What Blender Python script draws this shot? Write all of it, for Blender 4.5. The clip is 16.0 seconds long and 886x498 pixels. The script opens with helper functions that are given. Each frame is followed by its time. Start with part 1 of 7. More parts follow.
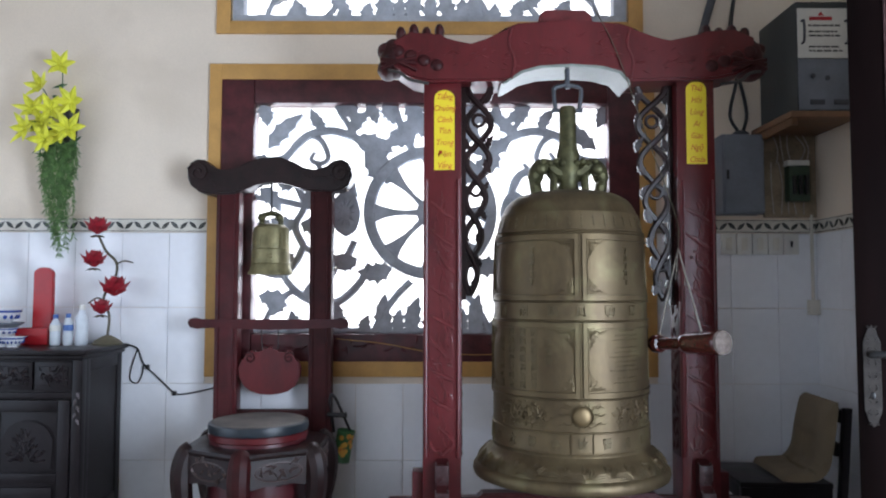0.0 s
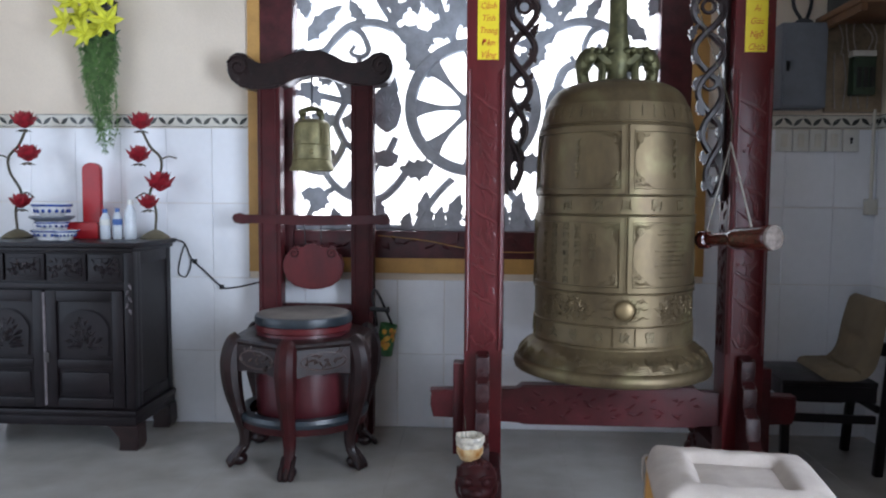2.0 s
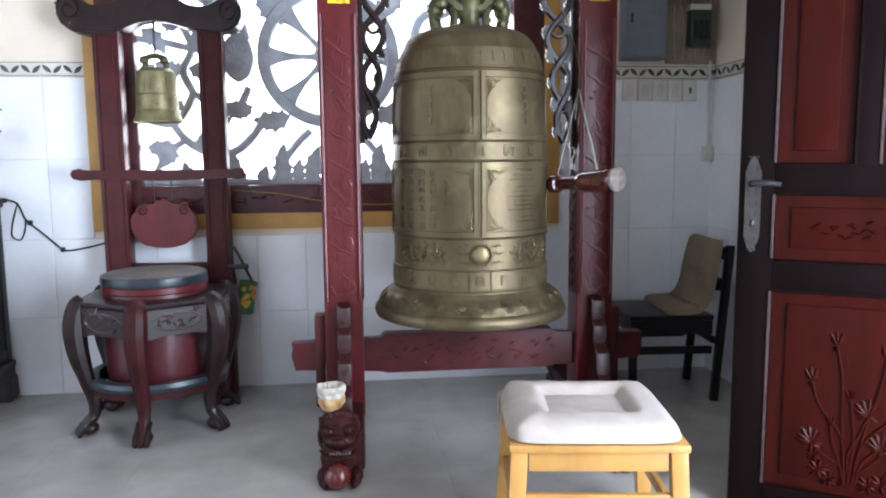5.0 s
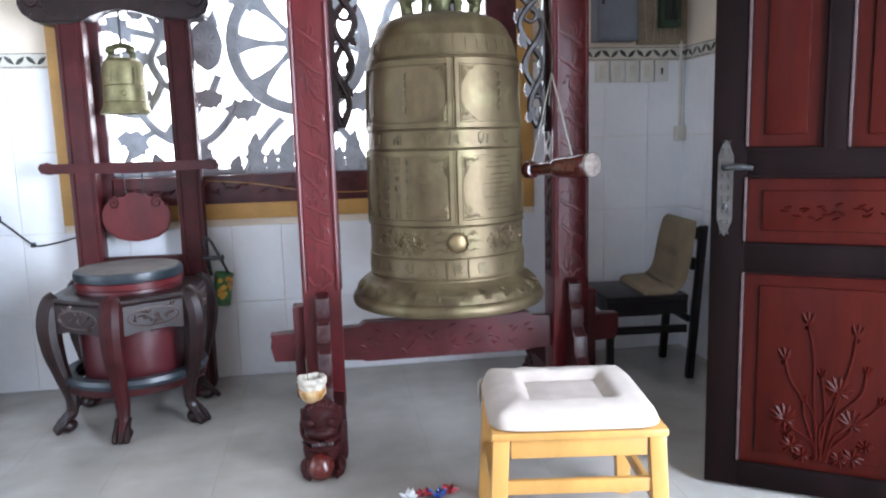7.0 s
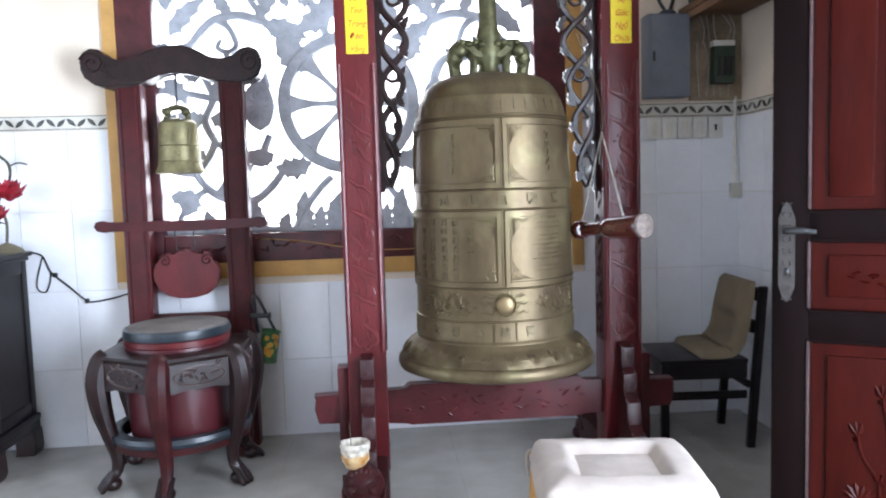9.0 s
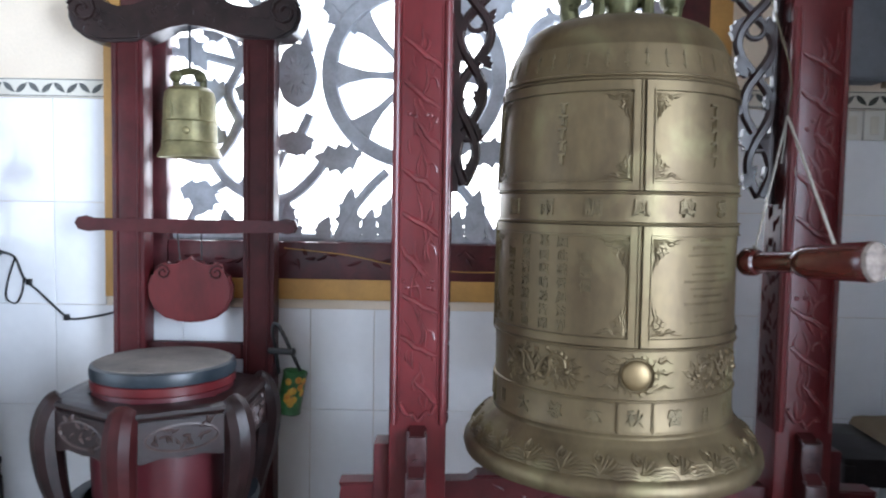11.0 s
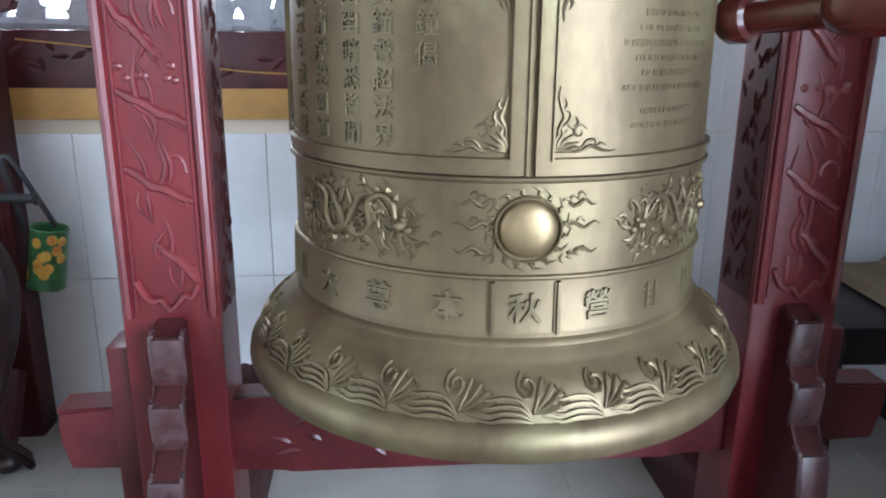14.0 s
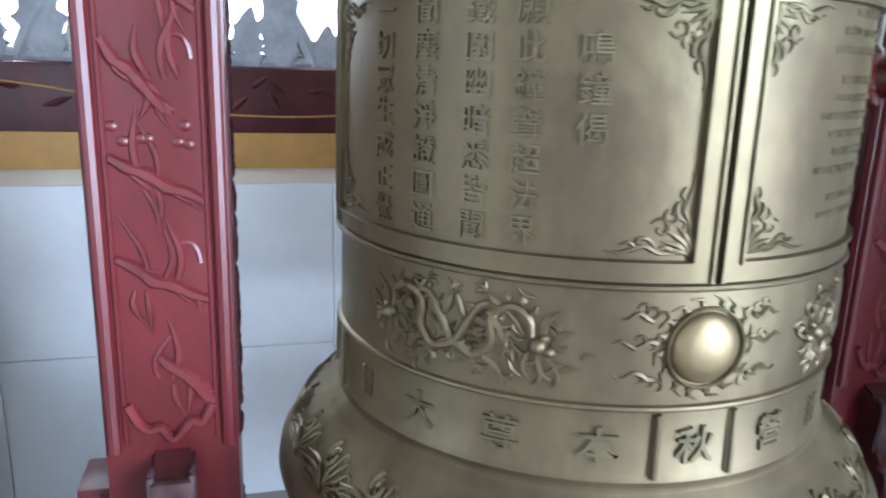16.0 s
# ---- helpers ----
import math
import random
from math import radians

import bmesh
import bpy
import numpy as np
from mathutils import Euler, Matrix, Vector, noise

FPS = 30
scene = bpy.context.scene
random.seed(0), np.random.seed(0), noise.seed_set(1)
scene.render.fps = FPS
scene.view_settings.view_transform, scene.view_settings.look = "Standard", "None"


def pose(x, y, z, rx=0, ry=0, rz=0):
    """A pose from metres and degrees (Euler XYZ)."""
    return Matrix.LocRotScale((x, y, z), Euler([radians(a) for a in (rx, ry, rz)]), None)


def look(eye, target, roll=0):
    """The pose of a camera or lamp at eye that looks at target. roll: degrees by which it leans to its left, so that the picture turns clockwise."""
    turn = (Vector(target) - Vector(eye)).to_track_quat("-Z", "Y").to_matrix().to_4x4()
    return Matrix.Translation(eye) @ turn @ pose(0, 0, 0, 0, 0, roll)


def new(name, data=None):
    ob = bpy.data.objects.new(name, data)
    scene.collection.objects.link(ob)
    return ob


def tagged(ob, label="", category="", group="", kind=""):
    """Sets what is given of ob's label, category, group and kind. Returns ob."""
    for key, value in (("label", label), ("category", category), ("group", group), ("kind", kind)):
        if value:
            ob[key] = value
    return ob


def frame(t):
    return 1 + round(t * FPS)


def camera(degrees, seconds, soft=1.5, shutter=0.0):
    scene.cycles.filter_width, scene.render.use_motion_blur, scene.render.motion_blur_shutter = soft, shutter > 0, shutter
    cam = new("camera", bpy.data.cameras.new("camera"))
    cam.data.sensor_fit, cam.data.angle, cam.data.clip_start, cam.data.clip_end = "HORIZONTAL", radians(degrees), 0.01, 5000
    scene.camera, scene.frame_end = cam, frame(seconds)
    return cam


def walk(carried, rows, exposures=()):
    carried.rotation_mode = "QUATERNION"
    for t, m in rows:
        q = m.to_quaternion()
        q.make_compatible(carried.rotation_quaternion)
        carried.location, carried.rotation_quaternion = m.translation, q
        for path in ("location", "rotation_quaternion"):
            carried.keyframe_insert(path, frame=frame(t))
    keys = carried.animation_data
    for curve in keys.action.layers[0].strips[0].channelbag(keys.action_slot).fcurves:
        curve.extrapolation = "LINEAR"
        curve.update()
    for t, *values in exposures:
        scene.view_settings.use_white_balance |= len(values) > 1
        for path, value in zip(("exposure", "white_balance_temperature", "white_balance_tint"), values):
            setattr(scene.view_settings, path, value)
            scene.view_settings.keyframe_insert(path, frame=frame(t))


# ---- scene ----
cam = camera(61.75, 16.0, 2.0, 0.5)
# seconds, eye, target, roll
ROWS = [
    (0, (0.001, -0.08, 1.291), (0.008, 1.917, 1.403), 0.1),
    (0.5, (0.01, -0.07, 1.277), (0.006, 1.929, 1.351), -0.1),
    (1, (0.014, -0.057, 1.252), (0.015, 1.943, 1.264), 0.1),
    (1.5, (0.021, -0.045, 1.239), (-0.021, 1.953, 1.176), 0.1),
    (2, (-0.004, -0.046, 1.235), (-0.106, 1.947, 1.098), 0.4),
    (2.5, (-0.002, -0.037, 1.227), (-0.127, 1.952, 1.065), 0.6),
    (3, (0.002, -0.034, 1.211), (-0.081, 1.956, 1.024), 1.0),
    (3.5, (0.017, -0.032, 1.195), (0.024, 1.957, 0.985), 1.2),
    (4, (0.037, -0.037, 1.199), (0.142, 1.949, 0.985), 0.5),
    (4.5, (0.058, -0.037, 1.185), (0.254, 1.944, 0.984), 0.2),
    (4.7, (0.068, -0.033, 1.178), (0.283, 1.944, 0.965), -0.0),
    (6.8, (0.056, -0.031, 1.223), (0.329, 1.924, 0.9), -2.1),
    (7, (0.063, -0.029, 1.219), (0.357, 1.927, 0.921), -1.6),
    (7.5, (0.076, -0.025, 1.233), (0.353, 1.937, 0.963), -1.6),
    (8, (0.072, -0.021, 1.243), (0.318, 1.952, 1.028), -1.7),
    (8.5, (0.073, -0.017, 1.251), (0.292, 1.964, 1.086), -1.8),
    (9, (0.08, 0.028, 1.258), (0.248, 2.014, 1.096), -1.7),
    (9.2, (0.066, 0.081, 1.276), (0.217, 2.067, 1.093), -1.2),
    (11.3, (0.092, 1.175, 1.211), (0.076, 3.171, 1.094), 1.0),
    (11.5, (0.107, 1.286, 1.217), (0.212, 3.277, 1.06), -0.8),
    (12, (0.168, 1.485, 1.196), (0.585, 3.422, 0.924), -2.8),
    (12.5, (0.282, 1.656, 1.154), (0.596, 3.612, 0.875), 0.5),
    (13, (0.346, 1.742, 1.101), (0.563, 3.683, 0.669), 0.0),
    (13.5, (0.353, 1.799, 1.07), (0.567, 3.713, 0.533), 0.7),
    (14, (0.351, 1.85, 1.043), (0.523, 3.767, 0.499), 0.5),
    (14.5, (0.323, 1.921, 1.049), (0.55, 3.829, 0.495), -0.3),
    (15, (0.245, 2.009, 1.062), (0.659, 3.895, 0.543), -0.3),
    (15.5, (0.17, 2.059, 1.076), (0.669, 3.931, 0.582), 1.1),
    (16, (0.112, 2.129, 1.079), (0.612, 4.004, 0.595), 1.8),
]
EXPOSURES = [(0.0, -0.36, 6150, 16), (2.5, -0.38, 6150, 16), (4.5, 0.2, 6150, 16), (7.0, 0.6, 6150, 16), (9.0, 0.62, 6150, 16), (11.5, 0.32, 6000, 14), (12.0, 0.28, 5950, 14), (12.6, 0.75, 5900, 13), (14.5, 0.92, 5780, 11), (16.0, 0.95, 5550, 9)]
walk(cam, [(t, look(eye, target, roll)) for t, eye, target, roll in ROWS], EXPOSURES)

# ---- light ----
world = bpy.data.worlds.new("sky")
scene.world = world
world.use_nodes = True
wn = world.node_tree.nodes
sky = wn.new("ShaderNodeTexSky")
sky.sky_type = "NISHITA"
sky.sun_disc = False
sky.sun_elevation = radians(72)
sky.sun_rotation = radians(15)
world.node_tree.links.new(sky.outputs[0], wn["Background"].inputs[0])
wn["Background"].inputs[1].default_value = 0.12

sun_data = bpy.data.lights.new("sun", "SUN")
sun_data.energy, sun_data.angle, sun_data.color = 1.5, radians(6), (1.0, 0.95, 0.86)
sun = new("sun", sun_data)
sun.matrix_world = look((1.0, 8.0, 14.0), (0.3, 6.0, 0.0))


def opening_light(name, eye, target, w, h, power, color):
    """Daylight of an opening, seen or assumed: an area lamp that fills it."""
    d = bpy.data.lights.new(name, "AREA")
    d.shape, d.size, d.size_y, d.energy, d.color = "RECTANGLE", w, h, power, color
    ob = new(name, d)
    ob.matrix_world = look(eye, target)
    return ob


# assumed opening behind the camera, set left to spare the right corner
opening_light("front_opening_daylight", (-1.75, -2.15, 1.45), (-1.75, 0.0, 1.2), 1.8, 2.5, 26, (0.74, 0.87, 1.0))
# west lamp: fill added to brighten the left wall and floor
opening_light("west_fill_light", (-3.16, 1.9, 1.25), (-0.5, 3.4, 0.7), 1.6, 2.2, 32, (0.72, 0.86, 1.0))
opening_light("east_opening_daylight", (2.12, 0.35, 1.2), (0.0, 1.5, 1.0), 1.3, 2.2, 205, (0.76, 0.885, 1.0))
opening_light("window_daylight", (-0.05, 4.07, 1.68), (-0.05, 0.0, 1.0), 1.9, 1.22, 40, (0.84, 0.93, 1.0))


# ---- materials ----
def material(name, color, rough=0.5, metal=0.0, vary=0.18, scale=6.0, grain=60.0, bump=0.15, other=None, stretch=(1, 1, 1), coat=0.0, each=0.0, rough_vary=0.12, spec=0.5, stain=None, stain_scale=3.0, stain_at=0.56):
    """A surface with variation at two scales and fine relief."""
    m = bpy.data.materials.new(name)
    m.use_nodes = True
    nt = m.node_tree
    n, l = nt.nodes, nt.links
    b = n["Principled BSDF"]
    b.inputs["Metallic"].default_value = metal
    b.inputs["Coat Weight"].default_value = coat
    b.inputs["Coat Roughness"].default_value = 0.15
    mp = n.new("ShaderNodeMapping")
    mp.inputs["Scale"].default_value = stretch
    geo = n.new("ShaderNodeNewGeometry")
    l.new(geo.outputs["Position"], mp.inputs["Vector"])
    big, fine = n.new("ShaderNodeTexNoise"), n.new("ShaderNodeTexNoise")
    for t, s, d in ((big, scale, 5), (fine, grain, 6)):
        t.inputs["Scale"].default_value = s
        t.inputs["Detail"].default_value = d
        l.new(mp.outputs[0], t.inputs["Vector"])
    mix = n.new("ShaderNodeMix")
    mix.data_type = "RGBA"
    o = other or tuple(c * (1 - 1.8 * vary) for c in color)
    mix.inputs["A"].default_value = (*o, 1)
    mix.inputs["B"].default_value = (*(min(1, c * (1 + vary * 0.5)) for c in color), 1)
    add = n.new("ShaderNodeMath")
    add.operation = "MULTIPLY_ADD"
    add.inputs[1].default_value = 0.35
    l.new(fine.outputs[0], add.inputs[0])
    l.new(big.outputs[0], add.inputs[2])
    ramp = n.new("ShaderNodeMapRange")
    ramp.inputs["From Min"].default_value, ramp.inputs["From Max"].default_value = 0.42, 0.9
    l.new(add.outputs[0], ramp.inputs["Value"])
    l.new(ramp.outputs[0], mix.inputs["Factor"])
    col = mix.outputs["Result"]
    b.inputs["Specular IOR Level"].default_value = spec
    if stain:
        sn, sm, sr = n.new("ShaderNodeTexNoise"), n.new("ShaderNodeMix"), n.new("ShaderNodeMapRange")
        sn.inputs["Scale"].default_value, sn.inputs["Detail"].default_value, sn.inputs["Distortion"].default_value = stain_scale, 7, 0.6
        sr.inputs["From Min"].default_value, sr.inputs["From Max"].default_value = stain_at, stain_at + 0.14
        sr.inputs["To Max"].default_value = 0.75
        sm.data_type = "RGBA"
        l.new(geo.outputs["Position"], sn.inputs["Vector"])
        l.new(sn.outputs[0], sr.inputs["Value"])
        l.new(sr.outputs[0], sm.inputs["Factor"])
        l.new(col, sm.inputs["A"])
        sm.inputs["B"].default_value = (*stain, 1)
        col = sm.outputs["Result"]
    if each:
        info = n.new("ShaderNodeObjectInfo")
        hsv = n.new("ShaderNodeHueSaturation")
        mr = n.new("ShaderNodeMapRange")
        mr.inputs["To Min"].default_value, mr.inputs["To Max"].default_value = 1 - each, 1 + each
        l.new(info.outputs["Random"], mr.inputs["Value"])
        l.new(mr.outputs[0], hsv.inputs["Value"])
        l.new(col, hsv.inputs["Color"])
        col = hsv.outputs[0]
    l.new(col, b.inputs["Base Color"])
    rr = n.new("ShaderNodeMapRange")
    rr.inputs["To Min"].default_value, rr.inputs["To Max"].default_value = max(0.02, rough - rough_vary), min(1, rough + rough_vary)
    l.new(big.outputs[0], rr.inputs["Value"])
    l.new(rr.outputs[0], b.inputs["Roughness"])
    if bump:
        bp = n.new("ShaderNodeBump")
        bp.inputs["Strength"].default_value = bump
        bp.inputs["Distance"].default_value = 0.004
        l.new(fine.outputs[0], bp.inputs["Height"])
        l.new(bp.outputs[0], b.inputs["Normal"])
    return m


def glow(name, color, strength):
    m = bpy.data.materials.new(name)
    m.use_nodes = True
    b = m.node_tree.nodes["Principled BSDF"]
    b.inputs["Base Color"].default_value = (*color, 1)
    b.inputs["Emission Color"].default_value = (*color, 1)
    b.inputs["Emission Strength"].default_value = strength
    return m


PLASTER = material("cream_plaster", (0.78, 0.675, 0.55), 0.85, vary=0.07, scale=2.0, grain=90, bump=0.25, stain=(0.67, 0.575, 0.46), stain_scale=2.2, stain_at=0.56)
# grey chosen for the unseen ceiling to cut the room's bounce
CEIL = material("grey_ceiling_paint", (0.40, 0.39, 0.37), 0.9, vary=0.06)
TILE = material("white_glazed_tile", (0.83, 0.84, 0.87), 0.12, vary=0.05, scale=3, grain=25, bump=0.03, each=0.03, rough_vary=0.05)
GROUT = material("grey_grout", (0.52, 0.52, 0.52), 0.9, vary=0.2)
BORDER = material("border_tile", (0.66, 0.63, 0.55), 0.2, vary=0.08, bump=0.03, rough_vary=0.05)
BORDER_LEAF = material("border_leaf_print", (0.06, 0.065, 0.06), 0.25, vary=0.3, bump=0.03)
FLOOR = material("grey_polished_floor_tile", (0.37, 0.345, 0.315), 0.13, vary=0.12, scale=5, grain=220, bump=0.01, each=0.008, rough_vary=0.04)
FLOOR_GROUT = material("floor_grout", (0.36, 0.335, 0.305), 0.5)
ORANGE = material("ochre_paint", (0.56, 0.31, 0.09), 0.6, vary=0.12, scale=9)
WINRED = material("maroon_window_paint", (0.085, 0.016, 0.020), 0.42, vary=0.3, scale=14, bump=0.2)
LATTICE = material("grey_painted_cement", (0.50, 0.53, 0.58), 0.75, vary=0.2, scale=12, grain=80, bump=0.4)
REDWOOD = material("red_lacquered_wood", (0.105, 0.011, 0.013), 0.36, vary=0.25, scale=9, grain=70, bump=0.12, stretch=(1, 1, 0.35), coat=0.08, spec=0.35)
# maroon lacquer, with the shade low on the bell frame in its colour
BEAMRED = material("shaded_maroon_lacquer", (0.068, 0.0085, 0.0105), 0.38, vary=0.3, scale=9, grain=70, bump=0.12, coat=0.05, spec=0.3)
REDCARVE = material("red_carved_lacquer", (0.125, 0.015, 0.017), 0.36, vary=0.28, scale=22, grain=90, bump=0.2, coat=0.04)
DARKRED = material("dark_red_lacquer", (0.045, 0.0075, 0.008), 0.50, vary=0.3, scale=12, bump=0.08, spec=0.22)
DARKWOOD = material("black_stained_wood", (0.010, 0.0065, 0.0075), 0.36, vary=0.35, scale=14, bump=0.10, spec=0.22)
STANDWOOD = material("dark_brown_carved_wood", (0.019, 0.0075, 0.0072), 0.34, vary=0.35, scale=16, bump=0.2, spec=0.32)
BRONZE = material("aged_bronze", (0.128, 0.095, 0.049), 0.48, 0.70, vary=0.16, scale=8, grain=60, bump=0.16, stretch=(1, 1, 0.55), other=(0.068, 0.046, 0.025), rough_vary=0.13, stain=(0.165, 0.138, 0.070), stain_scale=6.5, stain_at=0.53)
BRONZE_CUT = material("bronze_relief", (0.140, 0.108, 0.058), 0.50, 0.62, vary=0.25, scale=30, grain=90, bump=0.12)
GREENBRONZE = material("green_bronze_patina", (0.11, 0.105, 0.05), 0.5, 0.7, vary=0.35, scale=25, bump=0.25)
POLISHED = material("rubbed_bronze", (0.215, 0.155, 0.080), 0.48, 0.80, vary=0.1, scale=12)
BRASS = material("yellow_brass", (0.25, 0.22, 0.11), 0.5, 0.55, vary=0.25, scale=20)
STOOLWOOD = material("yellow_varnished_wood", (0.46, 0.235, 0.06), 0.34, vary=0.14, scale=7, grain=60, bump=0.06, stretch=(1, 1, 0.4), coat=0.2)
CUSHION = material("cream_cotton", (0.44, 0.375, 0.325), 0.92, vary=0.12, scale=10, grain=260, bump=0.35)
OLDCUSHION = material("beige_cotton", (0.185, 0.142, 0.088), 0.92, vary=0.12, scale=10, grain=260, bump=0.35)
DOORPANEL = material("red_brown_door_wood", (0.033, 0.0034, 0.0020), 0.33, vary=0.3, scale=5, grain=50, bump=0.08, stretch=(2, 2, 0.3), spec=0.08)
DOORSTILE = material("dark_door_wood", (0.0048, 0.0018, 0.0018), 0.4, vary=0.3, scale=6, bump=0.08, stretch=(2, 2, 0.3), spec=0.08)
WORNDARK = material("rubbed_dark_carving", (0.060, 0.030, 0.030), 0.40, vary=0.35, scale=40)
# worn black carving, lightened so the relief's highlights are in the colour
HIGHLITBLACK = material("worn_highlit_black_carving", (0.026, 0.019, 0.021), 0.34, vary=0.4, scale=30, spec=0.4)
WORNEDGE = material("worn_grey_edge", (0.15, 0.125, 0.13), 0.5, vary=0.3, scale=30)
BALLRED = material("glossy_red_ball", (0.11, 0.014, 0.010), 0.25, vary=0.2, scale=14, bump=0.04, coat=0.3)
WORNPINK = material("rubbed_pinkish_lacquer", (0.062, 0.030, 0.031), 0.36, vary=0.35, scale=45, other=(0.016, 0.005, 0.006), stain=(0.04, 0.007, 0.008), stain_scale=26, stain_at=0.5)
YELLOW = material("yellow_label_paper", (0.74, 0.58, 0.012), 0.5, vary=0.04)
REDINK = material("red_ink", (0.50, 0.05, 0.01), 0.6, vary=0.1)
REDPAINT = material("bright_red_paint", (0.42, 0.012, 0.018), 0.4, vary=0.15)
DRUMSKIN = material("grey_drum_skin", (0.16, 0.14, 0.125), 0.7, vary=0.3, scale=9, bump=0.25)
DRUMBAND = material("blue_black_band", (0.020, 0.028, 0.036), 0.35, vary=0.3)
STEEL = material("worn_nickel", (0.055, 0.048, 0.044), 0.50, 0.35, vary=0.25, scale=40)
# grey lowered to carry the dimness of the fuse box corner
GREYMETAL = material("grey_painted_metal", (0.15, 0.168, 0.20), 0.45, vary=0.12, scale=10)
DARKMETAL = material("dark_grey_metal", (0.055, 0.06, 0.07), 0.5, vary=0.2)
WHITEPLATE = material("off_white_plastic", (0.66, 0.65, 0.60), 0.4, vary=0.06)
BLACK = material("black_plastic", (0.012, 0.012, 0.013), 0.45, vary=0.2)
# brown lowered too, for the unlit upper corner
SHELFWOOD = material("brown_shelf_board", (0.17, 0.085, 0.04), 0.55, vary=0.2, scale=12)
ROPE = material("grey_rope", (0.42, 0.38, 0.33), 0.9, vary=0.2, scale=80, grain=300, bump=0.6)
PORCELAIN = material("white_porcelain", (0.78, 0.79, 0.80), 0.15, vary=0.05)
BLUEGLAZE = material("blue_glaze", (0.03, 0.07, 0.30), 0.2, vary=0.3, scale=40)
PETALRED = material("red_silk_petal", (0.33, 0.010, 0.022), 0.5, vary=0.3, scale=40)
PETALYEL = material("yellow_silk_petal", (0.76, 0.76, 0.05), 0.6, vary=0.15, scale=30)
LEAFGREEN = material("dark_green_leaf", (0.045, 0.12, 0.035), 0.6, vary=0.3, scale=30)
FERNGREEN = material("fern_green", (0.15, 0.27, 0.09), 0.65, vary=0.3, scale=30)
STEMBROWN = material("olive_stem", (0.09, 0.075, 0.045), 0.6, vary=0.3)
BOTTLE = material("clear_plastic_bottle", (0.62, 0.66, 0.70), 0.12, vary=0.1)
BLUECAP = material("blue_cap", (0.05, 0.14, 0.42), 0.4)
GOLDTAPE = material("gold_and_white_tape", (0.58, 0.46, 0.26), 0.45, vary=0.3, scale=38, other=(0.34, 0.13, 0.015))
WHITETAPE = material("crumpled_white_tape", (0.62, 0.56, 0.46), 0.5, vary=0.3, scale=45, bump=0.4)
CANGREEN = material("green_printed_can", (0.05, 0.17, 0.06), 0.35, vary=0.3, scale=30)
CANYELLOW = material("yellow_print", (0.62, 0.45, 0.06), 0.4, vary=0.3, scale=40, other=(0.5, 0.09, 0.03))
INK = material("dark_grey_ink", (0.05, 0.05, 0.05), 0.6)
OUTSIDE = glow("overcast_brightness", (1.0, 1.0, 0.97), 3.2)

# ---- building helpers ----
ORIGIN = {}
# many small joined pieces of relief
SMALL = ("carving", "panel_bead", "teeth", "corner_ornament", "relief", "side_carving", "flange_relief", "shoulder_writing", "large_writing", "flame_ring", "relief_figure", "inscription_line", "small_print", "leaves", "plate_ornament", "leaf_print", "blue_pattern", "print", "lotus_carving", "scroll_carving")


def thing(name, base, label="", category="", group="", kind=""):
    """An Empty at the base of a thing; its parts hang under it."""
    ob = new(name)
    ob.empty_display_size = 0.05
    ob.location = base
    ORIGIN[ob] = Vector(base)
    return tagged(ob, label, category, group, kind)


def finish(bm, mat, name, smooth=True, angle=35):
    bmesh.ops.recalc_face_normals(bm, faces=bm.faces)
    me = bpy.data.meshes.new(name)
    bm.to_mesh(me)
    bm.free()
    for m in (mat if isinstance(mat, (list, tuple)) else (mat,)):
        me.materials.append(m)
    if smooth:
        me.shade_smooth()
        me.set_sharp_from_angle(angle=radians(angle))
    return me


def part(name, bm, mat, parent, label="", smooth=True):
    """Links a bmesh, given in world places, as one mesh under a thing or part."""
    o = ORIGIN[parent]
    bmesh.ops.translate(bm, verts=bm.verts, vec=-o)
    ob = new(name, finish(bm, mat, name, smooth))
    ob.parent = parent
    ORIGIN[ob] = o
    return tagged(ob, label, kind="stuff" if name in SMALL else "")


def single(name, bm, mat, label="", category="", group="", kind="", smooth=True):
    """A thing or a piece of the setting that is one mesh."""
    ob = new(name, finish(bm, mat, name, smooth))
    ORIGIN[ob] = Vector((0, 0, 0))
    return tagged(ob, label, category, group, kind)


def B():
    return bmesh.new()


def box(bm, x0, x1, y0, y1, z0, z1, bevel=0.0, rot=None):
    r = bmesh.ops.create_cube(bm, size=1)
    vs = r["verts"]
    bmesh.ops.scale(bm, vec=(x1 - x0, y1 - y0, z1 - z0), verts=vs)
    if bevel:
        es = list({e for v in vs for e in v.link_edges})
        rb = bmesh.ops.bevel(bm, geom=es, offset=bevel, segments=2, affect="EDGES", profile=0.6)
        vs = list({v for f in rb["faces"] for v in f.verts} | {v for v in vs if v.is_valid})
    c = Vector(((x0 + x1) / 2, (y0 + y1) / 2, (z0 + z1) / 2))
    if rot is not None:
        bmesh.ops.transform(bm, matrix=rot, verts=vs)
    bmesh.ops.translate(bm, verts=vs, vec=c)
    return vs


def prism(bm, pts, y0, y1, bevel=0.0):
    """Outline in x, z pulled from y0 to y1."""
    a = [bm.verts.new((x, y0, z)) for x, z in pts]
    b = [bm.verts.new((x, y1, z)) for x, z in pts]
    f0 = bm.faces.new(a)
    bm.faces.new(b[::-1])
    n = len(pts)
    side = [bm.faces.new((a[i], b[i], b[(i + 1) % n], a[(i + 1) % n])) for i in range(n)]
    if bevel:
        bmesh.ops.bevel(bm, geom=list(f0.edges), offset=bevel, segments=2, affect="EDGES")


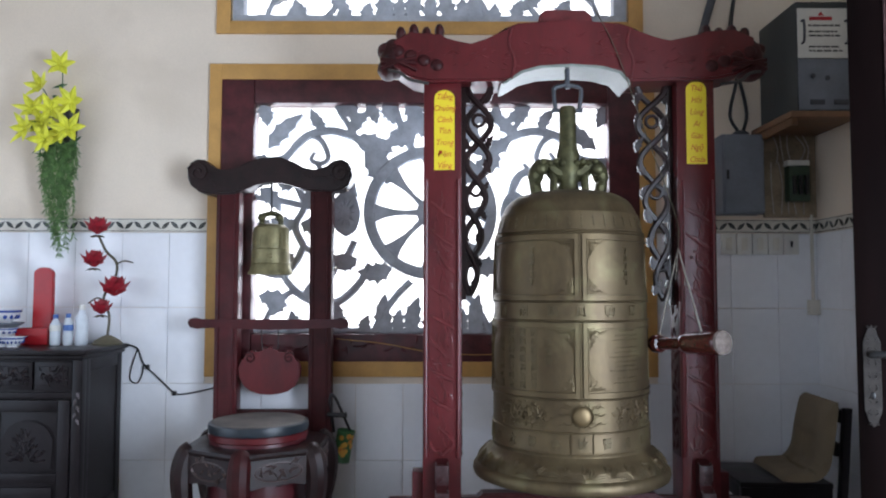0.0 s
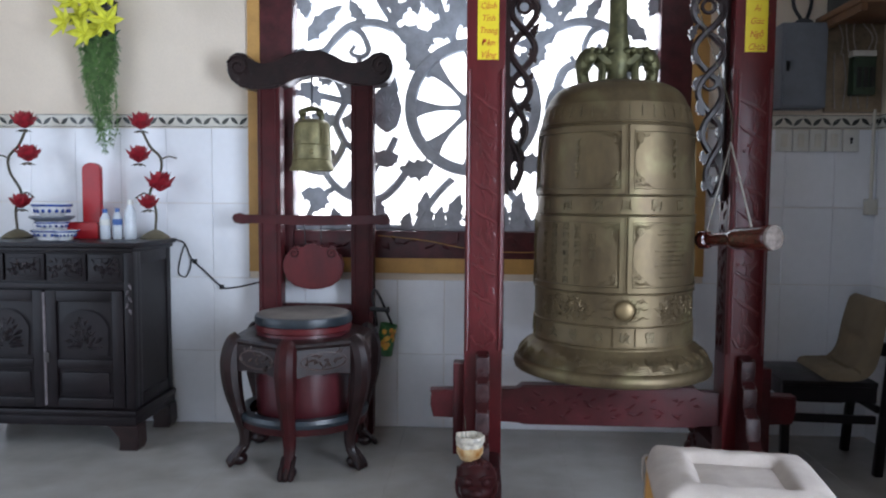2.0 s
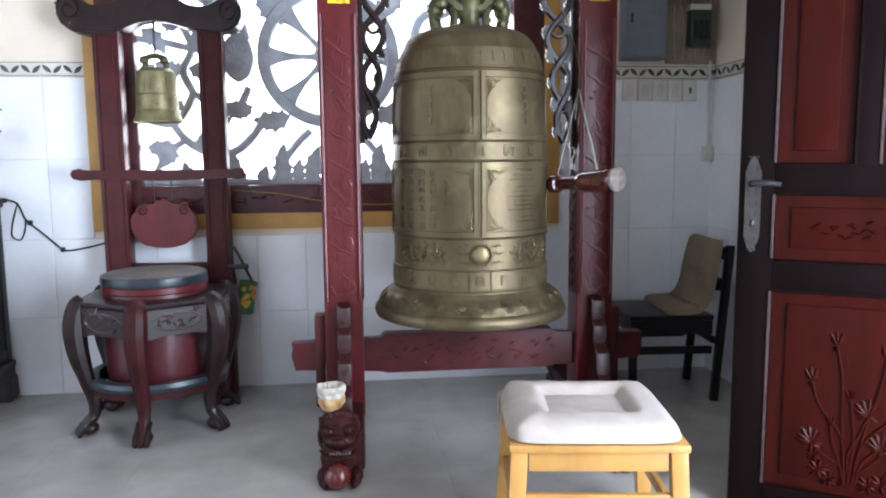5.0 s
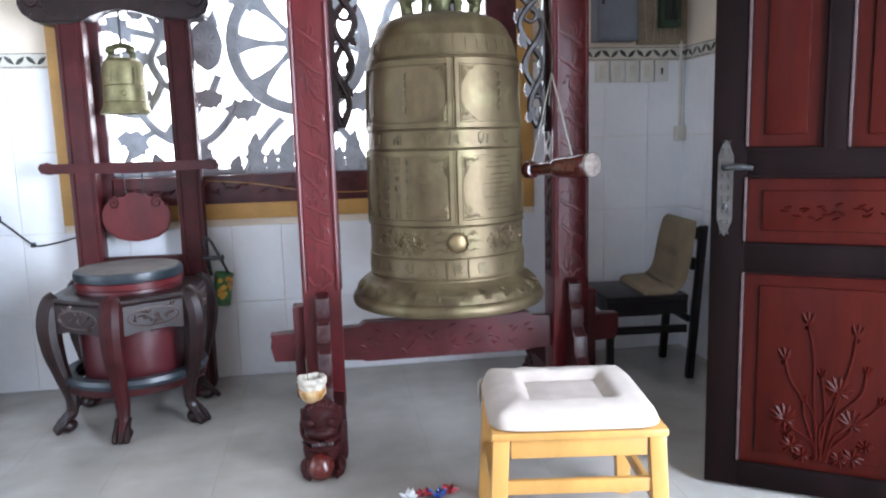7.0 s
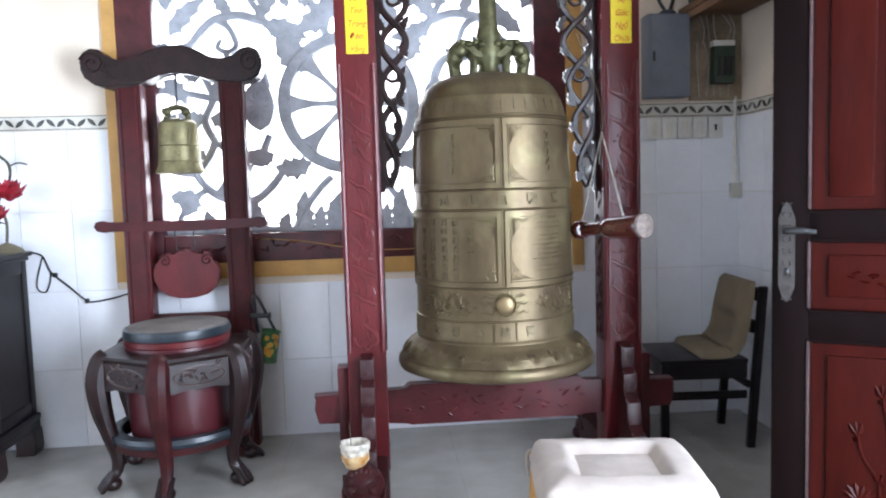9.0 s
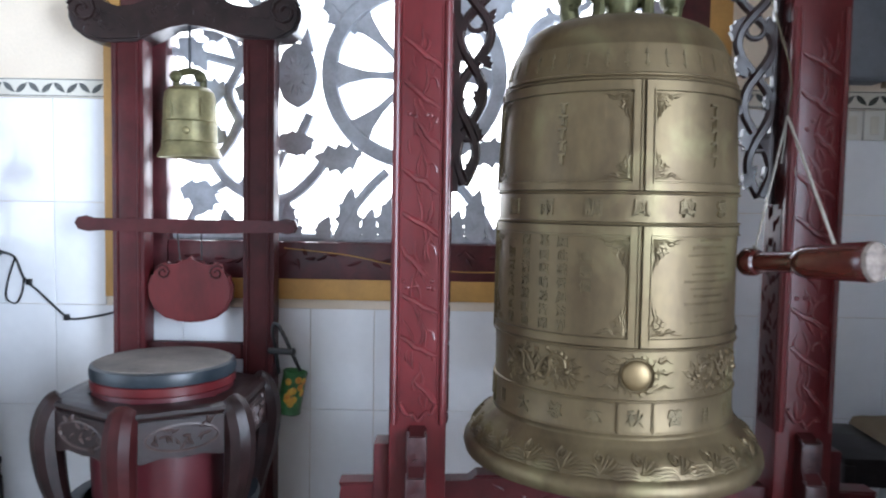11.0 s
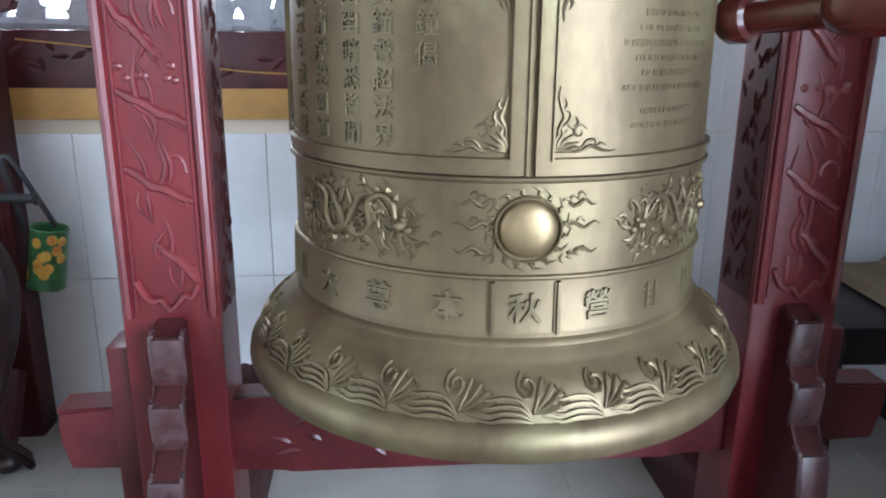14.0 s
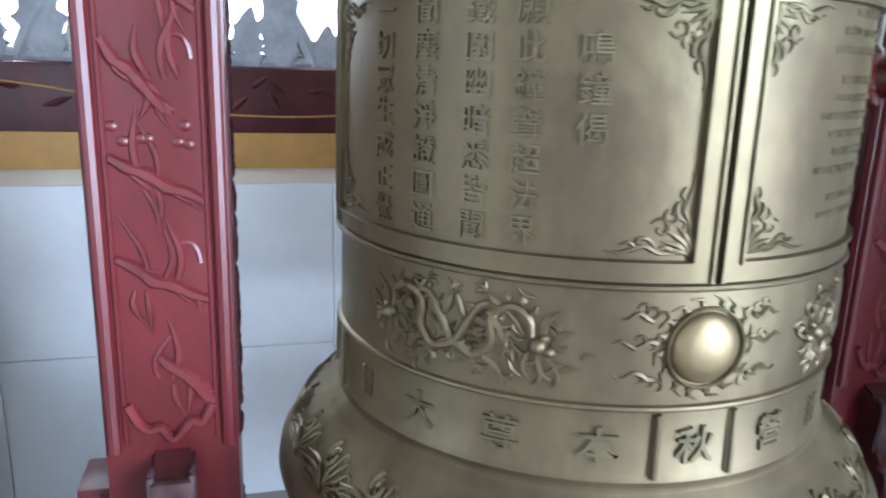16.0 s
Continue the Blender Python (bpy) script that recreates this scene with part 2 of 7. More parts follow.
def tube(bm, pts, radii, sides=8, flat=(1, 1, 1)):
    """A round bar along points; radii one number or one a point."""
    pts = [Vector(p) for p in pts]
    if not isinstance(radii, (list, tuple)):
        radii = [radii] * len(pts)
    rings = []
    for i, p in enumerate(pts):
        d = (pts[min(i + 1, len(pts) - 1)] - pts[max(i - 1, 0)]).normalized()
        u = d.cross(Vector((0, 1, 0)) if abs(d.y) < 0.9 else Vector((1, 0, 0))).normalized()
        v = d.cross(u)
        ring = []
        for k in range(sides):
            a = 2 * math.pi * k / sides
            w = (u * math.cos(a) + v * math.sin(a)) * radii[i]
            ring.append(bm.verts.new(p + Vector((w.x * flat[0], w.y * flat[1], w.z * flat[2]))))
        rings.append(ring)
    for a, b in zip(rings, rings[1:]):
        for k in range(sides):
            bm.faces.new((a[k], a[(k + 1) % sides], b[(k + 1) % sides], b[k]))
    bm.faces.new(rings[0][::-1])
    bm.faces.new(rings[-1])


def smooth_path(ctrl, n=6):
    """Points of a Catmull-Rom line through the control points."""
    c = [Vector(p) for p in ctrl]
    c = [2 * c[0] - c[1]] + c + [2 * c[-1] - c[-2]]
    out = []
    for i in range(1, len(c) - 2):
        for k in range(n):
            t = k / n
            out.append(0.5 * (2 * c[i] + (c[i + 1] - c[i - 1]) * t + (2 * c[i - 1] - 5 * c[i] + 4 * c[i + 1] - c[i + 2]) * t * t + (3 * c[i] - c[i - 1] - 3 * c[i + 1] + c[i + 2]) * t ** 3))
    return out + [c[-2]]


def lathe(bm, prof, cx, cy, seg=48, a0=0.0):
    """Turns (radius, z) points round an upright axis; closed at both ends where the radius is 0."""
    rings = []
    for r, z in prof:
        if r < 1e-5:
            rings.append([bm.verts.new((cx, cy, z))])
        else:
            rings.append([bm.verts.new((cx + r * math.cos(a0 + 2 * math.pi * k / seg), cy + r * math.sin(a0 + 2 * math.pi * k / seg), z)) for k in range(seg)])
    for a, b in zip(rings, rings[1:]):
        for k in range(seg):
            q = [a[k % len(a)], a[(k + 1) % len(a)], b[(k + 1) % len(b)], b[k % len(b)]]
            q = [v for i, v in enumerate(q) if v not in q[:i]]
            if len(q) > 2:
                bm.faces.new(q)


def blob(bm, c, s, u=10, v=7, rot=None):
    r = bmesh.ops.create_uvsphere(bm, u_segments=u, v_segments=v, radius=1)
    m = Matrix.Translation(c) @ (rot or Matrix.Identity(4)) @ Matrix.Diagonal((*s, 1))
    bmesh.ops.transform(bm, matrix=m, verts=r["verts"])
    return r["verts"]


def leaf_shape(base, tip, width, lobes=True):
    """Outline of a flat leaf in x, z."""
    b, t = Vector((base[0], base[1])), Vector((tip[0], tip[1]))
    d = t - b
    n = Vector((-d.y, d.x)).normalized() * width / 2
    if lobes:
        ws = ((0.0, 0.14), (0.10, 0.30), (0.20, 0.92), (0.27, 0.60), (0.36, 0.78), (0.46, 1.08), (0.51, 0.62), (0.62, 0.70), (0.70, 0.82), (0.74, 0.44), (0.88, 0.34))
        bend = 0.16
    else:
        ws, bend = ((0.0, 0.15), (0.2, 0.75), (0.45, 1.0), (0.7, 0.7), (0.88, 0.3)), 0.0
    side = n * 2 * bend
    left = [b + d * s + n * w + side * math.sin(math.pi * s) for s, w in ws]
    right = [b + d * s - n * w + side * math.sin(math.pi * s) for s, w in reversed(list(ws))]
    return [(p.x, p.y) for p in left + [t] + right]


def ridge_leaf(bm, c, d, normal, length, width, height):
    """A small leaf in relief: four sides that rise to a ridge."""
    d, normal = Vector(d).normalized(), Vector(normal).normalized()
    s = normal.cross(d)
    c = Vector(c)
    p = [c, c + d * length * 0.35 + s * width / 2, c + d * length * 0.7 + s * width * 0.3, c + d * length, c + d * length * 0.7 - s * width * 0.3, c + d * length * 0.35 - s * width / 2]
    vs = [bm.verts.new(q - normal * 0.002) for q in p]
    top = [bm.verts.new(c + d * length * f + normal * height * g) for f, g in ((0.12, 0.6), (0.4, 1.0), (0.75, 0.7))]
    for q in ((vs[0], vs[1], top[1], top[0]), (vs[1], vs[2], top[2], top[1]), (vs[2], vs[3], top[2]), (vs[3], vs[4], top[2]), (vs[4], vs[5], top[1], top[2]), (vs[5], vs[0], top[0], top[1]), tuple(reversed(vs))):
        bm.faces.new(q)


def letters(text, size, depth=0.002, shear=0.0, align="CENTER", res=2, bold=0.0):
    """Places and faces of lettering in its own x, y plane, with its depth along z."""
    cu = bpy.data.curves.new("lettering", "FONT")
    cu.body, cu.size, cu.extrude, cu.resolution_u, cu.shear = text, size, depth, res, shear
    cu.offset = bold
    cu.align_x, cu.align_y = align, "CENTER"
    ob = new("lettering", cu)
    bpy.context.view_layer.update()
    ev = ob.evaluated_get(bpy.context.evaluated_depsgraph_get())
    me = ev.to_mesh()
    vs = [tuple(v.co) for v in me.vertices]
    fs = [tuple(p.vertices) for p in me.polygons]
    ev.to_mesh_clear()
    bpy.data.objects.remove(ob)
    bpy.data.curves.remove(cu)
    return vs, fs


def add_letters(bm, text, size, place, depth=0.002, shear=0.0, align="CENTER", bold=0.0):
    """place turns a point of the lettering into a world place."""
    vs, fs = letters(text, size, depth, shear, align, 2, bold)
    made = [bm.verts.new(place(Vector(v))) for v in vs]
    for f in fs:
        if len(set(f)) > 2:
            try:
                bm.faces.new([made[i] for i in f])
            except ValueError:
                pass


# ---- setting ----
WALL, RIGHT, LEFT, FRONT, TOP = 3.88, 2.02, -3.2, -2.2, 3.35


def shell():
    bm = B()
    box(bm, LEFT - 0.3, RIGHT + 0.3, FRONT - 0.3, WALL + 0.3, -0.12, -0.006)
    single("floor", bm, FLOOR_GROUT, "grey polished stone tile floor with thin joints", "floor", kind="structure", smooth=False)
    # back wall with two window openings
    bm = B()
    for x0, x1, z0, z1 in ((LEFT, -1.19, 0, TOP), (1.08, RIGHT, 0, TOP), (-1.19, 1.08, 0, 0.90), (-1.19, 1.08, 2.43, 2.745), (-1.19, -1.14, 2.745, TOP), (1.02, 1.08, 2.745, TOP), (-1.14, 1.02, 3.28, TOP)):
        box(bm, x0, x1, WALL, WALL + 0.2, z0, z1)
    single("wall_north", bm, PLASTER, "cream painted plaster wall above white tiles", "wall", kind="structure", smooth=False)
    bm = B()
    box(bm, RIGHT, RIGHT + 0.2, 1.78, WALL + 0.2, 0, TOP)
    box(bm, RIGHT, RIGHT + 0.2, FRONT, -0.3, 0, TOP)
    box(bm, RIGHT, RIGHT + 0.2, -0.3, 1.78, 2.45, TOP)
    single("wall_east", bm, PLASTER, "cream plaster wall with a doorway and white tiles", "wall", kind="structure", smooth=False)
    # unseen west wall, opened where the fill lamp stands
    bm = B()
    box(bm, LEFT - 0.2, LEFT, 2.8, WALL + 0.2, 0, TOP)
    box(bm, LEFT - 0.2, LEFT, FRONT, 1.0, 0, TOP)
    box(bm, LEFT - 0.2, LEFT, 1.0, 2.8, 2.5, TOP)
    single("wall_west", bm, PLASTER, "unseen plain cream plaster wall with an added opening", "wall", kind="structure", smooth=False)
    # unseen south wall; its opening follows the front lamp
    bm = B()
    box(bm, LEFT, -2.65, FRONT - 0.2, FRONT, 0, TOP)
    box(bm, -0.75, RIGHT, FRONT - 0.2, FRONT, 0, TOP)
    box(bm, -2.65, -0.75, FRONT - 0.2, FRONT, 2.8, TOP)
    single("wall_south", bm, PLASTER, "unseen plain cream plaster wall with an assumed wide opening", "wall", kind="structure", smooth=False)
    bm = B()
    box(bm, LEFT - 0.2, RIGHT + 0.2, FRONT - 0.2, WALL + 0.2, TOP, TOP + 0.12)
    single("ceiling", bm, CEIL, "unseen plain ceiling, grey to hold down bounced light", "ceiling", kind="structure", smooth=False)
    bm = B()
    box(bm, -40, 40, -40, 60, -0.4, -0.3)
    single("ground", bm, GROUT, "pale concrete ground outside", "ground", kind="structure", smooth=False)
    bm = B()
    box(bm, -9, 9, 8.0, 8.1, -0.3, 8)
    single("backdrop", bm, OUTSIDE, "bright overcast daylight beyond the window", "backdrop", kind="structure", smooth=False)


shell()


def border_strip():
    """Printed border tiles on top of the wall tiles."""
    for name, along in (("trim_north", 0), ("trim_east", 1)):
        bm, lv = B(), B()
        spans = ((LEFT, -1.246), (1.156, RIGHT)) if along == 0 else ((1.80, WALL),)
        for a, b in spans:
            if along == 0:
                box(bm, a, b, WALL - 0.009, WALL - 0.0005, 1.602, 1.672)
            else:
                box(bm, RIGHT - 0.009, RIGHT - 0.0005, a, b, 1.602, 1.672)
            n = int((b - a) / 0.048)
            for i in range(n):
                s = a + (i + 0.5) * (b - a) / n
                up = 1 if i % 2 else -1
                pts = leaf_shape((s - 0.021, 1.637 - 0.019 * up), (s + 0.021, 1.637 + 0.019 * up), 0.022, False)
                if along == 0:
                    prism(lv, pts, WALL - 0.0105, WALL - 0.0085)
                else:
                    vs0 = len(lv.verts)
                    prism(lv, pts, 0, 0.002)
                    lv.verts.ensure_lookup_table()
                    for v in lv.verts[vs0:]:
                        v.co = Vector((RIGHT - 0.0105 + v.co.y, v.co.x, v.co.z))
            for z in (1.605, 1.667):
                if along == 0:
                    box(lv, a, b, WALL - 0.0103, WALL - 0.0085, z, z + 0.003)
                else:
                    box(lv, RIGHT - 0.0103, RIGHT - 0.0085, a, b, z, z + 0.003)
        t = single(name, bm, BORDER, "cream border tiles with a printed dark leaf scroll", "border tiles", kind="structure", smooth=False)
        part("leaf_print", lv, BORDER_LEAF, t, "dark grey leaf scroll", smooth=False)


border_strip()


def windows():
    # ochre surrounds
    w = thing("window_1", (-0.05, WALL, 0.835), "large window with maroon frame, ochre surround and cement grille", "window", kind="structure")
    for nm, b in (("surround", (-1.246, -1.180, WALL - 0.016, WALL + 0.01, 0.835, 2.513)), ("surround", (1.070, 1.156, WALL - 0.016, WALL + 0.01, 0.835, 2.513)), ("surround", (-1.180, 1.070, WALL - 0.016, WALL + 0.01, 2.428, 2.513)), ("surround", (-1.180, 1.070, WALL - 0.016, WALL + 0.01, 0.835, 0.915))):
        bm = B()
        box(bm, *b, bevel=0.003)
        part(nm, bm, ORANGE, w, "ochre painted border")
    for b in ((-1.187, -1.005, WALL - 0.010, WALL + 0.12, 0.905, 2.435), (0.905, 1.080, WALL - 0.010, WALL + 0.12, 0.905, 2.435), (-1.005, 0.905, WALL - 0.010, WALL + 0.12, 2.30, 2.435), (-1.005, 0.905, WALL - 0.010, WALL + 0.12, 0.905, 1.06)):
        bm = B()
        box(bm, *b, bevel=0.012)
        part("window_frame", bm, WINRED, w, "maroon painted frame")
    bm = B()
    for k in range(46):
        x = -0.95 + k * 0.041
        ridge_leaf(bm, (x, WALL - 0.010, 0.985 + random.uniform(-0.03, 0.03)), (random.uniform(-1, 1), 0, random.uniform(-0.6, 0.6)), (0, -1, 0), 0.06, 0.024, 0.005)
    part("carving", bm, WINRED, w)
    w2 = thing("window_2", (-0.05, WALL, 2.68), "high window with ochre surround and cement grille", "window", kind="structure")
    for b in ((-1.215, -1.140, WALL - 0.016, WALL + 0.02, 2.68, 3.3), (1.020, 1.100, WALL - 0.016, WALL + 0.02, 2.68, 3.3), (-1.140, 1.020, WALL - 0.016, WALL + 0.02, 2.68, 2.75), (-1.140, 1.020, WALL - 0.016, WALL + 0.02, 3.275, 3.3)):
        bm = B()
        box(bm, *b, bevel=0.003)
        part("surround", bm, ORANGE, w2)
    bm = B()
    box(bm, -1.14, 1.02, WALL + 0.03, WALL + 0.12, 2.745, 2.80, 0.004)
    part("sill", bm, LATTICE, w2, "grey cement sill")
    for b in ((-1.14, -1.08, WALL + 0.03, WALL + 0.12, 2.80, 3.28), (0.95, 1.02, WALL + 0.03, WALL + 0.12, 2.80, 3.28)):
        bm = B()
        box(bm, *b, bevel=0.004)
        part("jamb", bm, LATTICE, w2)
    return w, w2


windows()

GY0, GY1, GU = WALL + 0.045, WALL + 0.085, 0.001577


def grille(name, z_shift, low, label):
    """Pierced cement grille: a wheel among scrolling vines. Design units run right and down from the opening's corner."""
    g = thing(name, (-0.045, GY1, 1.06 + z_shift), label, "window grille")

    def at(cx, cy, mirror):
        cx = 1546 - cx if mirror else cx
        return (-1.0 + (cx - 166.6) * GU, 2.297 - (cy - 153.2) * GU + z_shift)

    def ok(pts):
        return all(p[1] > 1.04 + z_shift for p in pts)

    stems = (
        ((160, 345, 14), (255, 335, 14), (300, 290, 16), (350, 250, 16), (430, 238, 16), (510, 262, 14)),
        ((350, 250, 12), (390, 275, 11), (412, 330, 10), (385, 352, 9), (352, 338, 8), (365, 312, 7)),
        ((255, 335, 14), (300, 420, 13), (330, 500, 13), (300, 570, 14), (330, 640, 14)),
        ((330, 640, 14), (300, 700, 13), (255, 740, 12), (160, 720, 12)),
        ((255, 730, 13), (300, 790, 15), (370, 830, 16), (450, 830, 15), (520, 770, 14), (560, 700, 13)),
        ((450, 830, 12), (430, 890, 11), (380, 945, 10)),
        ((300, 790, 11), (240, 830, 10), (200, 900, 10), (190, 945, 10)),
        ((510, 262, 14), (570, 330, 13), (600, 390, 14)),
        ((440, 150, 12), (470, 200, 11), (510, 262, 12)),
        ((640, 150, 14), (660, 210, 14), (690, 280, 14), (720, 330, 14)),
        ((160, 470, 11), (240, 480, 12), (330, 500, 12)),
        ((570, 945, 13), (600, 880, 13), (650, 810, 13), (700, 760, 13)),
        ((330, 500, 13), (390, 505, 12), (450, 530, 12), (500, 545, 12)),
        ((505, 470, 13), (485, 405, 13), (440, 375, 12), (395, 385, 10), (372, 345, 10)),
        ((505, 620, 13), (480, 675, 12), (440, 700, 12), (400, 690, 11), (330, 640, 12)),
        ((441, 715, 10), (415, 770, 10), (370, 830, 11)),
        ((160, 925, 12), (300, 932, 12), (450, 928, 12), (600, 932, 12), (773, 928, 12)),
        ((538, 305, 11), (525, 280, 11), (510, 262, 12)),
        ((624, 419, 13), (610, 400, 12), (600, 390, 12)),
        ((560, 735, 11), (538, 738, 10), (493, 806, 10), (447, 829, 9)),
        ((493, 640, 10), (470, 680, 9), (430, 700, 8), (400, 740, 7), (420, 770, 6)),
        ((493, 450, 10), (470, 400, 9), (440, 380, 8), (455, 350, 7)),
        ((330, 640, 11), (420, 690, 10), (500, 690, 9)),
    )
    leaves = (
        ((205, 300), (325, 180), 54), ((180, 150), (200, 225), 48), ((165, 330), (230, 385), 40), ((400, 235), (350, 160), 40), ((440, 150), (520, 200), 56),
        ((500, 270), (640, 312), 58), ((545, 150), (580, 215), 44), ((600, 150), (640, 215), 52), ((730, 190), (600, 290), 78), ((680, 150), (740, 230), 60), ((555, 300), (610, 390), 64), ((480, 255), (560, 165), 44),
        ((770, 150), (730, 260), 60), ((300, 430), (235, 395), 50), ((330, 500), (405, 440), 56), ((300, 570), (215, 545), 60), ((320, 560), (420, 610), 60), ((180, 440), (250, 520), 52),
    )
    leaves2 = (
        ((420, 690), (520, 685), 34), ((300, 690), (225, 640), 50), ((245, 790), (215, 880), 66), ((180, 810), (270, 850), 54), 
        ((624, 419), (538, 305), 60), ((635, 715), (515, 726), 66), ((515, 681), (441, 715), 40), ((544, 945), (555, 874), 42), ((618, 945), (612, 800), 58), ((664, 945), (664, 852), 44), ((705, 945), (728, 810), 58), ((772, 945), (772, 840), 50), ((480, 945), (460, 860), 46), ((330, 945), (290, 860), 50), ((270, 945), (330, 890), 50),
        ((365, 840), (350, 765), 44), ((400, 830), (470, 900), 50), ((160, 700), (215, 740), 40), ((165, 600), (225, 640), 46), ((170, 560), (230, 590), 40),
    )
    n = 0
    for mirror in (False, True):
        for s in stems:
            pts = [at(c[0], c[1], mirror) for c in s]
            if low and not all(p[1] < 3.30 for p in pts):
                continue
            ctrl = [(p[0], (GY0 + GY1) / 2, p[1]) for p in pts]
            path = smooth_path(ctrl, 5)
            rad = [s[min(i // 5, len(s) - 1)][2] * GU * 0.98 for i in range(len(path))]
            bm = B()
            tube(bm, path, rad, 8, (1, 0.9, 1))
            part("stem", bm, LATTICE, g)
        for base, tip, w in leaves + leaves2:
            b, t = at(*base, mirror), at(*tip, mirror)
            if low and max(b[1], t[1]) > 3.30:
                continue
            bm = B()
            y = (n % 47) * 0.00035
            prism(bm, leaf_shape(b, t, w * GU * 1.14), GY0 - 0.004 + y, GY1 - y, 0.004)
            n += 1
            part("leaf", bm, LATTICE, g, smooth=False)
    if not low:
        cx, cz = -0.055, 1.714 + z_shift
        bm = B()
        prof = ((0.300, GY0 - 0.008), (0.308, GY0 - 0.016), (0.354, GY0 - 0.016), (0.362, GY0 - 0.008), (0.362, GY1), (0.300, GY1))
        seg, rings = 64, []
        for k in range(seg):
            a = 2 * math.pi * k / seg
            rings.append([bm.verts.new((cx + r * math.cos(a), y, cz + r * math.sin(a))) for r, y in prof])
        for k in range(seg):
            p, q = rings[k], rings[(k + 1) % seg]
            for i in range(6):
                bm.faces.new((p[i], p[(i + 1) % 6], q[(i + 1) % 6], q[i]))
        part("wheel_rim", bm, LATTICE, g)
        bm = B()
        tube(bm, ((cx, GY0 - 0.014, cz), (cx, GY1, cz)), 0.075, 24)
        part("hub", bm, LATTICE, g)
        for k in range(8):
            a = math.pi / 4 * k
            d = Vector((math.cos(a), math.sin(a)))
            s = Vector((-d.y, d.x))
            c = Vector((cx, cz))
            out = []
            for r, w in ((0.06, 0.018), (0.13, 0.012), (0.19, 0.016), (0.26, 0.030), (0.315, 0.060)):
                out.append((c + d * r + s * w, c + d * r - s * w))
            pts = [tuple(p[0]) for p in out] + [tuple(p[1]) for p in reversed(out)]
            bm = B()
            prism(bm, pts, GY0 - 0.003, GY1 - 0.004, 0.004)
            part("spoke", bm, LATTICE, g, smooth=False)
        for sgn in (-1, 1):
            bm = B()
            mx, mz = cx + sgn * 0.458, 1.708 + z_shift
            for rr, yy in ((1.0, 0), (0.80, -0.005), (0.34, -0.012)):
                pts = [(mx + 0.074 * rr * (1 + 0.05 * abs(math.cos(k * math.pi / 8))) * math.cos(2 * math.pi * k / 64), mz + 0.118 * rr * (1 + 0.05 * abs(math.cos(k * math.pi / 8))) * math.sin(2 * math.pi * k / 64)) for k in range(64)]
                prism(bm, pts, GY0 - 0.004 + yy, GY1, 0.002)
            for k in range(12):
                a = k * math.pi / 6
                ridge_leaf(bm, (mx + 0.020 * math.cos(a), GY0 - 0.010, mz + 0.032 * math.sin(a)), (math.cos(a) * 0.62, 0, math.sin(a)), (0, -1, 0), 0.034 + 0.022 * abs(math.sin(a)), 0.020, 0.006)
            part("medallion", bm, LATTICE, g, "flower-shaped boss", smooth=False)


grille("window_grille", 0.0, False, "grey cement grille of a wheel among scrolling vines")
grille("window_grille", 1.72, True, "grey cement vine grille in the high window")


# ---- bell frame ----
PF = 3.03          # front of the posts
PXL, PXR = 0.009, 1.085


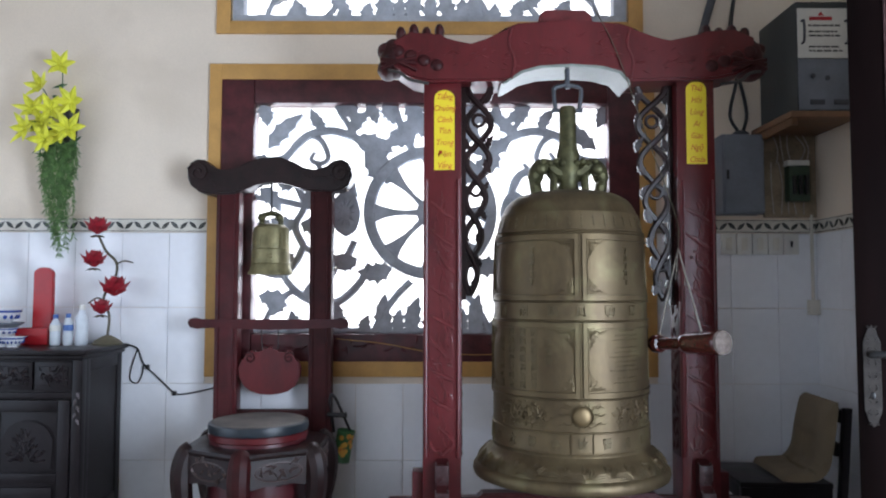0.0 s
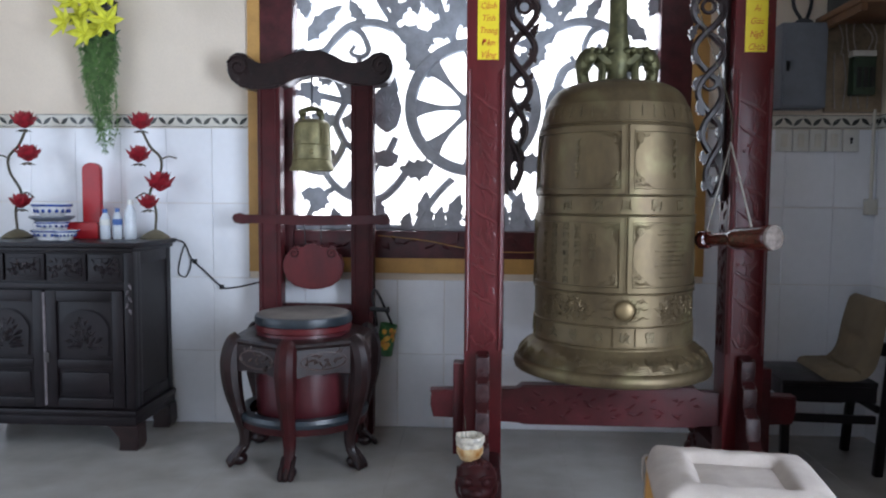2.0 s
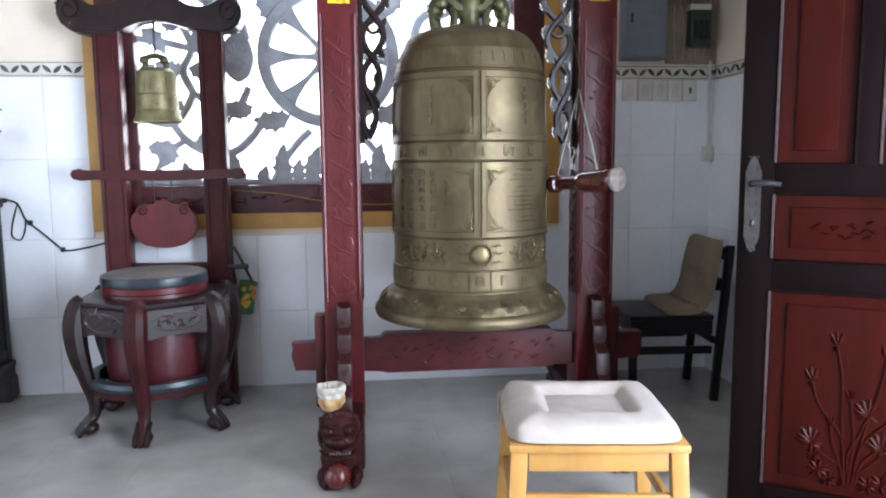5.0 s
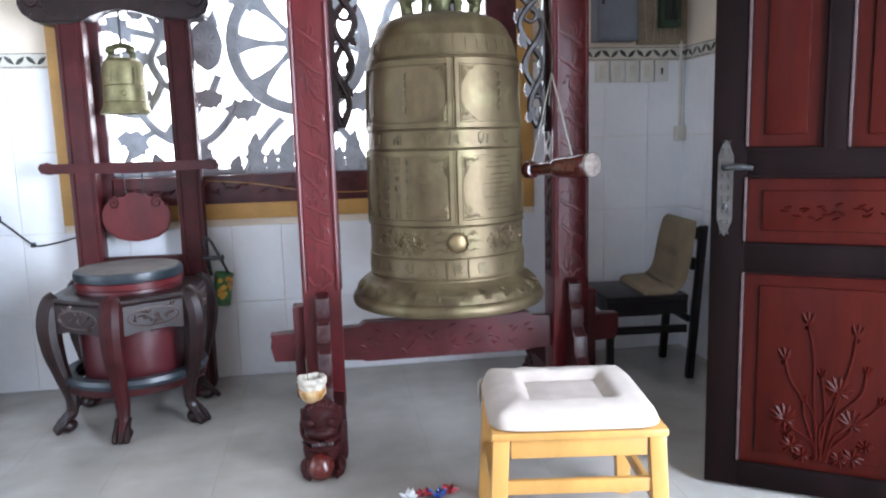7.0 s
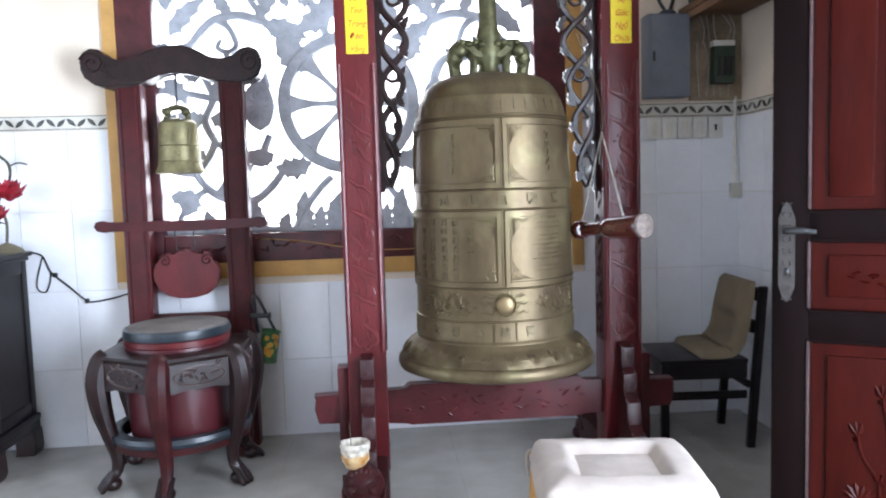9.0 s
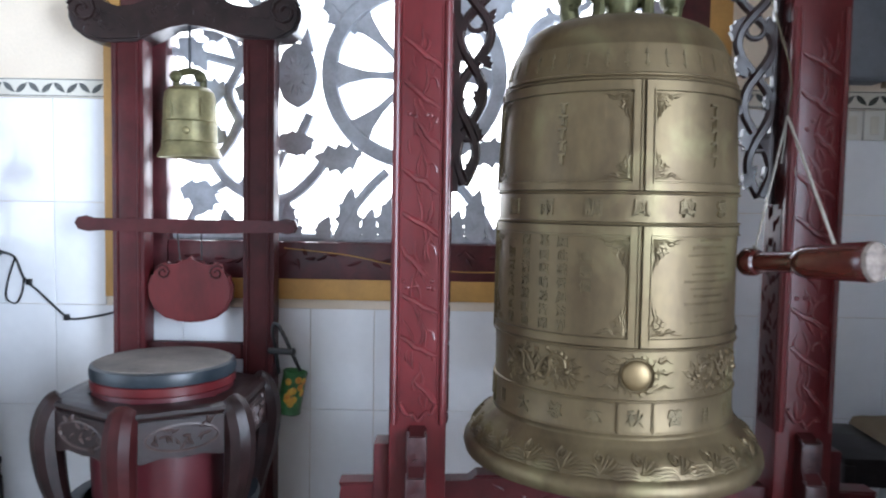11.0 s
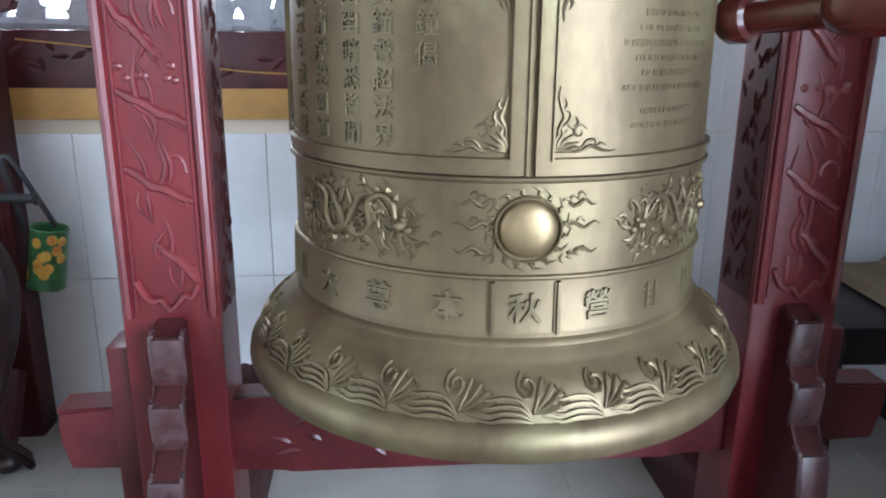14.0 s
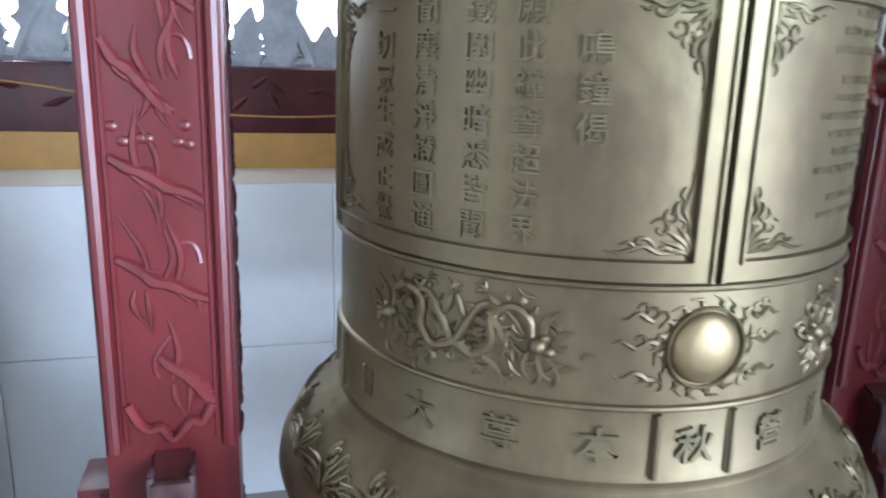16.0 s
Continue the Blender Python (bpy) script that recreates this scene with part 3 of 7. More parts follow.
def vine_relief(bm, cx, hw, z0, z1, y, seed):
    """Gnarled branches that slope down to the right, with tall wavy blades, tufts and blossoms in relief."""
    rnd = random.Random(seed)

    def clamp(x):
        return max(cx - hw, min(cx + hw, x))

    def blade(x, z, dx, dz, bend, w):
        line = [(clamp(x + dx * t / 6 + bend * math.sin(math.pi * t / 6 * 1.3)), y + 0.002, z + dz * t / 6) for t in range(7)]
        path = smooth_path(line, 2)
        m = len(path)
        tube(bm, path, [max(0.0010, w * math.sin(math.pi * (0.20 + 0.75 * i / (m - 1)))) for i in range(m)], 6, (1, 0.8, 1))
    z, k = z0 + 0.035, 0
    while z < z1 - 0.03:
        drop = rnd.uniform(0.050, 0.075)
        half = k % 2
        xa, xb = (-1.0, 1.0) if k % 3 else ((-1.0, 0.25) if half else (-0.2, 1.0))
        top = z + drop * 0.5
        pts = [(cx + hw * (xa + (xb - xa) * t / 5), y + 0.001, top - drop * t / 5 + rnd.uniform(-0.006, 0.006)) for t in range(6)]
        path = smooth_path(pts, 3)
        m = len(path)
        tube(bm, path, [0.0045 + 0.0055 * math.sin(math.pi * (0.12 + 0.76 * i / (m - 1))) * (0.75 + 0.25 * math.sin(i * 1.9 + seed)) for i in range(m)], 6, (1, 0.75, 1))
        # ragged tufts at the branch's ends and knots
        for p in (pts[1], pts[3], pts[4]):
            for q in range(3):
                g = rnd.uniform(-0.5, 0.6) + 0.5 * q - 0.5
                blade(p[0], p[2], 0.026 * math.cos(g), -0.020 * math.cos(g) - 0.014 * g, rnd.uniform(-0.004, 0.004), rnd.uniform(0.0038, 0.0055))
        # tall blades rise in pairs, a hook bends over
        x = cx + hw * rnd.uniform(-0.5, 0.1)
        for q in range(rnd.choice((2, 3, 3))):
            blade(x + 0.016 * q, z, rnd.uniform(-0.026, 0.018), rnd.uniform(0.055, 0.090), rnd.choice((-1, 1)) * rnd.uniform(0.005, 0.011), rnd.uniform(0.0042, 0.0060))
        for q in range(2):
            blade(x + hw * rnd.uniform(-0.3, 0.8), z - 0.01, rnd.uniform(-0.004, 0.022), -rnd.uniform(0.035, 0.055), rnd.uniform(-0.006, 0.006), rnd.uniform(0.0040, 0.0052))
        if k % 2:
            hx = cx + hw * 0.55
            hook = [(clamp(hx + 0.016 * math.cos(t * 0.5)), y + 0.002, z + 0.030 + 0.018 * math.sin(t * 0.5) - 0.004 * max(0, 2 - t)) for t in range(8)]
            tube(bm, smooth_path(hook, 2), 0.0032, 5)
        if k % 4 == 2:
            for q in range(7):
                blob(bm, (clamp(cx + rnd.uniform(-0.9, 0.9) * hw), y + 0.002, z + 0.050 + rnd.uniform(-0.012, 0.014)), (0.0075, 0.005, 0.0065), 7, 5)
        z += rnd.uniform(0.105, 0.130)
        k += 1


def scroll_fret(bm, x0, x1, z0, z1, y, flip):
    """A pierced hanging bracket of entwined scrolls, wide above and narrow below."""
    def X(s, z):
        f = (z - z0) / (z1 - z0)
        w = (x1 - x0) * (0.42 + 0.58 * min(1, f * 1.4))
        return (x1 - w * s) if flip else (x0 + w * s)
    for ph in (0.0, math.pi):
        pts = []
        for i in range(25):
            z = z0 + (z1 - z0) * i / 24
            pts.append((X(0.5 + 0.40 * math.sin(i * 0.72 + ph), z), y + 0.006 * math.cos(i * 0.72 + ph), z))
        tube(bm, smooth_path(pts, 3), 0.0140, 6, (1, 1.1, 1))
    for i in range(9):
        z = z0 + (z1 - z0) * (i + 0.5) / 9
        for s in (0.12, 0.85):
            c = Vector((X(s, z), y, z))
            a = 0.9 if (i + (s > 0.5)) % 2 else -0.7
            prism(bm, leaf_shape((c.x - 0.02 * math.sin(a), c.z - 0.03), (c.x + 0.02 * math.sin(a), c.z + 0.035), 0.036), y - 0.010, y + 0.010)
        if i % 3 == 1:
            c = (X(0.5, z), z)
            ring = [(c[0] + 0.026 * math.cos(k * math.pi / 7), y, c[1] + 0.026 * math.sin(k * math.pi / 7)) for k in range(15)]
            tube(bm, ring, 0.008, 6, (1, 1.3, 1))
    xe = x1 if flip else x0
    box(bm, xe - 0.012, xe + 0.012, y - 0.012, y + 0.012, z0 - 0.02, z1)


def bell_frame():
    f = thing("bell_stand", (0.55, 3.09, 0.0), "carved red lacquered wooden frame holding a bell", "bell stand")
    for px, seed in ((PXL, 3), (PXR, 11)):
        bm = B()
        box(bm, px - 0.080, px + 0.080, PF, PF + 0.135, 0.10, 2.20, 0.006)
        post = part("post", bm, REDWOOD, f)
        for e in (-1, 1):
            bm = B()
            tube(bm, ((px + e * 0.068, PF - 0.001, 0.60), (px + e * 0.068, PF - 0.001, 1.76)), 0.0085, 8)
            tube(bm, ((px + e * 0.054, PF + 0.001, 0.61), (px + e * 0.054, PF + 0.001, 1.75)), 0.004, 6)
            part("moulding", bm, REDWOOD, post)
        bm = B()
        vine_relief(bm, px, 0.050, 0.66, 1.74, PF - 0.002, seed)
        pts = [(px - 0.05 + 0.1 * k / 8, PF - 0.003, 0.655 - 0.035 * math.sin(math.pi * k / 8) + 0.008 * math.cos(k * 2.2)) for k in range(9)]
        tube(bm, smooth_path(pts, 3), 0.006, 6)
        part("carving", bm, REDCARVE, post, "carved vine in relief")
        # inner face: carving, with a thin strip darker than the post
        s = 1 if px < 0.5 else -1
        bm = B()
        rnd = random.Random(seed + 5)
        for k in range(110):
            z = 0.62 + k * 0.0102
            ridge_leaf(bm, (px + s * 0.0815, PF + 0.068 + rnd.uniform(-0.035, 0.035), z), (0, rnd.uniform(-0.8, 0.8), rnd.choice((-1, 1))), (s, 0, 0), rnd.uniform(0.03, 0.05), 0.016, 0.005)
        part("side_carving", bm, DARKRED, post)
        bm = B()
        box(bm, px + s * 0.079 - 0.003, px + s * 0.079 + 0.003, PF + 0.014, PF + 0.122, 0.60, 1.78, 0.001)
        part("side_panel", bm, DARKRED, post, "thin dark strip laid over the inner face")
        # wing block and braces at the foot
        bm = B()
        if s > 0:
            box(bm, px - 0.125, px - 0.08, PF + 0.03, PF + 0.115, 0.14, 0.535, 0.006)
        else:
            box(bm, px + 0.08, px + 0.125, PF + 0.03, PF + 0.115, 0.14, 0.535, 0.006)
        # darker than the post: the shade down here is in the colour
        part("side_block", bm, BEAMRED, f)
        for sy in (-1, 1):
            y0 = PF if sy < 0 else PF + 0.135
            bm = B()
            out = [(0.0, 0.60), (0.055, 0.575), (0.050, 0.50), (0.085, 0.47), (0.080, 0.40), (0.125, 0.36), (0.135, 0.28), (0.19, 0.24), (0.20, 0.16), (0.0, 0.16)]
            a = [bm.verts.new((px - 0.026, y0 + sy * (d - 0.004), z)) for d, z in out]
            b = [bm.verts.new((px + 0.026, y0 + sy * (d - 0.004), z)) for d, z in out]
            bm.faces.new(a)
            bm.faces.new(b[::-1])
            for i in range(len(out)):
                j = (i + 1) % len(out)
                bm.faces.new((a[i], b[i], b[j], a[j]))
            bmesh.ops.bevel(bm, geom=list(bm.edges), offset=0.005, segments=2, affect="EDGES")
            brace = part("foot_brace", bm, DARKRED, f, "stepped carved brace with worn edges")
            bm = B()
            for i in range(1, 8, 2):
                (d, z), (d2, z2) = out[i], out[i + 1]
                for e in (-1, 1):
                    tube(bm, smooth_path(((px + e * 0.024, y0 + sy * (d - 0.03), z + 0.012), (px + e * 0.024, y0 + sy * (d - 0.006), z), (px + e * 0.024, y0 + sy * (d2 - 0.006), z2)), 4), [0.002] + [0.005] * 7 + [0.003], 6)
                for q in range(4):
                    zz = z + (z2 - z) * (q + 0.5) / 4
                    ridge_leaf(bm, (px - 0.018, y0 + sy * (d - 0.006), zz), (1, 0, 0.5), (0, sy, 0), 0.036, 0.013, 0.006)
            part("carving", bm, WORNDARK, brace, "greyish worn carved edges")
            for i in range(1, 8, 2):
                (d, z), (d2, z2) = out[i], out[i + 1]
                bm = B()
                y = y0 + sy * ((d + d2) / 2 - 0.006)
                box(bm, px - 0.025, px + 0.025, y - 0.007, y + 0.007, min(z, z2) - 0.002, max(z, z2) + 0.006, 0.005, Matrix.Rotation(sy * math.atan2(d2 - d, z - z2), 4, "X"))
                part("worn_step", bm, WORNPINK, brace, "step face rubbed to a pinkish grey")
        # foot beam with a carved beast head holding a ball
        bm = B()
        box(bm, px - 0.075, px + 0.075, 2.70, 3.50, 0.0, 0.165, 0.02)
        foot = part("foot", bm, DARKRED, f)
        for sy, yh in ((-1, 2.64), (1, 3.53)):
            hx = px - 0.020 if sy < 0 else px
            bm = B()
            blob(bm, (hx, yh, 0.205), (0.076, 0.082, 0.068), 16, 11)
            blob(bm, (hx, yh + sy * 0.050, 0.172), (0.060, 0.050, 0.034), 14, 8)
            blob(bm, (hx, yh + sy * 0.046, 0.112), (0.064, 0.050, 0.022), 14, 8)
            blob(bm, (hx, yh - sy * 0.015, 0.080), (0.074, 0.080, 0.080), 12, 8)
            blob(bm, (hx, yh + sy * 0.098, 0.178), (0.026, 0.016, 0.016), 10, 7)
            for e in (-1, 1):
                blob(bm, (hx + e * 0.034, yh + sy * 0.072, 0.212), (0.018, 0.016, 0.017), 10, 7)
                tube(bm, smooth_path(((hx + e * 0.010, yh + sy * 0.080, 0.222), (hx + e * 0.036, yh + sy * 0.076, 0.236), (hx + e * 0.062, yh + sy * 0.045, 0.222)), 4), 0.007, 6)
                tube(bm, smooth_path(((hx + e * 0.012, yh + sy * 0.100, 0.148), (hx + e * 0.045, yh + sy * 0.086, 0.150), (hx + e * 0.068, yh + sy * 0.045, 0.160), (hx + e * 0.074, yh, 0.185)), 4), 0.007, 6)
                tube(bm, smooth_path(((hx + e * 0.010, yh + sy * 0.096, 0.122), (hx + e * 0.045, yh + sy * 0.084, 0.120), (hx + e * 0.068, yh + sy * 0.040, 0.130)), 4), 0.006, 6)
                blob(bm, (hx + e * 0.060, yh + sy * 0.030, 0.030), (0.026, 0.050, 0.030), 10, 7)
                for k in range(3):
                    blob(bm, (hx + e * (0.050 + 0.009 * k), yh + sy * (0.088 - 0.016 * k), 0.018), (0.010, 0.018, 0.018), 8, 6)
                for k in range(5):
                    for q in range(2):
                        c = Vector((hx + e * (0.070 + 0.004 * q), yh - sy * (0.01 + 0.026 * k), 0.225 - 0.045 * q - 0.020 * k))
                        curl = [c + Vector((0, 0.014 * (1 - t / 9) * math.cos(t * 0.9), 0.014 * (1 - t / 9) * math.sin(t * 0.9))) for t in range(8)]
                        tube(bm, curl, 0.0052, 6)
            for k in range(6):
                a = -0.9 + 0.36 * k
                blob(bm, (hx + 0.050 * math.sin(a), yh + sy * 0.020, 0.232 + 0.030 * math.cos(a)), (0.016, 0.024, 0.015), 8, 6)
            for k in range(5):
                blob(bm, (hx, yh - sy * 0.034 * k, 0.262 - 0.014 * k), (0.024, 0.022, 0.017), 8, 6)
            head = part("carved_head", bm, DARKRED, foot, "carved beast head end")
            bm = B()
            for k in range(7):
                box(bm, hx - 0.036 + 0.0115 * k, hx - 0.028 + 0.0115 * k, yh + sy * 0.084 - 0.005, yh + sy * 0.084 + 0.005, 0.128, 0.142, 0.002)
            part("teeth", bm, WORNEDGE, head, "row of worn grey teeth")
            bm = B()
            blob(bm, (hx - 0.008, yh + sy * 0.085, 0.050), (0.050, 0.050, 0.050), 20, 14)
            part("ball", bm, BALLRED, foot, "round glossy red ball")
    # lower cross beam with through tenons
    bm = B()
    pts = [(-0.215, 0.415), (-0.205, 0.39), (-0.215, 0.36), (-0.20, 0.30), (0.16, 0.29), (0.185, 0.275), (0.90, 0.275), (0.925, 0.29), (1.305, 0.30), (1.32, 0.36), (1.31, 0.39), (1.32, 0.415), (0.93, 0.425), (0.905, 0.445), (0.18, 0.445), (0.155, 0.425)]
    prism(bm, pts, PF + 0.035, PF + 0.105, 0.006)
    # set-back beam, its shade held in the darker red
    beam = part("lower_beam", bm, BEAMRED, f)
    bm = B()
    rnd = random.Random(4)
    for k in range(40):
        x = 0.19 + k * 0.018
        ridge_leaf(bm, (x, PF + 0.0345, 0.36 + rnd.uniform(-0.045, 0.045)), (rnd.choice((-1, 1)), 0, rnd.uniform(-0.8, 0.8)), (0, -1, 0), rnd.uniform(0.03, 0.06), 0.022, 0.0026)
    part("carving", bm, BEAMRED, beam)
    # top beam
    top = [(-0.20, 2.345), (-0.13, 2.385), (0.0, 2.375), (0.06, 2.335), (0.13, 2.322), (0.20, 2.345), (0.28, 2.405), (0.33, 2.425), (0.55, 2.438), (0.76, 2.425), (0.82, 2.405), (0.90, 2.355), (0.97, 2.338), (1.05, 2.355), (1.13, 2.392), (1.25, 2.40), (1.33, 2.365)]
    low = [(1.33, 2.25), (1.25, 2.205), (1.16, 2.185), (0.80, 2.175), (0.76, 2.215), (0.68, 2.238), (0.55, 2.245), (0.42, 2.238), (0.34, 2.215), (0.29, 2.175), (-0.05, 2.17), (-0.12, 2.185), (-0.20, 2.24)]
    bm = B()
    prism(bm, top + low, PF - 0.035, PF + 0.165, 0.010)
    tb = part("top_beam", bm, REDWOOD, f)
    bm = B()
    rnd = random.Random(8)
    for k in range(90):
        x = rnd.uniform(-0.1, 1.22)
        z = rnd.uniform(2.22, 2.32) + (0.07 if 0.3 < x < 0.8 else 0) * rnd.random()
        if 0.3 < x < 0.8 and z < 2.27:
            continue
        ridge_leaf(bm, (x, PF - 0.034, z), (rnd.choice((-1, 1)), 0, rnd.uniform(-0.7, 0.7)), (0, -1, 0), rnd.uniform(0.03, 0.065), 0.014, 0.0035)
    for e in (0.30, 0.80):
        tube(bm, smooth_path(((e, PF - 0.035, 2.18), (e + 0.012, PF - 0.036, 2.26), (e - 0.012, PF - 0.036, 2.33), (e, PF - 0.035, 2.40)), 4), 0.006, 6)
    part("carving", bm, REDCARVE, tb)
    for sgn, xe in ((-1, -0.20), (1, 1.33)):
        bm = B()
        y = PF + 0.065
        blob(bm, (xe, y, 2.295), (0.065, 0.105, 0.085), 14, 10)
        blob(bm, (xe + sgn * 0.03, y, 2.245), (0.045, 0.095, 0.040), 12, 8)
        blob(bm, (xe + sgn * 0.035, y, 2.325), (0.040, 0.085, 0.035), 12, 8)
        for k in range(4):
            blob(bm, (xe - sgn * (0.03 + 0.055 * k), y - 0.06, 2.385 + 0.012 * (k % 2)), (0.022, 0.03, 0.034), 8, 6)
            blob(bm, (xe - sgn * (0.02 + 0.055 * k), y - 0.1, 2.30 - 0.02 * k), (0.028, 0.014, 0.026), 8, 6)
        for k in range(3):
            tube(bm, smooth_path(((xe + sgn * 0.05, y - 0.09, 2.27 - 0.02 * k), (xe - sgn * 0.02, y - 0.112, 2.25), (xe - sgn * 0.10, y - 0.108, 2.215 + 0.03 * k)), 4), 0.008, 6)
        part("beam_end", bm, DARKRED, tb, "carved beast head at the beam end")
        bm = B()
        tube(bm, smooth_path(((xe + sgn * 0.02, PF - 0.04, 2.215), (xe - sgn * 0.03, PF - 0.045, 2.205), (xe - sgn * 0.07, PF - 0.045, 2.175), (xe - sgn * 0.15, PF - 0.04, 2.160)), 5), 0.007, 6)
        part("silver_edge", bm, STEEL, tb, "silver painted edge")
    bm = B()
    pts = [(0.255, 2.158), (0.285, 2.178), (0.34, 2.216), (0.42, 2.238), (0.55, 2.246), (0.68, 2.238), (0.76, 2.216), (0.795, 2.178), (0.80, 2.158), (0.792, 2.160), (0.752, 2.206), (0.675, 2.227), (0.55, 2.235), (0.425, 2.227), (0.348, 2.206), (0.272, 2.160)]
    prism(bm, pts, PF - 0.04, PF + 0.16)
    part("arch_edge", bm, material("pale_green_paint", (0.20, 0.225, 0.20), 0.4, vary=0.2), tb, "pale silver-green painted arch edge")
    bm = B()
    pts = [(0.415, 2.43), (0.425, 2.475), (0.45, 2.495), (0.62, 2.495), (0.645, 2.475), (0.655, 2.43)]
    prism(bm, pts, PF + 0.0, PF + 0.13, 0.008)
    part("crest", bm, REDCARVE, tb, "low carved crest")
    # pierced brackets
    bm = B()
    scroll_fret(bm, PXL + 0.09, PXL + 0.225, 1.27, 2.18, PF + 0.07, False)
    part("fretwork_bracket", bm, STANDWOOD, f, "pierced scroll bracket")
    bm = B()
    scroll_fret(bm, PXR - 0.245, PXR - 0.09, 1.25, 2.18, PF + 0.07, True)
    part("fretwork_bracket", bm, STANDWOOD, f, "pierced scroll bracket")


bell_frame()


def paper_label(px, z0, z1, words, label):
    t = thing("paper_label", (px, PF - 0.008, z0), label, "label", "paper labels on the bell frame")
    hw = 0.043
    top = [(px + hw * math.cos(a), z1 - 0.036 + 0.036 * math.sin(a)) for a in [math.pi * k / 10 for k in range(11)]]
    bm = B()
    prism(bm, [(px - hw, z0), (px + hw, z0)] + top, PF - 0.0035, PF - 0.0005)
    part("paper", bm, YELLOW, t, smooth=False)
    n = len(words)
    for i, w in enumerate(words):
        zc = z1 - 0.030 - (z1 - z0 - 0.048) * i / (n - 1)
        bm = B()
        add_letters(bm, w, 0.036, lambda v, zc=zc: Vector((px + v.x * 0.82, PF - 0.0042 - v.z, zc + v.y)), 0.0006, 0.25)
        part("word", bm, REDINK, t, smooth=False)


paper_label(0.017, 1.800, 2.142, ("Tiếng", "Chuông", "Cảnh", "Tỉnh", "Trong", "Đêm", "Vắng"), "yellow paper label with red words stuck on the post")
paper_label(1.087, 1.828, 2.182, ("Thử", "Hỏi", "Lòng", "Ai", "Giác", "Ngộ", "Chưa"), "yellow round-topped paper label with red words on the post")

# ---- great bell ----
BX, BY, BR0, PHI0 = 0.54, 3.03, 0.316, -0.022


def body_radius(z):
    pts = ((0.66, 0.322), (0.70, 0.317), (1.0, 0.316), (1.30, 0.313), (1.47, 0.307), (1.53, 0.301), (1.58, 0.289), (1.63, 0.268), (1.665, 0.240), (1.69, 0.190))
    for (a, r), (b, s) in zip(pts, pts[1:]):
        if z <= b:
            return r + (s - r) * (z - a) / (b - a)
    return 0.19


def on_bell(phi, z, h=0.0):
    r = body_radius(z) + h
    return Vector((BX + r * math.sin(phi), BY - r * math.cos(phi), z))


def bent_bar(bm, p0, p1, z0, z1, h, n=None):
    """A raised strip on the bell between two angles and two heights."""
    n = n or max(1, int(abs(p1 - p0) / 0.05))
    cols = []
    for i in range(n + 1):
        p = p0 + (p1 - p0) * i / n
        cols.append([bm.verts.new(on_bell(p, z, d)) for z, d in ((z0, -0.003), (z0 + 0.0015, h), (z1 - 0.0015, h), (z1, -0.003))])
    for a, b in zip(cols, cols[1:]):
        for k in range(3):
            bm.faces.new((a[k], b[k], b[k + 1], a[k + 1]))
    bm.faces.new(cols[0])
    bm.faces.new(cols[-1][::-1])


def bell_tube(bm, line, rad, h=0.0008):
    """A tapering raised line on the bell through (angle, height) points."""
    path = smooth_path([on_bell(p, z, h) for p, z in line], 3)
    m = len(path)
    tube(bm, path, [max(0.0007, rad * math.sin(math.pi * (0.16 + 0.78 * i / (m - 1)))) for i in range(m)], 5)


def corner_scrolls(bm, cp, cz, sp, sz, size):
    """Leafy scrolls that fill a panel's corner and run out along both its sides."""
    def at(a, b):
        return (cp + sp * a * size / BR0, cz + sz * b * size)

    def curl(a, b, r, turn, start):
        bell_tube(bm, [at(a + r * (1 - k / 11) * math.cos(start + turn * k * 0.8), b + r * (1 - k / 11) * math.sin(start + turn * k * 0.8)) for k in range(9)], 0.0019)
    for k, ln in enumerate((0.026, 0.033, 0.037, 0.033, 0.026)):
        a = math.pi / 2 * (k + 0.5) / 5
        u, v = math.cos(a), math.sin(a)
        bell_tube(bm, [at(0.003, 0.003), at(u * ln * 0.45 - v * 0.004, v * ln * 0.45 + u * 0.004), at(u * ln, v * ln)], 0.0034)
    for swap in (False, True):
        def w(a, b):
            return at(b, a) if swap else at(a, b)
        bell_tube(bm, [w(0.016, 0.003), w(0.032, 0.004), w(0.044, 0.010), w(0.056, 0.006), w(0.068, 0.003), w(0.080, 0.004)], 0.0026)
        bell_tube(bm, [w(0.030, 0.004), w(0.040, 0.016), w(0.050, 0.017), w(0.052, 0.011)], 0.0022)
        bell_tube(bm, [w(0.050, 0.006), w(0.058, 0.013), w(0.066, 0.010)], 0.0018)
        bell_tube(bm, [w(0.010, 0.002), w(0.024, 0.009), w(0.036, 0.005)], 0.0024)
    curl(0.030, 0.027, 0.010, 1, 0.4)
    curl(0.020, 0.038, 0.008, -1, 1.0)


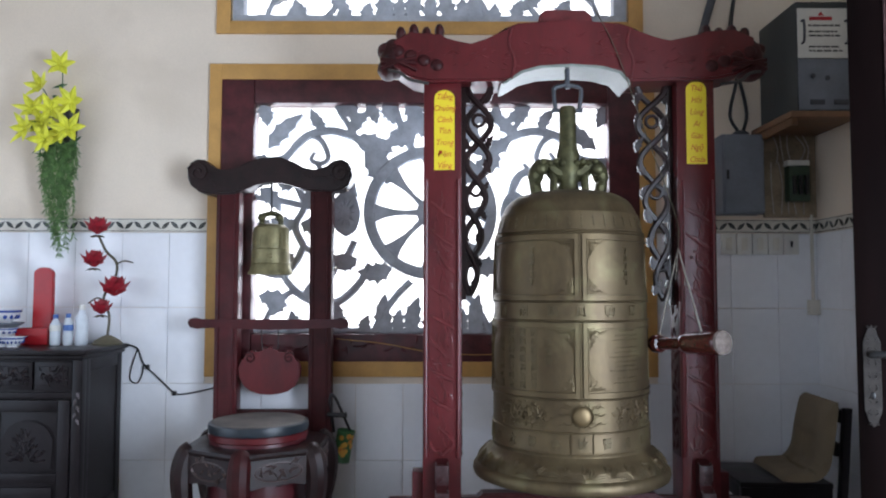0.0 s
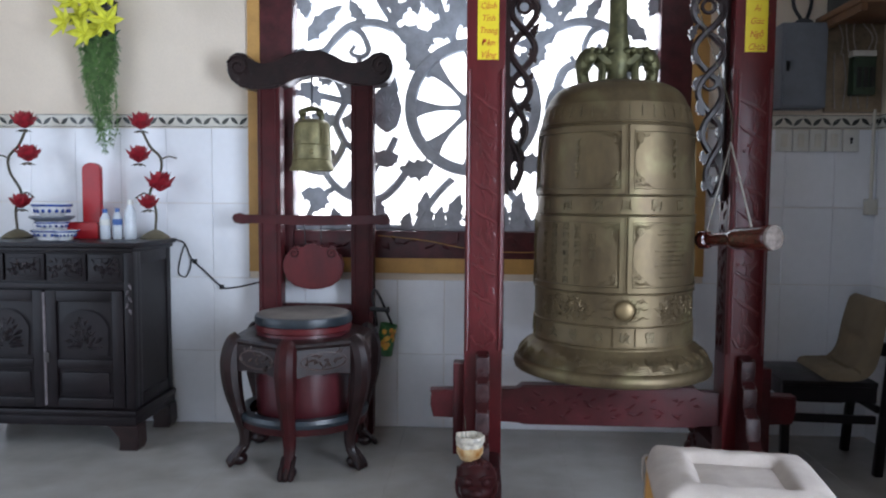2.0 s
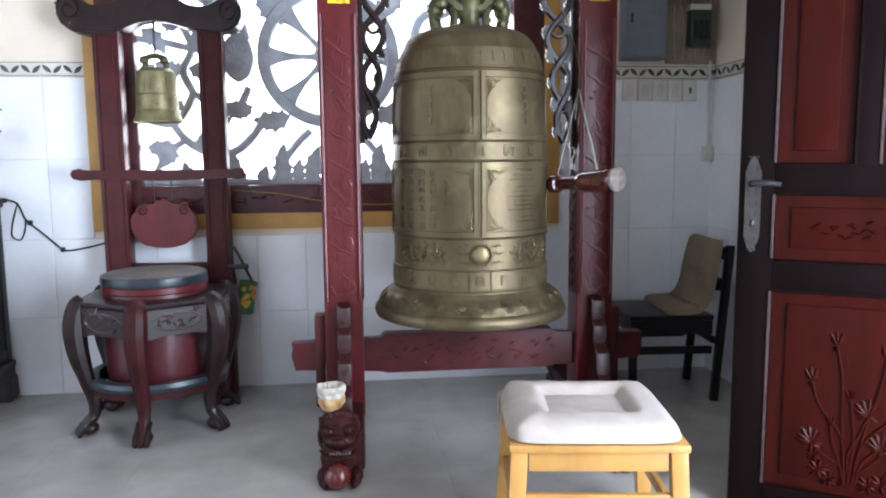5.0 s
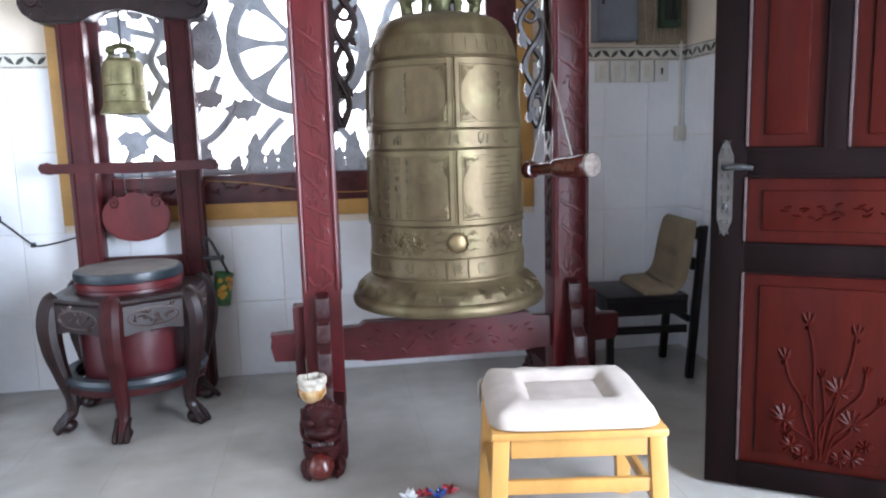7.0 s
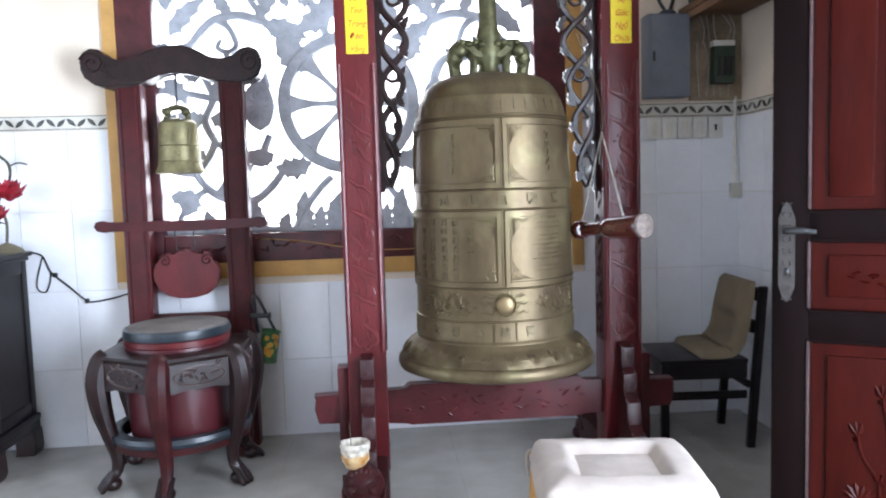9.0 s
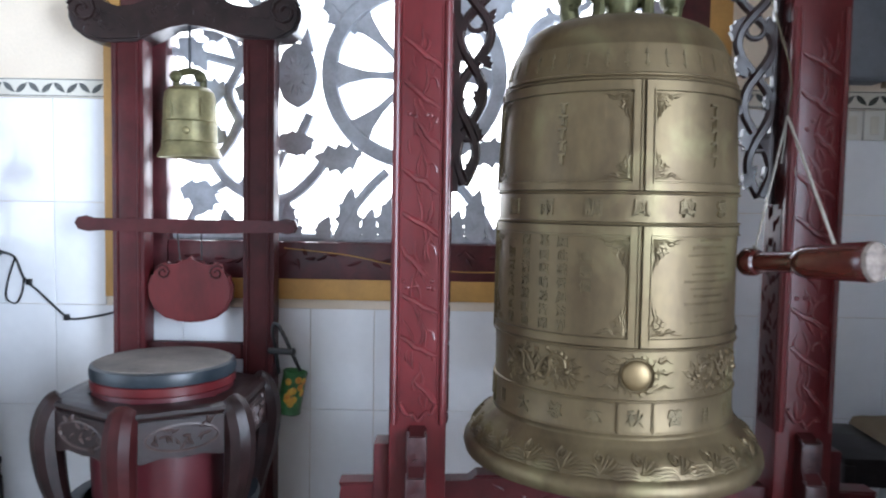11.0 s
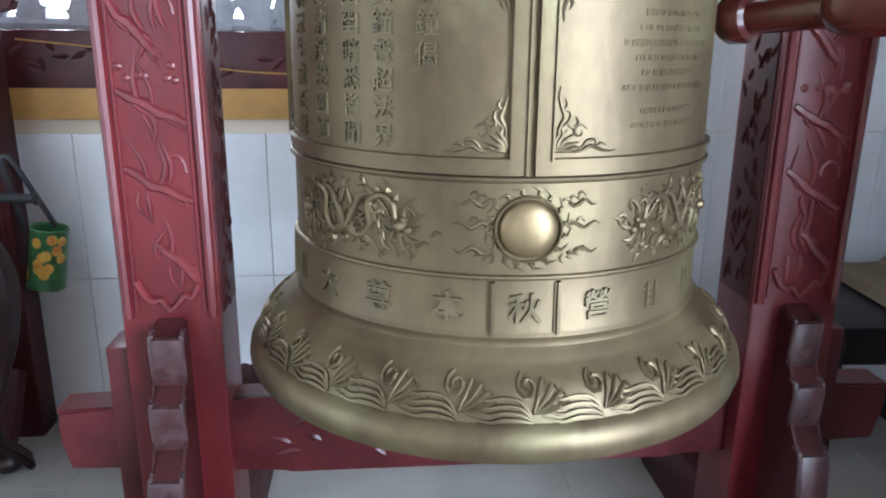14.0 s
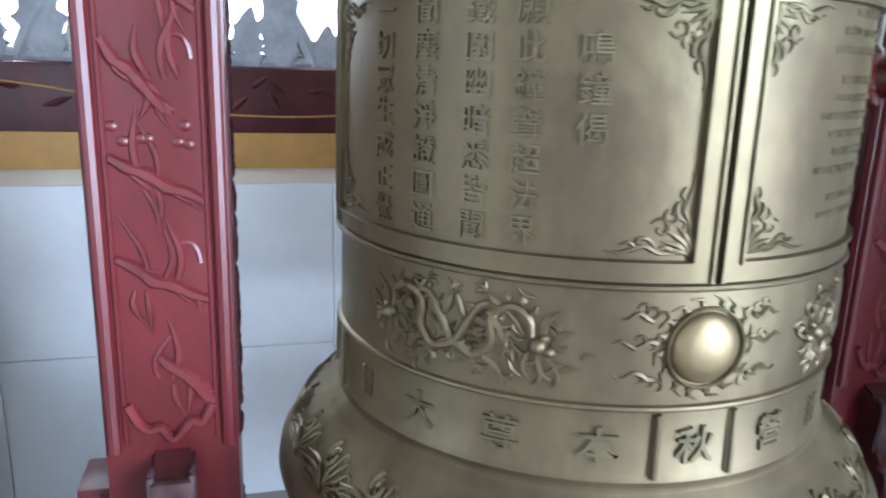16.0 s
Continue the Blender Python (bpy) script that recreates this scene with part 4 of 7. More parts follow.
def beast_relief(bm, phi, z, s, rnd):
    """A coiling scaled beast in relief, its head towards the boss (s = 1: to the right)."""
    def at(a, b):
        return (phi + s * a / BR0, z + b)
    spine = [(-0.105, 0.006), (-0.085, 0.028), (-0.062, 0.030), (-0.045, 0.008), (-0.030, -0.016), (-0.006, -0.024), (0.012, -0.006), (0.010, 0.020), (0.030, 0.032), (0.048, 0.022), (0.052, 0.004)]
    path = smooth_path([on_bell(*at(a, b), 0.001) for a, b in spine], 4)
    m = len(path)
    tube(bm, path, [0.0012 + 0.0044 * math.sin(math.pi * (0.08 + 0.72 * i / (m - 1))) for i in range(m)], 7)
    for i in range(2, m - 3, 2):
        d = (path[i + 1] - path[i - 1]).normalized()
        nrm = Vector((math.sin(phi), -math.cos(phi), 0))
        side = nrm.cross(d)
        ridge_leaf(bm, path[i] + side * 0.005, side * 0.8 - d * 0.5, nrm, 0.013, 0.007, 0.005)
    # head, jaws and horns
    for a, b, r in ((0.058, -0.004, 0.0105), (0.070, -0.009, 0.0070), (0.064, 0.004, 0.0055)):
        blob(bm, on_bell(*at(a, b), 0.001), (r, r, r * 0.85), 9, 7)
    for line in (((0.066, -0.006), (0.082, -0.006), (0.090, -0.001)), ((0.062, -0.013), (0.076, -0.022), (0.086, -0.021)), ((0.054, 0.004), (0.048, 0.020), (0.058, 0.036)), ((0.060, 0.006), (0.066, 0.022), (0.078, 0.032)), ((0.072, -0.004), (0.084, 0.010), (0.094, 0.012)), ((0.050, -0.010), (0.044, -0.026), (0.052, -0.040)), ((0.058, -0.014), (0.062, -0.030), (0.074, -0.040))):
        bell_tube(bm, [at(a, b) for a, b in line], 0.0036)
    # legs with spread claws
    for a, b, u, v in ((-0.066, 0.024, -0.020, -0.034), (-0.034, -0.012, -0.022, -0.022), (0.002, -0.022, 0.022, -0.018), (0.022, 0.030, -0.018, 0.014), (-0.046, 0.010, 0.014, 0.026)):
        bell_tube(bm, [at(a, b), at(a + u * 0.6, b + v * 0.4), at(a + u, b + v)], 0.0048)
        for k in (-0.7, 0, 0.7):
            g = math.atan2(v, u) + k
            bell_tube(bm, [at(a + u, b + v), at(a + u + 0.008 * math.cos(g), b + v + 0.008 * math.sin(g)), at(a + u + 0.013 * math.cos(g + 0.3), b + v + 0.013 * math.sin(g + 0.3))], 0.0022)
    # mane about the head, then loose flames
    for k in range(40):
        a, b = (rnd.gauss(0.040, 0.026), rnd.gauss(0.0, 0.022)) if k < 26 else (rnd.uniform(-0.105, 0.085), rnd.uniform(-0.042, 0.042))
        b = max(-0.046, min(0.046, b))
        g, ln = rnd.uniform(0, 6.28), rnd.uniform(0.014, 0.024)
        bell_tube(bm, [at(a, b), at(a + ln * 0.5 * math.cos(g) - 0.004 * math.sin(g), b + ln * 0.5 * math.sin(g) + 0.004 * math.cos(g)), at(a + ln * math.cos(g), b + ln * math.sin(g))], 0.0026)


def great_bell():
    b = thing("temple_bell", (BX, BY, 0.541), "large bronze temple bell with cast bands, panels and characters", "bell")
    prof = [(0.0, 1.660), (0.16, 1.655), (0.285, 1.55), (0.29, 0.75), (0.345, 0.60), (0.370, 0.545), (0.384, 0.541), (0.397, 0.547), (0.402, 0.563), (0.399, 0.580), (0.390, 0.590), (0.383, 0.594), (0.381, 0.600), (0.372, 0.622), (0.355, 0.640), (0.338, 0.650), (0.334, 0.655), (0.327, 0.662)]
    prof += [(body_radius(0.668), 0.668), (body_radius(0.674), 0.674), (0.3215, 0.677), (0.3225, 0.681), (0.3205, 0.685), (body_radius(0.688), 0.688)]

    def ring(z, h, w):
        r = body_radius(z)
        return [(r, z - w), (r + h * 0.8, z - w * 0.6), (r + h, z), (r + h * 0.8, z + w * 0.6), (r, z + w)]
    for z, h, w in ((0.759, 0.0055, 0.004), (0.882, 0.0075, 0.0045), (1.176, 0.0075, 0.0045), (1.249, 0.0075, 0.0045), (1.514, 0.0065, 0.004), (1.524, 0.005, 0.004)):
        prof += ring(z, h, w)
    prof += [(body_radius(z), z) for z in (1.545, 1.565, 1.585)]
    prof += [(body_radius(1.597) + 0.003, 1.597), (body_radius(1.601) + 0.003, 1.601), (body_radius(1.605), 1.605)]
    prof += [(0.268, 1.63), (0.256, 1.648), (0.240, 1.665), (0.217, 1.679), (0.190, 1.690), (0.150, 1.699), (0.08, 1.703), (0.0, 1.704)]
    bm = B()
    lathe(bm, prof, BX, BY, 128)
    body = part("bell_body", bm, BRONZE, b)
    # panel frames on four sides
    for q in range(4):
        c = PHI0 + q * math.pi / 2
        d = c + math.pi / 2
        for z0, z1 in ((0.886, 1.172), (1.253, 1.510)):
            bm = B()
            bent_bar(bm, c + 0.013, c + 0.080, z0, z1, 0.0042, 2)
            bent_bar(bm, d - 0.080, d - 0.013, z0, z1, 0.0042, 2)
            for za, zb in ((z0, z0 + 0.023), (z1 - 0.026, z1)):
                bent_bar(bm, c + 0.080, d - 0.080, za, zb, 0.0042)
            part("panel_frame", bm, BRONZE, body, "raised flat border round a sunk panel")
            bm = B()
            for p in (c + 0.013, c + 0.074, d - 0.082, d - 0.021):
                bent_bar(bm, p, p + 0.008, z0 + (0.017 if p in (c + 0.074, d - 0.082) else 0), z1 - (0.020 if p in (c + 0.074, d - 0.082) else 0), 0.0078, 1)
            for z in (z0 + 0.017, z1 - 0.026):
                bent_bar(bm, c + 0.074, d - 0.074, z, z + 0.006, 0.0076)
            part("panel_bead", bm, BRONZE, body)
            for cp, sp in ((c + 0.088, 1), (d - 0.088, -1)):
                for cz, sz in ((z0 + 0.026, 1), (z1 - 0.029, -1)):
                    bm = B()
                    corner_scrolls(bm, cp, cz, sp, sz, 1.0 if z0 < 1 else 0.9)
                    part("corner_ornament", bm, BRONZE, body)
        # striking boss with its ring of flames
        kz = 0.821
        if q % 2 == 0:
            ctr = on_bell(c, kz, 0.0)
            nrm = Vector((math.sin(c), -math.cos(c), 0))
            m = Matrix.Translation(ctr) @ nrm.to_track_quat("Z", "Y").to_matrix().to_4x4()
            bm = B()
            pr = [(0.0, 0.0125), (0.020, 0.0110), (0.031, 0.0070), (0.0365, 0.0015), (0.0375, -0.003)]
            lathe(bm, pr, 0, 0, 32)
            bmesh.ops.transform(bm, matrix=m, verts=bm.verts)
            part("boss", bm, POLISHED, body, "rubbed bright striking boss")
            bm = B()
            lathe(bm, [(0.0385, -0.004), (0.0390, 0.003), (0.0405, 0.0045), (0.0422, 0.003), (0.0430, -0.005)], 0, 0, 32)
            bmesh.ops.transform(bm, matrix=m, verts=bm.verts)
            tan = Vector((math.cos(c), math.sin(c), 0))
            rf = random.Random(17 + q)
            for k in range(16):
                a = 2 * math.pi * (k + 0.3 * rf.random()) / 16
                pts = []
                for t in range(6):
                    w = a + 0.05 * t + 0.07 * math.sin(t * 1.6)
                    r = 0.0440 + 0.0020 * t
                    pts.append(on_bell(c + r * math.cos(w) / BR0, kz + r * math.sin(w), 0.001))
                tube(bm, pts, [0.0022, 0.0027, 0.0025, 0.0020, 0.0014, 0.0006], 5)
            for e in (-1, 1):
                for dz, ln in ((0.032, 0.036), (0.004, 0.042), (-0.028, 0.040)):
                    pts = [on_bell(c + e * (0.050 + ln * t / 6) / BR0, kz + dz + 0.004 * math.sin(t * 1.5 + dz * 90), 0.001) for t in range(7)]
                    tube(bm, pts, [0.0028, 0.003, 0.003, 0.0026, 0.0022, 0.0016, 0.0008], 5)
            for e in (-1, 1):
                for dz in (0.036, 0.004, -0.034):
                    for k in range(3):
                        bell_tube(bm, [(c + e * (0.046 + 0.010 * k + 0.005 * math.cos(t * 0.8)) / BR0, kz + dz + 0.004 * (k - 1) + 0.0055 * math.sin(t * 0.8)) for t in range(7)], 0.0018)
            part("flame_ring", bm, BRONZE, body, "flames in relief round the boss")
        for off in (-0.70, 0.68):
            bm = B()
            beast_relief(bm, c + off, kz, 1 if off < 0 else -1, random.Random(q * 5 + (1 if off > 0 else 2)))
            part("relief_figure", bm, BRONZE, body, "scrolling relief in the band")
        # character cell
        for e in (-0.136, 0.124):
            bm = B()
            bent_bar(bm, c + e, c + e + 0.013, 0.683, 0.755, 0.006, 1)
            bent_bar(bm, c + e - 0.010, c + e + 0.003, 0.683, 0.753, 0.0025, 1)
            part("cell_bar", bm, BRONZE, body)
    # upper double edge of the flange: relief of leaves and waves
    bm = B()
    n = 26
    w = 2 * math.pi / n
    for k in range(n):
        a = w * k + PHI0

        def fp(da, t, h=0.0005):
            r, z = 0.385 - 0.040 * t + 0.0085 * math.sin(math.pi * t), 0.594 + 0.054 * t
            return Vector((BX + (r + h) * math.sin(a + da * w), BY - (r + h) * math.cos(a + da * w), z + h * 0.6))

        def blade(line, rad):
            path = smooth_path([fp(x, t) for x, t in line], 4)
            m = len(path)
            tube(bm, path, [max(0.0008, rad * math.sin(math.pi * (0.12 + 0.80 * i / (m - 1)))) for i in range(m)], 5)
        for o in range(4):
            blade(((0.02, 0.02 + 0.05 * o), (-0.14, 0.08 + 0.13 * o), (-0.36, 0.10 + 0.14 * o), (-0.58, 0.03 + 0.15 * o), (-0.84 + 0.05 * o, 0.16 + 0.13 * o)), 0.0034)
        for x, t in ((0.20, 0.86), (0.34, 0.78), (0.45, 0.64), (0.52, 0.46)):
            blade(((0.04, 0.22), (x * 0.55, t * 0.62), (x, t), (x + 0.06, t - 0.12)), 0.0029)
        curl = [fp(-0.02 + 0.15 * math.cos(q * 0.75 + 2) * (1 - q / 14), 0.74 + 0.24 * math.sin(q * 0.75 + 2) * (1 - q / 14)) for q in range(13)]
        tube(bm, curl, 0.0032, 5)
    part("flange_relief", bm, BRONZE, body, "wave and leaf relief round the flange")
    # characters
    def row(text, size, z, phis):
        for ch, p in zip(text, phis):
            bm = B()
            add_letters(bm, ch, size, lambda v, p=p: on_bell(p + v.x / BR0, z + v.y, 0.0008 + v.z), 0.0042, bold=0.0006)
            part("character", bm, BRONZE_CUT, body, smooth=False)
    row("大尊本秋營", 0.042, 0.7165, [PHI0 + d for d in (-0.925, -0.618, -0.310, 0.0, 0.305)])
    row("順雨調風轉常", 0.044, 1.211, [PHI0 + d for d in (-1.10, -0.735, -0.350, -0.004, 0.356, 0.72)])

    def column(text, size, z, p, step):
        for i, ch in enumerate(text):
            bm = B()
            add_letters(bm, ch, size, lambda v, i=i: on_bell(p + v.x / BR0, z - i * step + v.y, 0.0006 + v.z), 0.0024)
            part("character", bm, BRONZE_CUT, body, smooth=False)
    column("鳴鐘偈", 0.031, 1.095, PHI0 - 0.400, 0.0355)
    for k, text in enumerate(("願此鐘聲超法界", "鐵圍幽暗悉皆聞", "聞塵清淨證圓通", "一切眾生成正覺")):
        column(text, 0.031, 1.128, PHI0 - (0.588, 0.748, 0.938, 1.130)[k], 0.0335)
    # characters that cannot be read, as plain strokes
    bm = B()
    for p in (-1.22, 0.600, 0.90):
        for k in range(4):
            bent_bar(bm, PHI0 + p - 0.045, PHI0 + p + 0.045, 0.700 + 0.0095 * k, 0.7035 + 0.0095 * k, 0.0028, 2)
        for e in (-0.03, 0.02):
            bent_bar(bm, PHI0 + p + e, PHI0 + p + e + 0.012, 0.698, 0.736, 0.0028, 1)
    part("large_writing", bm, BRONZE_CUT, body, "worn cast characters", smooth=False)
    # engraved lines of small writing, as plain bars
    rnd = random.Random(21)
    z = 1.135
    while z > 0.935:
        bm = B()
        m, w = PHI0 + 0.62, rnd.uniform(0.10, 0.28)
        p = m - w
        while p < m + w:
            q = p + rnd.uniform(0.007, 0.016)
            bent_bar(bm, p, q, z + rnd.uniform(-0.001, 0.001), z + rnd.uniform(0.008, 0.010), 0.0010, 1)
            p = q + (0.0035 if rnd.random() < 0.8 else 0.014)
        part("inscription_line", bm, BRONZE, body, "engraved line of small writing", smooth=False)
        z -= 0.0175 if rnd.random() > 0.2 else 0.028
    for sp, mirror in ((-0.62, 1), (0.62, -1)):
        bm = B()
        for k in range(5):
            z = 1.455 - 0.030 * k
            bent_bar(bm, PHI0 + sp - 0.035, PHI0 + sp + 0.035, z, z + 0.006, 0.0028, 1)
            bent_bar(bm, PHI0 + sp - 0.015 * mirror, PHI0 + sp + 0.012, z - 0.018, z + 0.004, 0.0028, 1)
            bent_bar(bm, PHI0 + sp + 0.02 * mirror * (k % 2), PHI0 + sp + 0.02 * mirror * (k % 2) + 0.012, z - 0.022, z - 0.004, 0.003, 1)
        part("large_writing", bm, BRONZE_CUT, body, "tall cast writing in the upper panel", smooth=False)
    bm = B()
    for k in range(40):
        p = 2 * math.pi * k / 40
        bent_bar(bm, p - 0.022, p + 0.022, 1.548, 1.553, 0.0025, 1)
        bent_bar(bm, p - 0.006, p + 0.008, 1.540, 1.585, 0.0025, 1)
        bent_bar(bm, p - 0.018, p + 0.018, 1.572, 1.577, 0.0025, 1)
    part("shoulder_writing", bm, BRONZE_CUT, body, "ring of small cast marks", smooth=False)
    # hanging loop: two beasts back to back round a pillar
    bm = B()
    for s in (-1, 1):
        leg = smooth_path(((BX + s * 0.130, BY, 1.69), (BX + s * 0.140, BY, 1.75), (BX + s * 0.125, BY, 1.805), (BX + s * 0.085, BY, 1.815), (BX + s * 0.045, BY, 1.785), (BX, BY, 1.80)), 5)
        tube(bm, leg, [0.026] * 6 + [0.034] * 10 + [0.036] * (len(leg) - 16), 10, (1, 1.2, 1))
        for k in range(5):
            blob(bm, (BX + s * (0.140 - 0.006 * k), BY + 0.02 * math.cos(k * 2), 1.715 + 0.026 * k), (0.020, 0.030, 0.016), 8, 6)
        tube(bm, smooth_path(((BX + s * 0.075, BY - 0.01, 1.80), (BX + s * 0.065, BY - 0.03, 1.75), (BX + s * 0.07, BY - 0.03, 1.69)), 4), 0.017, 8)
        blob(bm, (BX + s * 0.118, BY - 0.03, 1.80), (0.030, 0.030, 0.028), 10, 7)
        for k in range(4):
            blob(bm, (BX + s * (0.03 + 0.026 * k), BY - 0.035, 1.825 + 0.006 * (k % 2)), (0.016, 0.018, 0.014), 8, 6)
    pil = ((0.052, 1.690), (0.046, 1.72), (0.040, 1.74), (0.050, 1.77), (0.056, 1.80), (0.045, 1.83), (0.050, 1.86), (0.042, 1.89), (0.036, 1.92), (0.036, 2.05), (0.030, 2.07), (0.0, 2.075))
    lathe(bm, pil, BX, BY, 18)
    part("hanging_loop", bm, GREENBRONZE, b, "greenish bronze crown of two beasts")
    bm = B()
    shackle = smooth_path(((BX - 0.05, BY, 2.06), (BX - 0.058, BY, 2.13), (BX - 0.05, BY, 2.155), (BX, BY, 2.165), (BX + 0.05, BY, 2.155), (BX + 0.058, BY, 2.13), (BX + 0.05, BY, 2.06)), 4)
    tube(bm, shackle, 0.009, 8)
    tube(bm, ((BX - 0.065, BY, 2.055), (BX + 0.065, BY, 2.055)), 0.009, 8)
    tube(bm, ((BX, BY, 2.15), (BX, BY, 2.26)), 0.011, 8)
    part("shackle", bm, DARKMETAL, b, "dark iron shackle and bolt")


great_bell()


def striker():
    s = thing("bell_striker", (0.95, 2.80, 1.08), "red lacquered wooden striking log hung on ropes", "bell striker")
    a, e = Vector((0.872, 2.965, 1.075)), Vector((1.036, 2.640, 1.103))
    d = e - a
    bm = B()
    pts = [a + d * t for t in (0.0, 0.03, 0.09, 0.12, 0.13, 0.45, 0.47, 0.52, 0.56, 0.90, 0.97, 0.985)]
    tube(bm, pts, [0.030, 0.037, 0.037, 0.034, 0.025, 0.027, 0.035, 0.041, 0.042, 0.046, 0.047, 0.044], 20)
    log = part("log", bm, material("glossy_red_log", (0.075, 0.011, 0.009), 0.2, vary=0.25, scale=12, bump=0.05, coat=0.4), s)
    bm = B()
    u = d.normalized()
    p = [e - u * 0.006, e + u * 0.004, e + u * 0.010]
    tube(bm, p, [0.0465, 0.044, 0.030], 20)
    part("end_cap", bm, material("frayed_pale_wood", (0.17, 0.135, 0.115), 0.8, vary=0.3, scale=60, bump=0.6), log, "pale frayed end")
    bm = B()
    top = Vector((1.005, 3.04, 1.47))
    for t in (0.10, 0.72):
        q = a + d * t + Vector((0, 0, 0.036))
        line = [top, q]
        tube(bm, line, 0.0042 if t > 0.5 else 0.003, 6)
        loop = [q + Vector((0.006 * math.cos(k), 0.006 * math.sin(k * 1.0), -0.012 + 0.018 * math.sin(k * 0.5))) for k in range(9)]
        tube(bm, loop, 0.003, 6)
    for o, dz in ((0.010, -0.10), (-0.018, -0.13), (0.022, -0.16)):
        tube(bm, smooth_path((top, top + Vector((o * 0.5, -0.01, dz * 0.5)), top + Vector((o, -0.015, dz))), 3), 0.0016, 5)
    part("rope", bm, ROPE, s, "twisted grey rope")
    bm = B()
    tube(bm, smooth_path((top, Vector((0.985, 3.00, 1.6)), Vector((0.86, 2.99, 1.95)), Vector((0.74, 2.985, 2.30)), Vector((0.645, 3.0, 2.50))), 5), 0.0022, 5)
    part("long_cord", bm, STEMBROWN, s, "thin dark cord")


striker()


def vase():
    """Taped jar mouth that stands on the carved head of the frame's foot."""
    x, y = PXL - 0.046, 2.645
    t = thing("taped_jar", (x, y, 0.268), "small jar with gold and white wrapping on the carved foot", "jar")
    bm = B()
    lathe(bm, [(0.0, 0.268), (0.030, 0.268), (0.036, 0.276), (0.042, 0.286), (0.049, 0.296), (0.050, 0.316), (0.047, 0.322)], x, y, 20)
    for v in bm.verts:
        v.co += Vector((random.uniform(-0.0025, 0.0025), random.uniform(-0.0025, 0.0025), random.uniform(-0.002, 0.002)))
    jar = part("jar_body", bm, GOLDTAPE, t)
    bm = B()
    lathe(bm, [(0.046, 0.320), (0.050, 0.324), (0.048, 0.334), (0.053, 0.340), (0.055, 0.352), (0.052, 0.361), (0.045, 0.362), (0.041, 0.350), (0.038, 0.318), (0.0, 0.315)], x, y, 20)
    for v in bm.verts:
        v.co += Vector((random.uniform(-0.003, 0.003), random.uniform(-0.003, 0.003), random.uniform(-0.003, 0.003)))
    part("tape_rim", bm, WHITETAPE, jar, "crumpled white tape round the mouth")
    bm = B()
    tube(bm, ((x - 0.012, y + 0.01, 0.32), (x - 0.020, y + 0.015, 0.43)), 0.0015, 5)
    part("incense_stick", bm, STEMBROWN, t)


vase()

# ---- drum and its stand ----
DX, DY = -0.840, 3.405


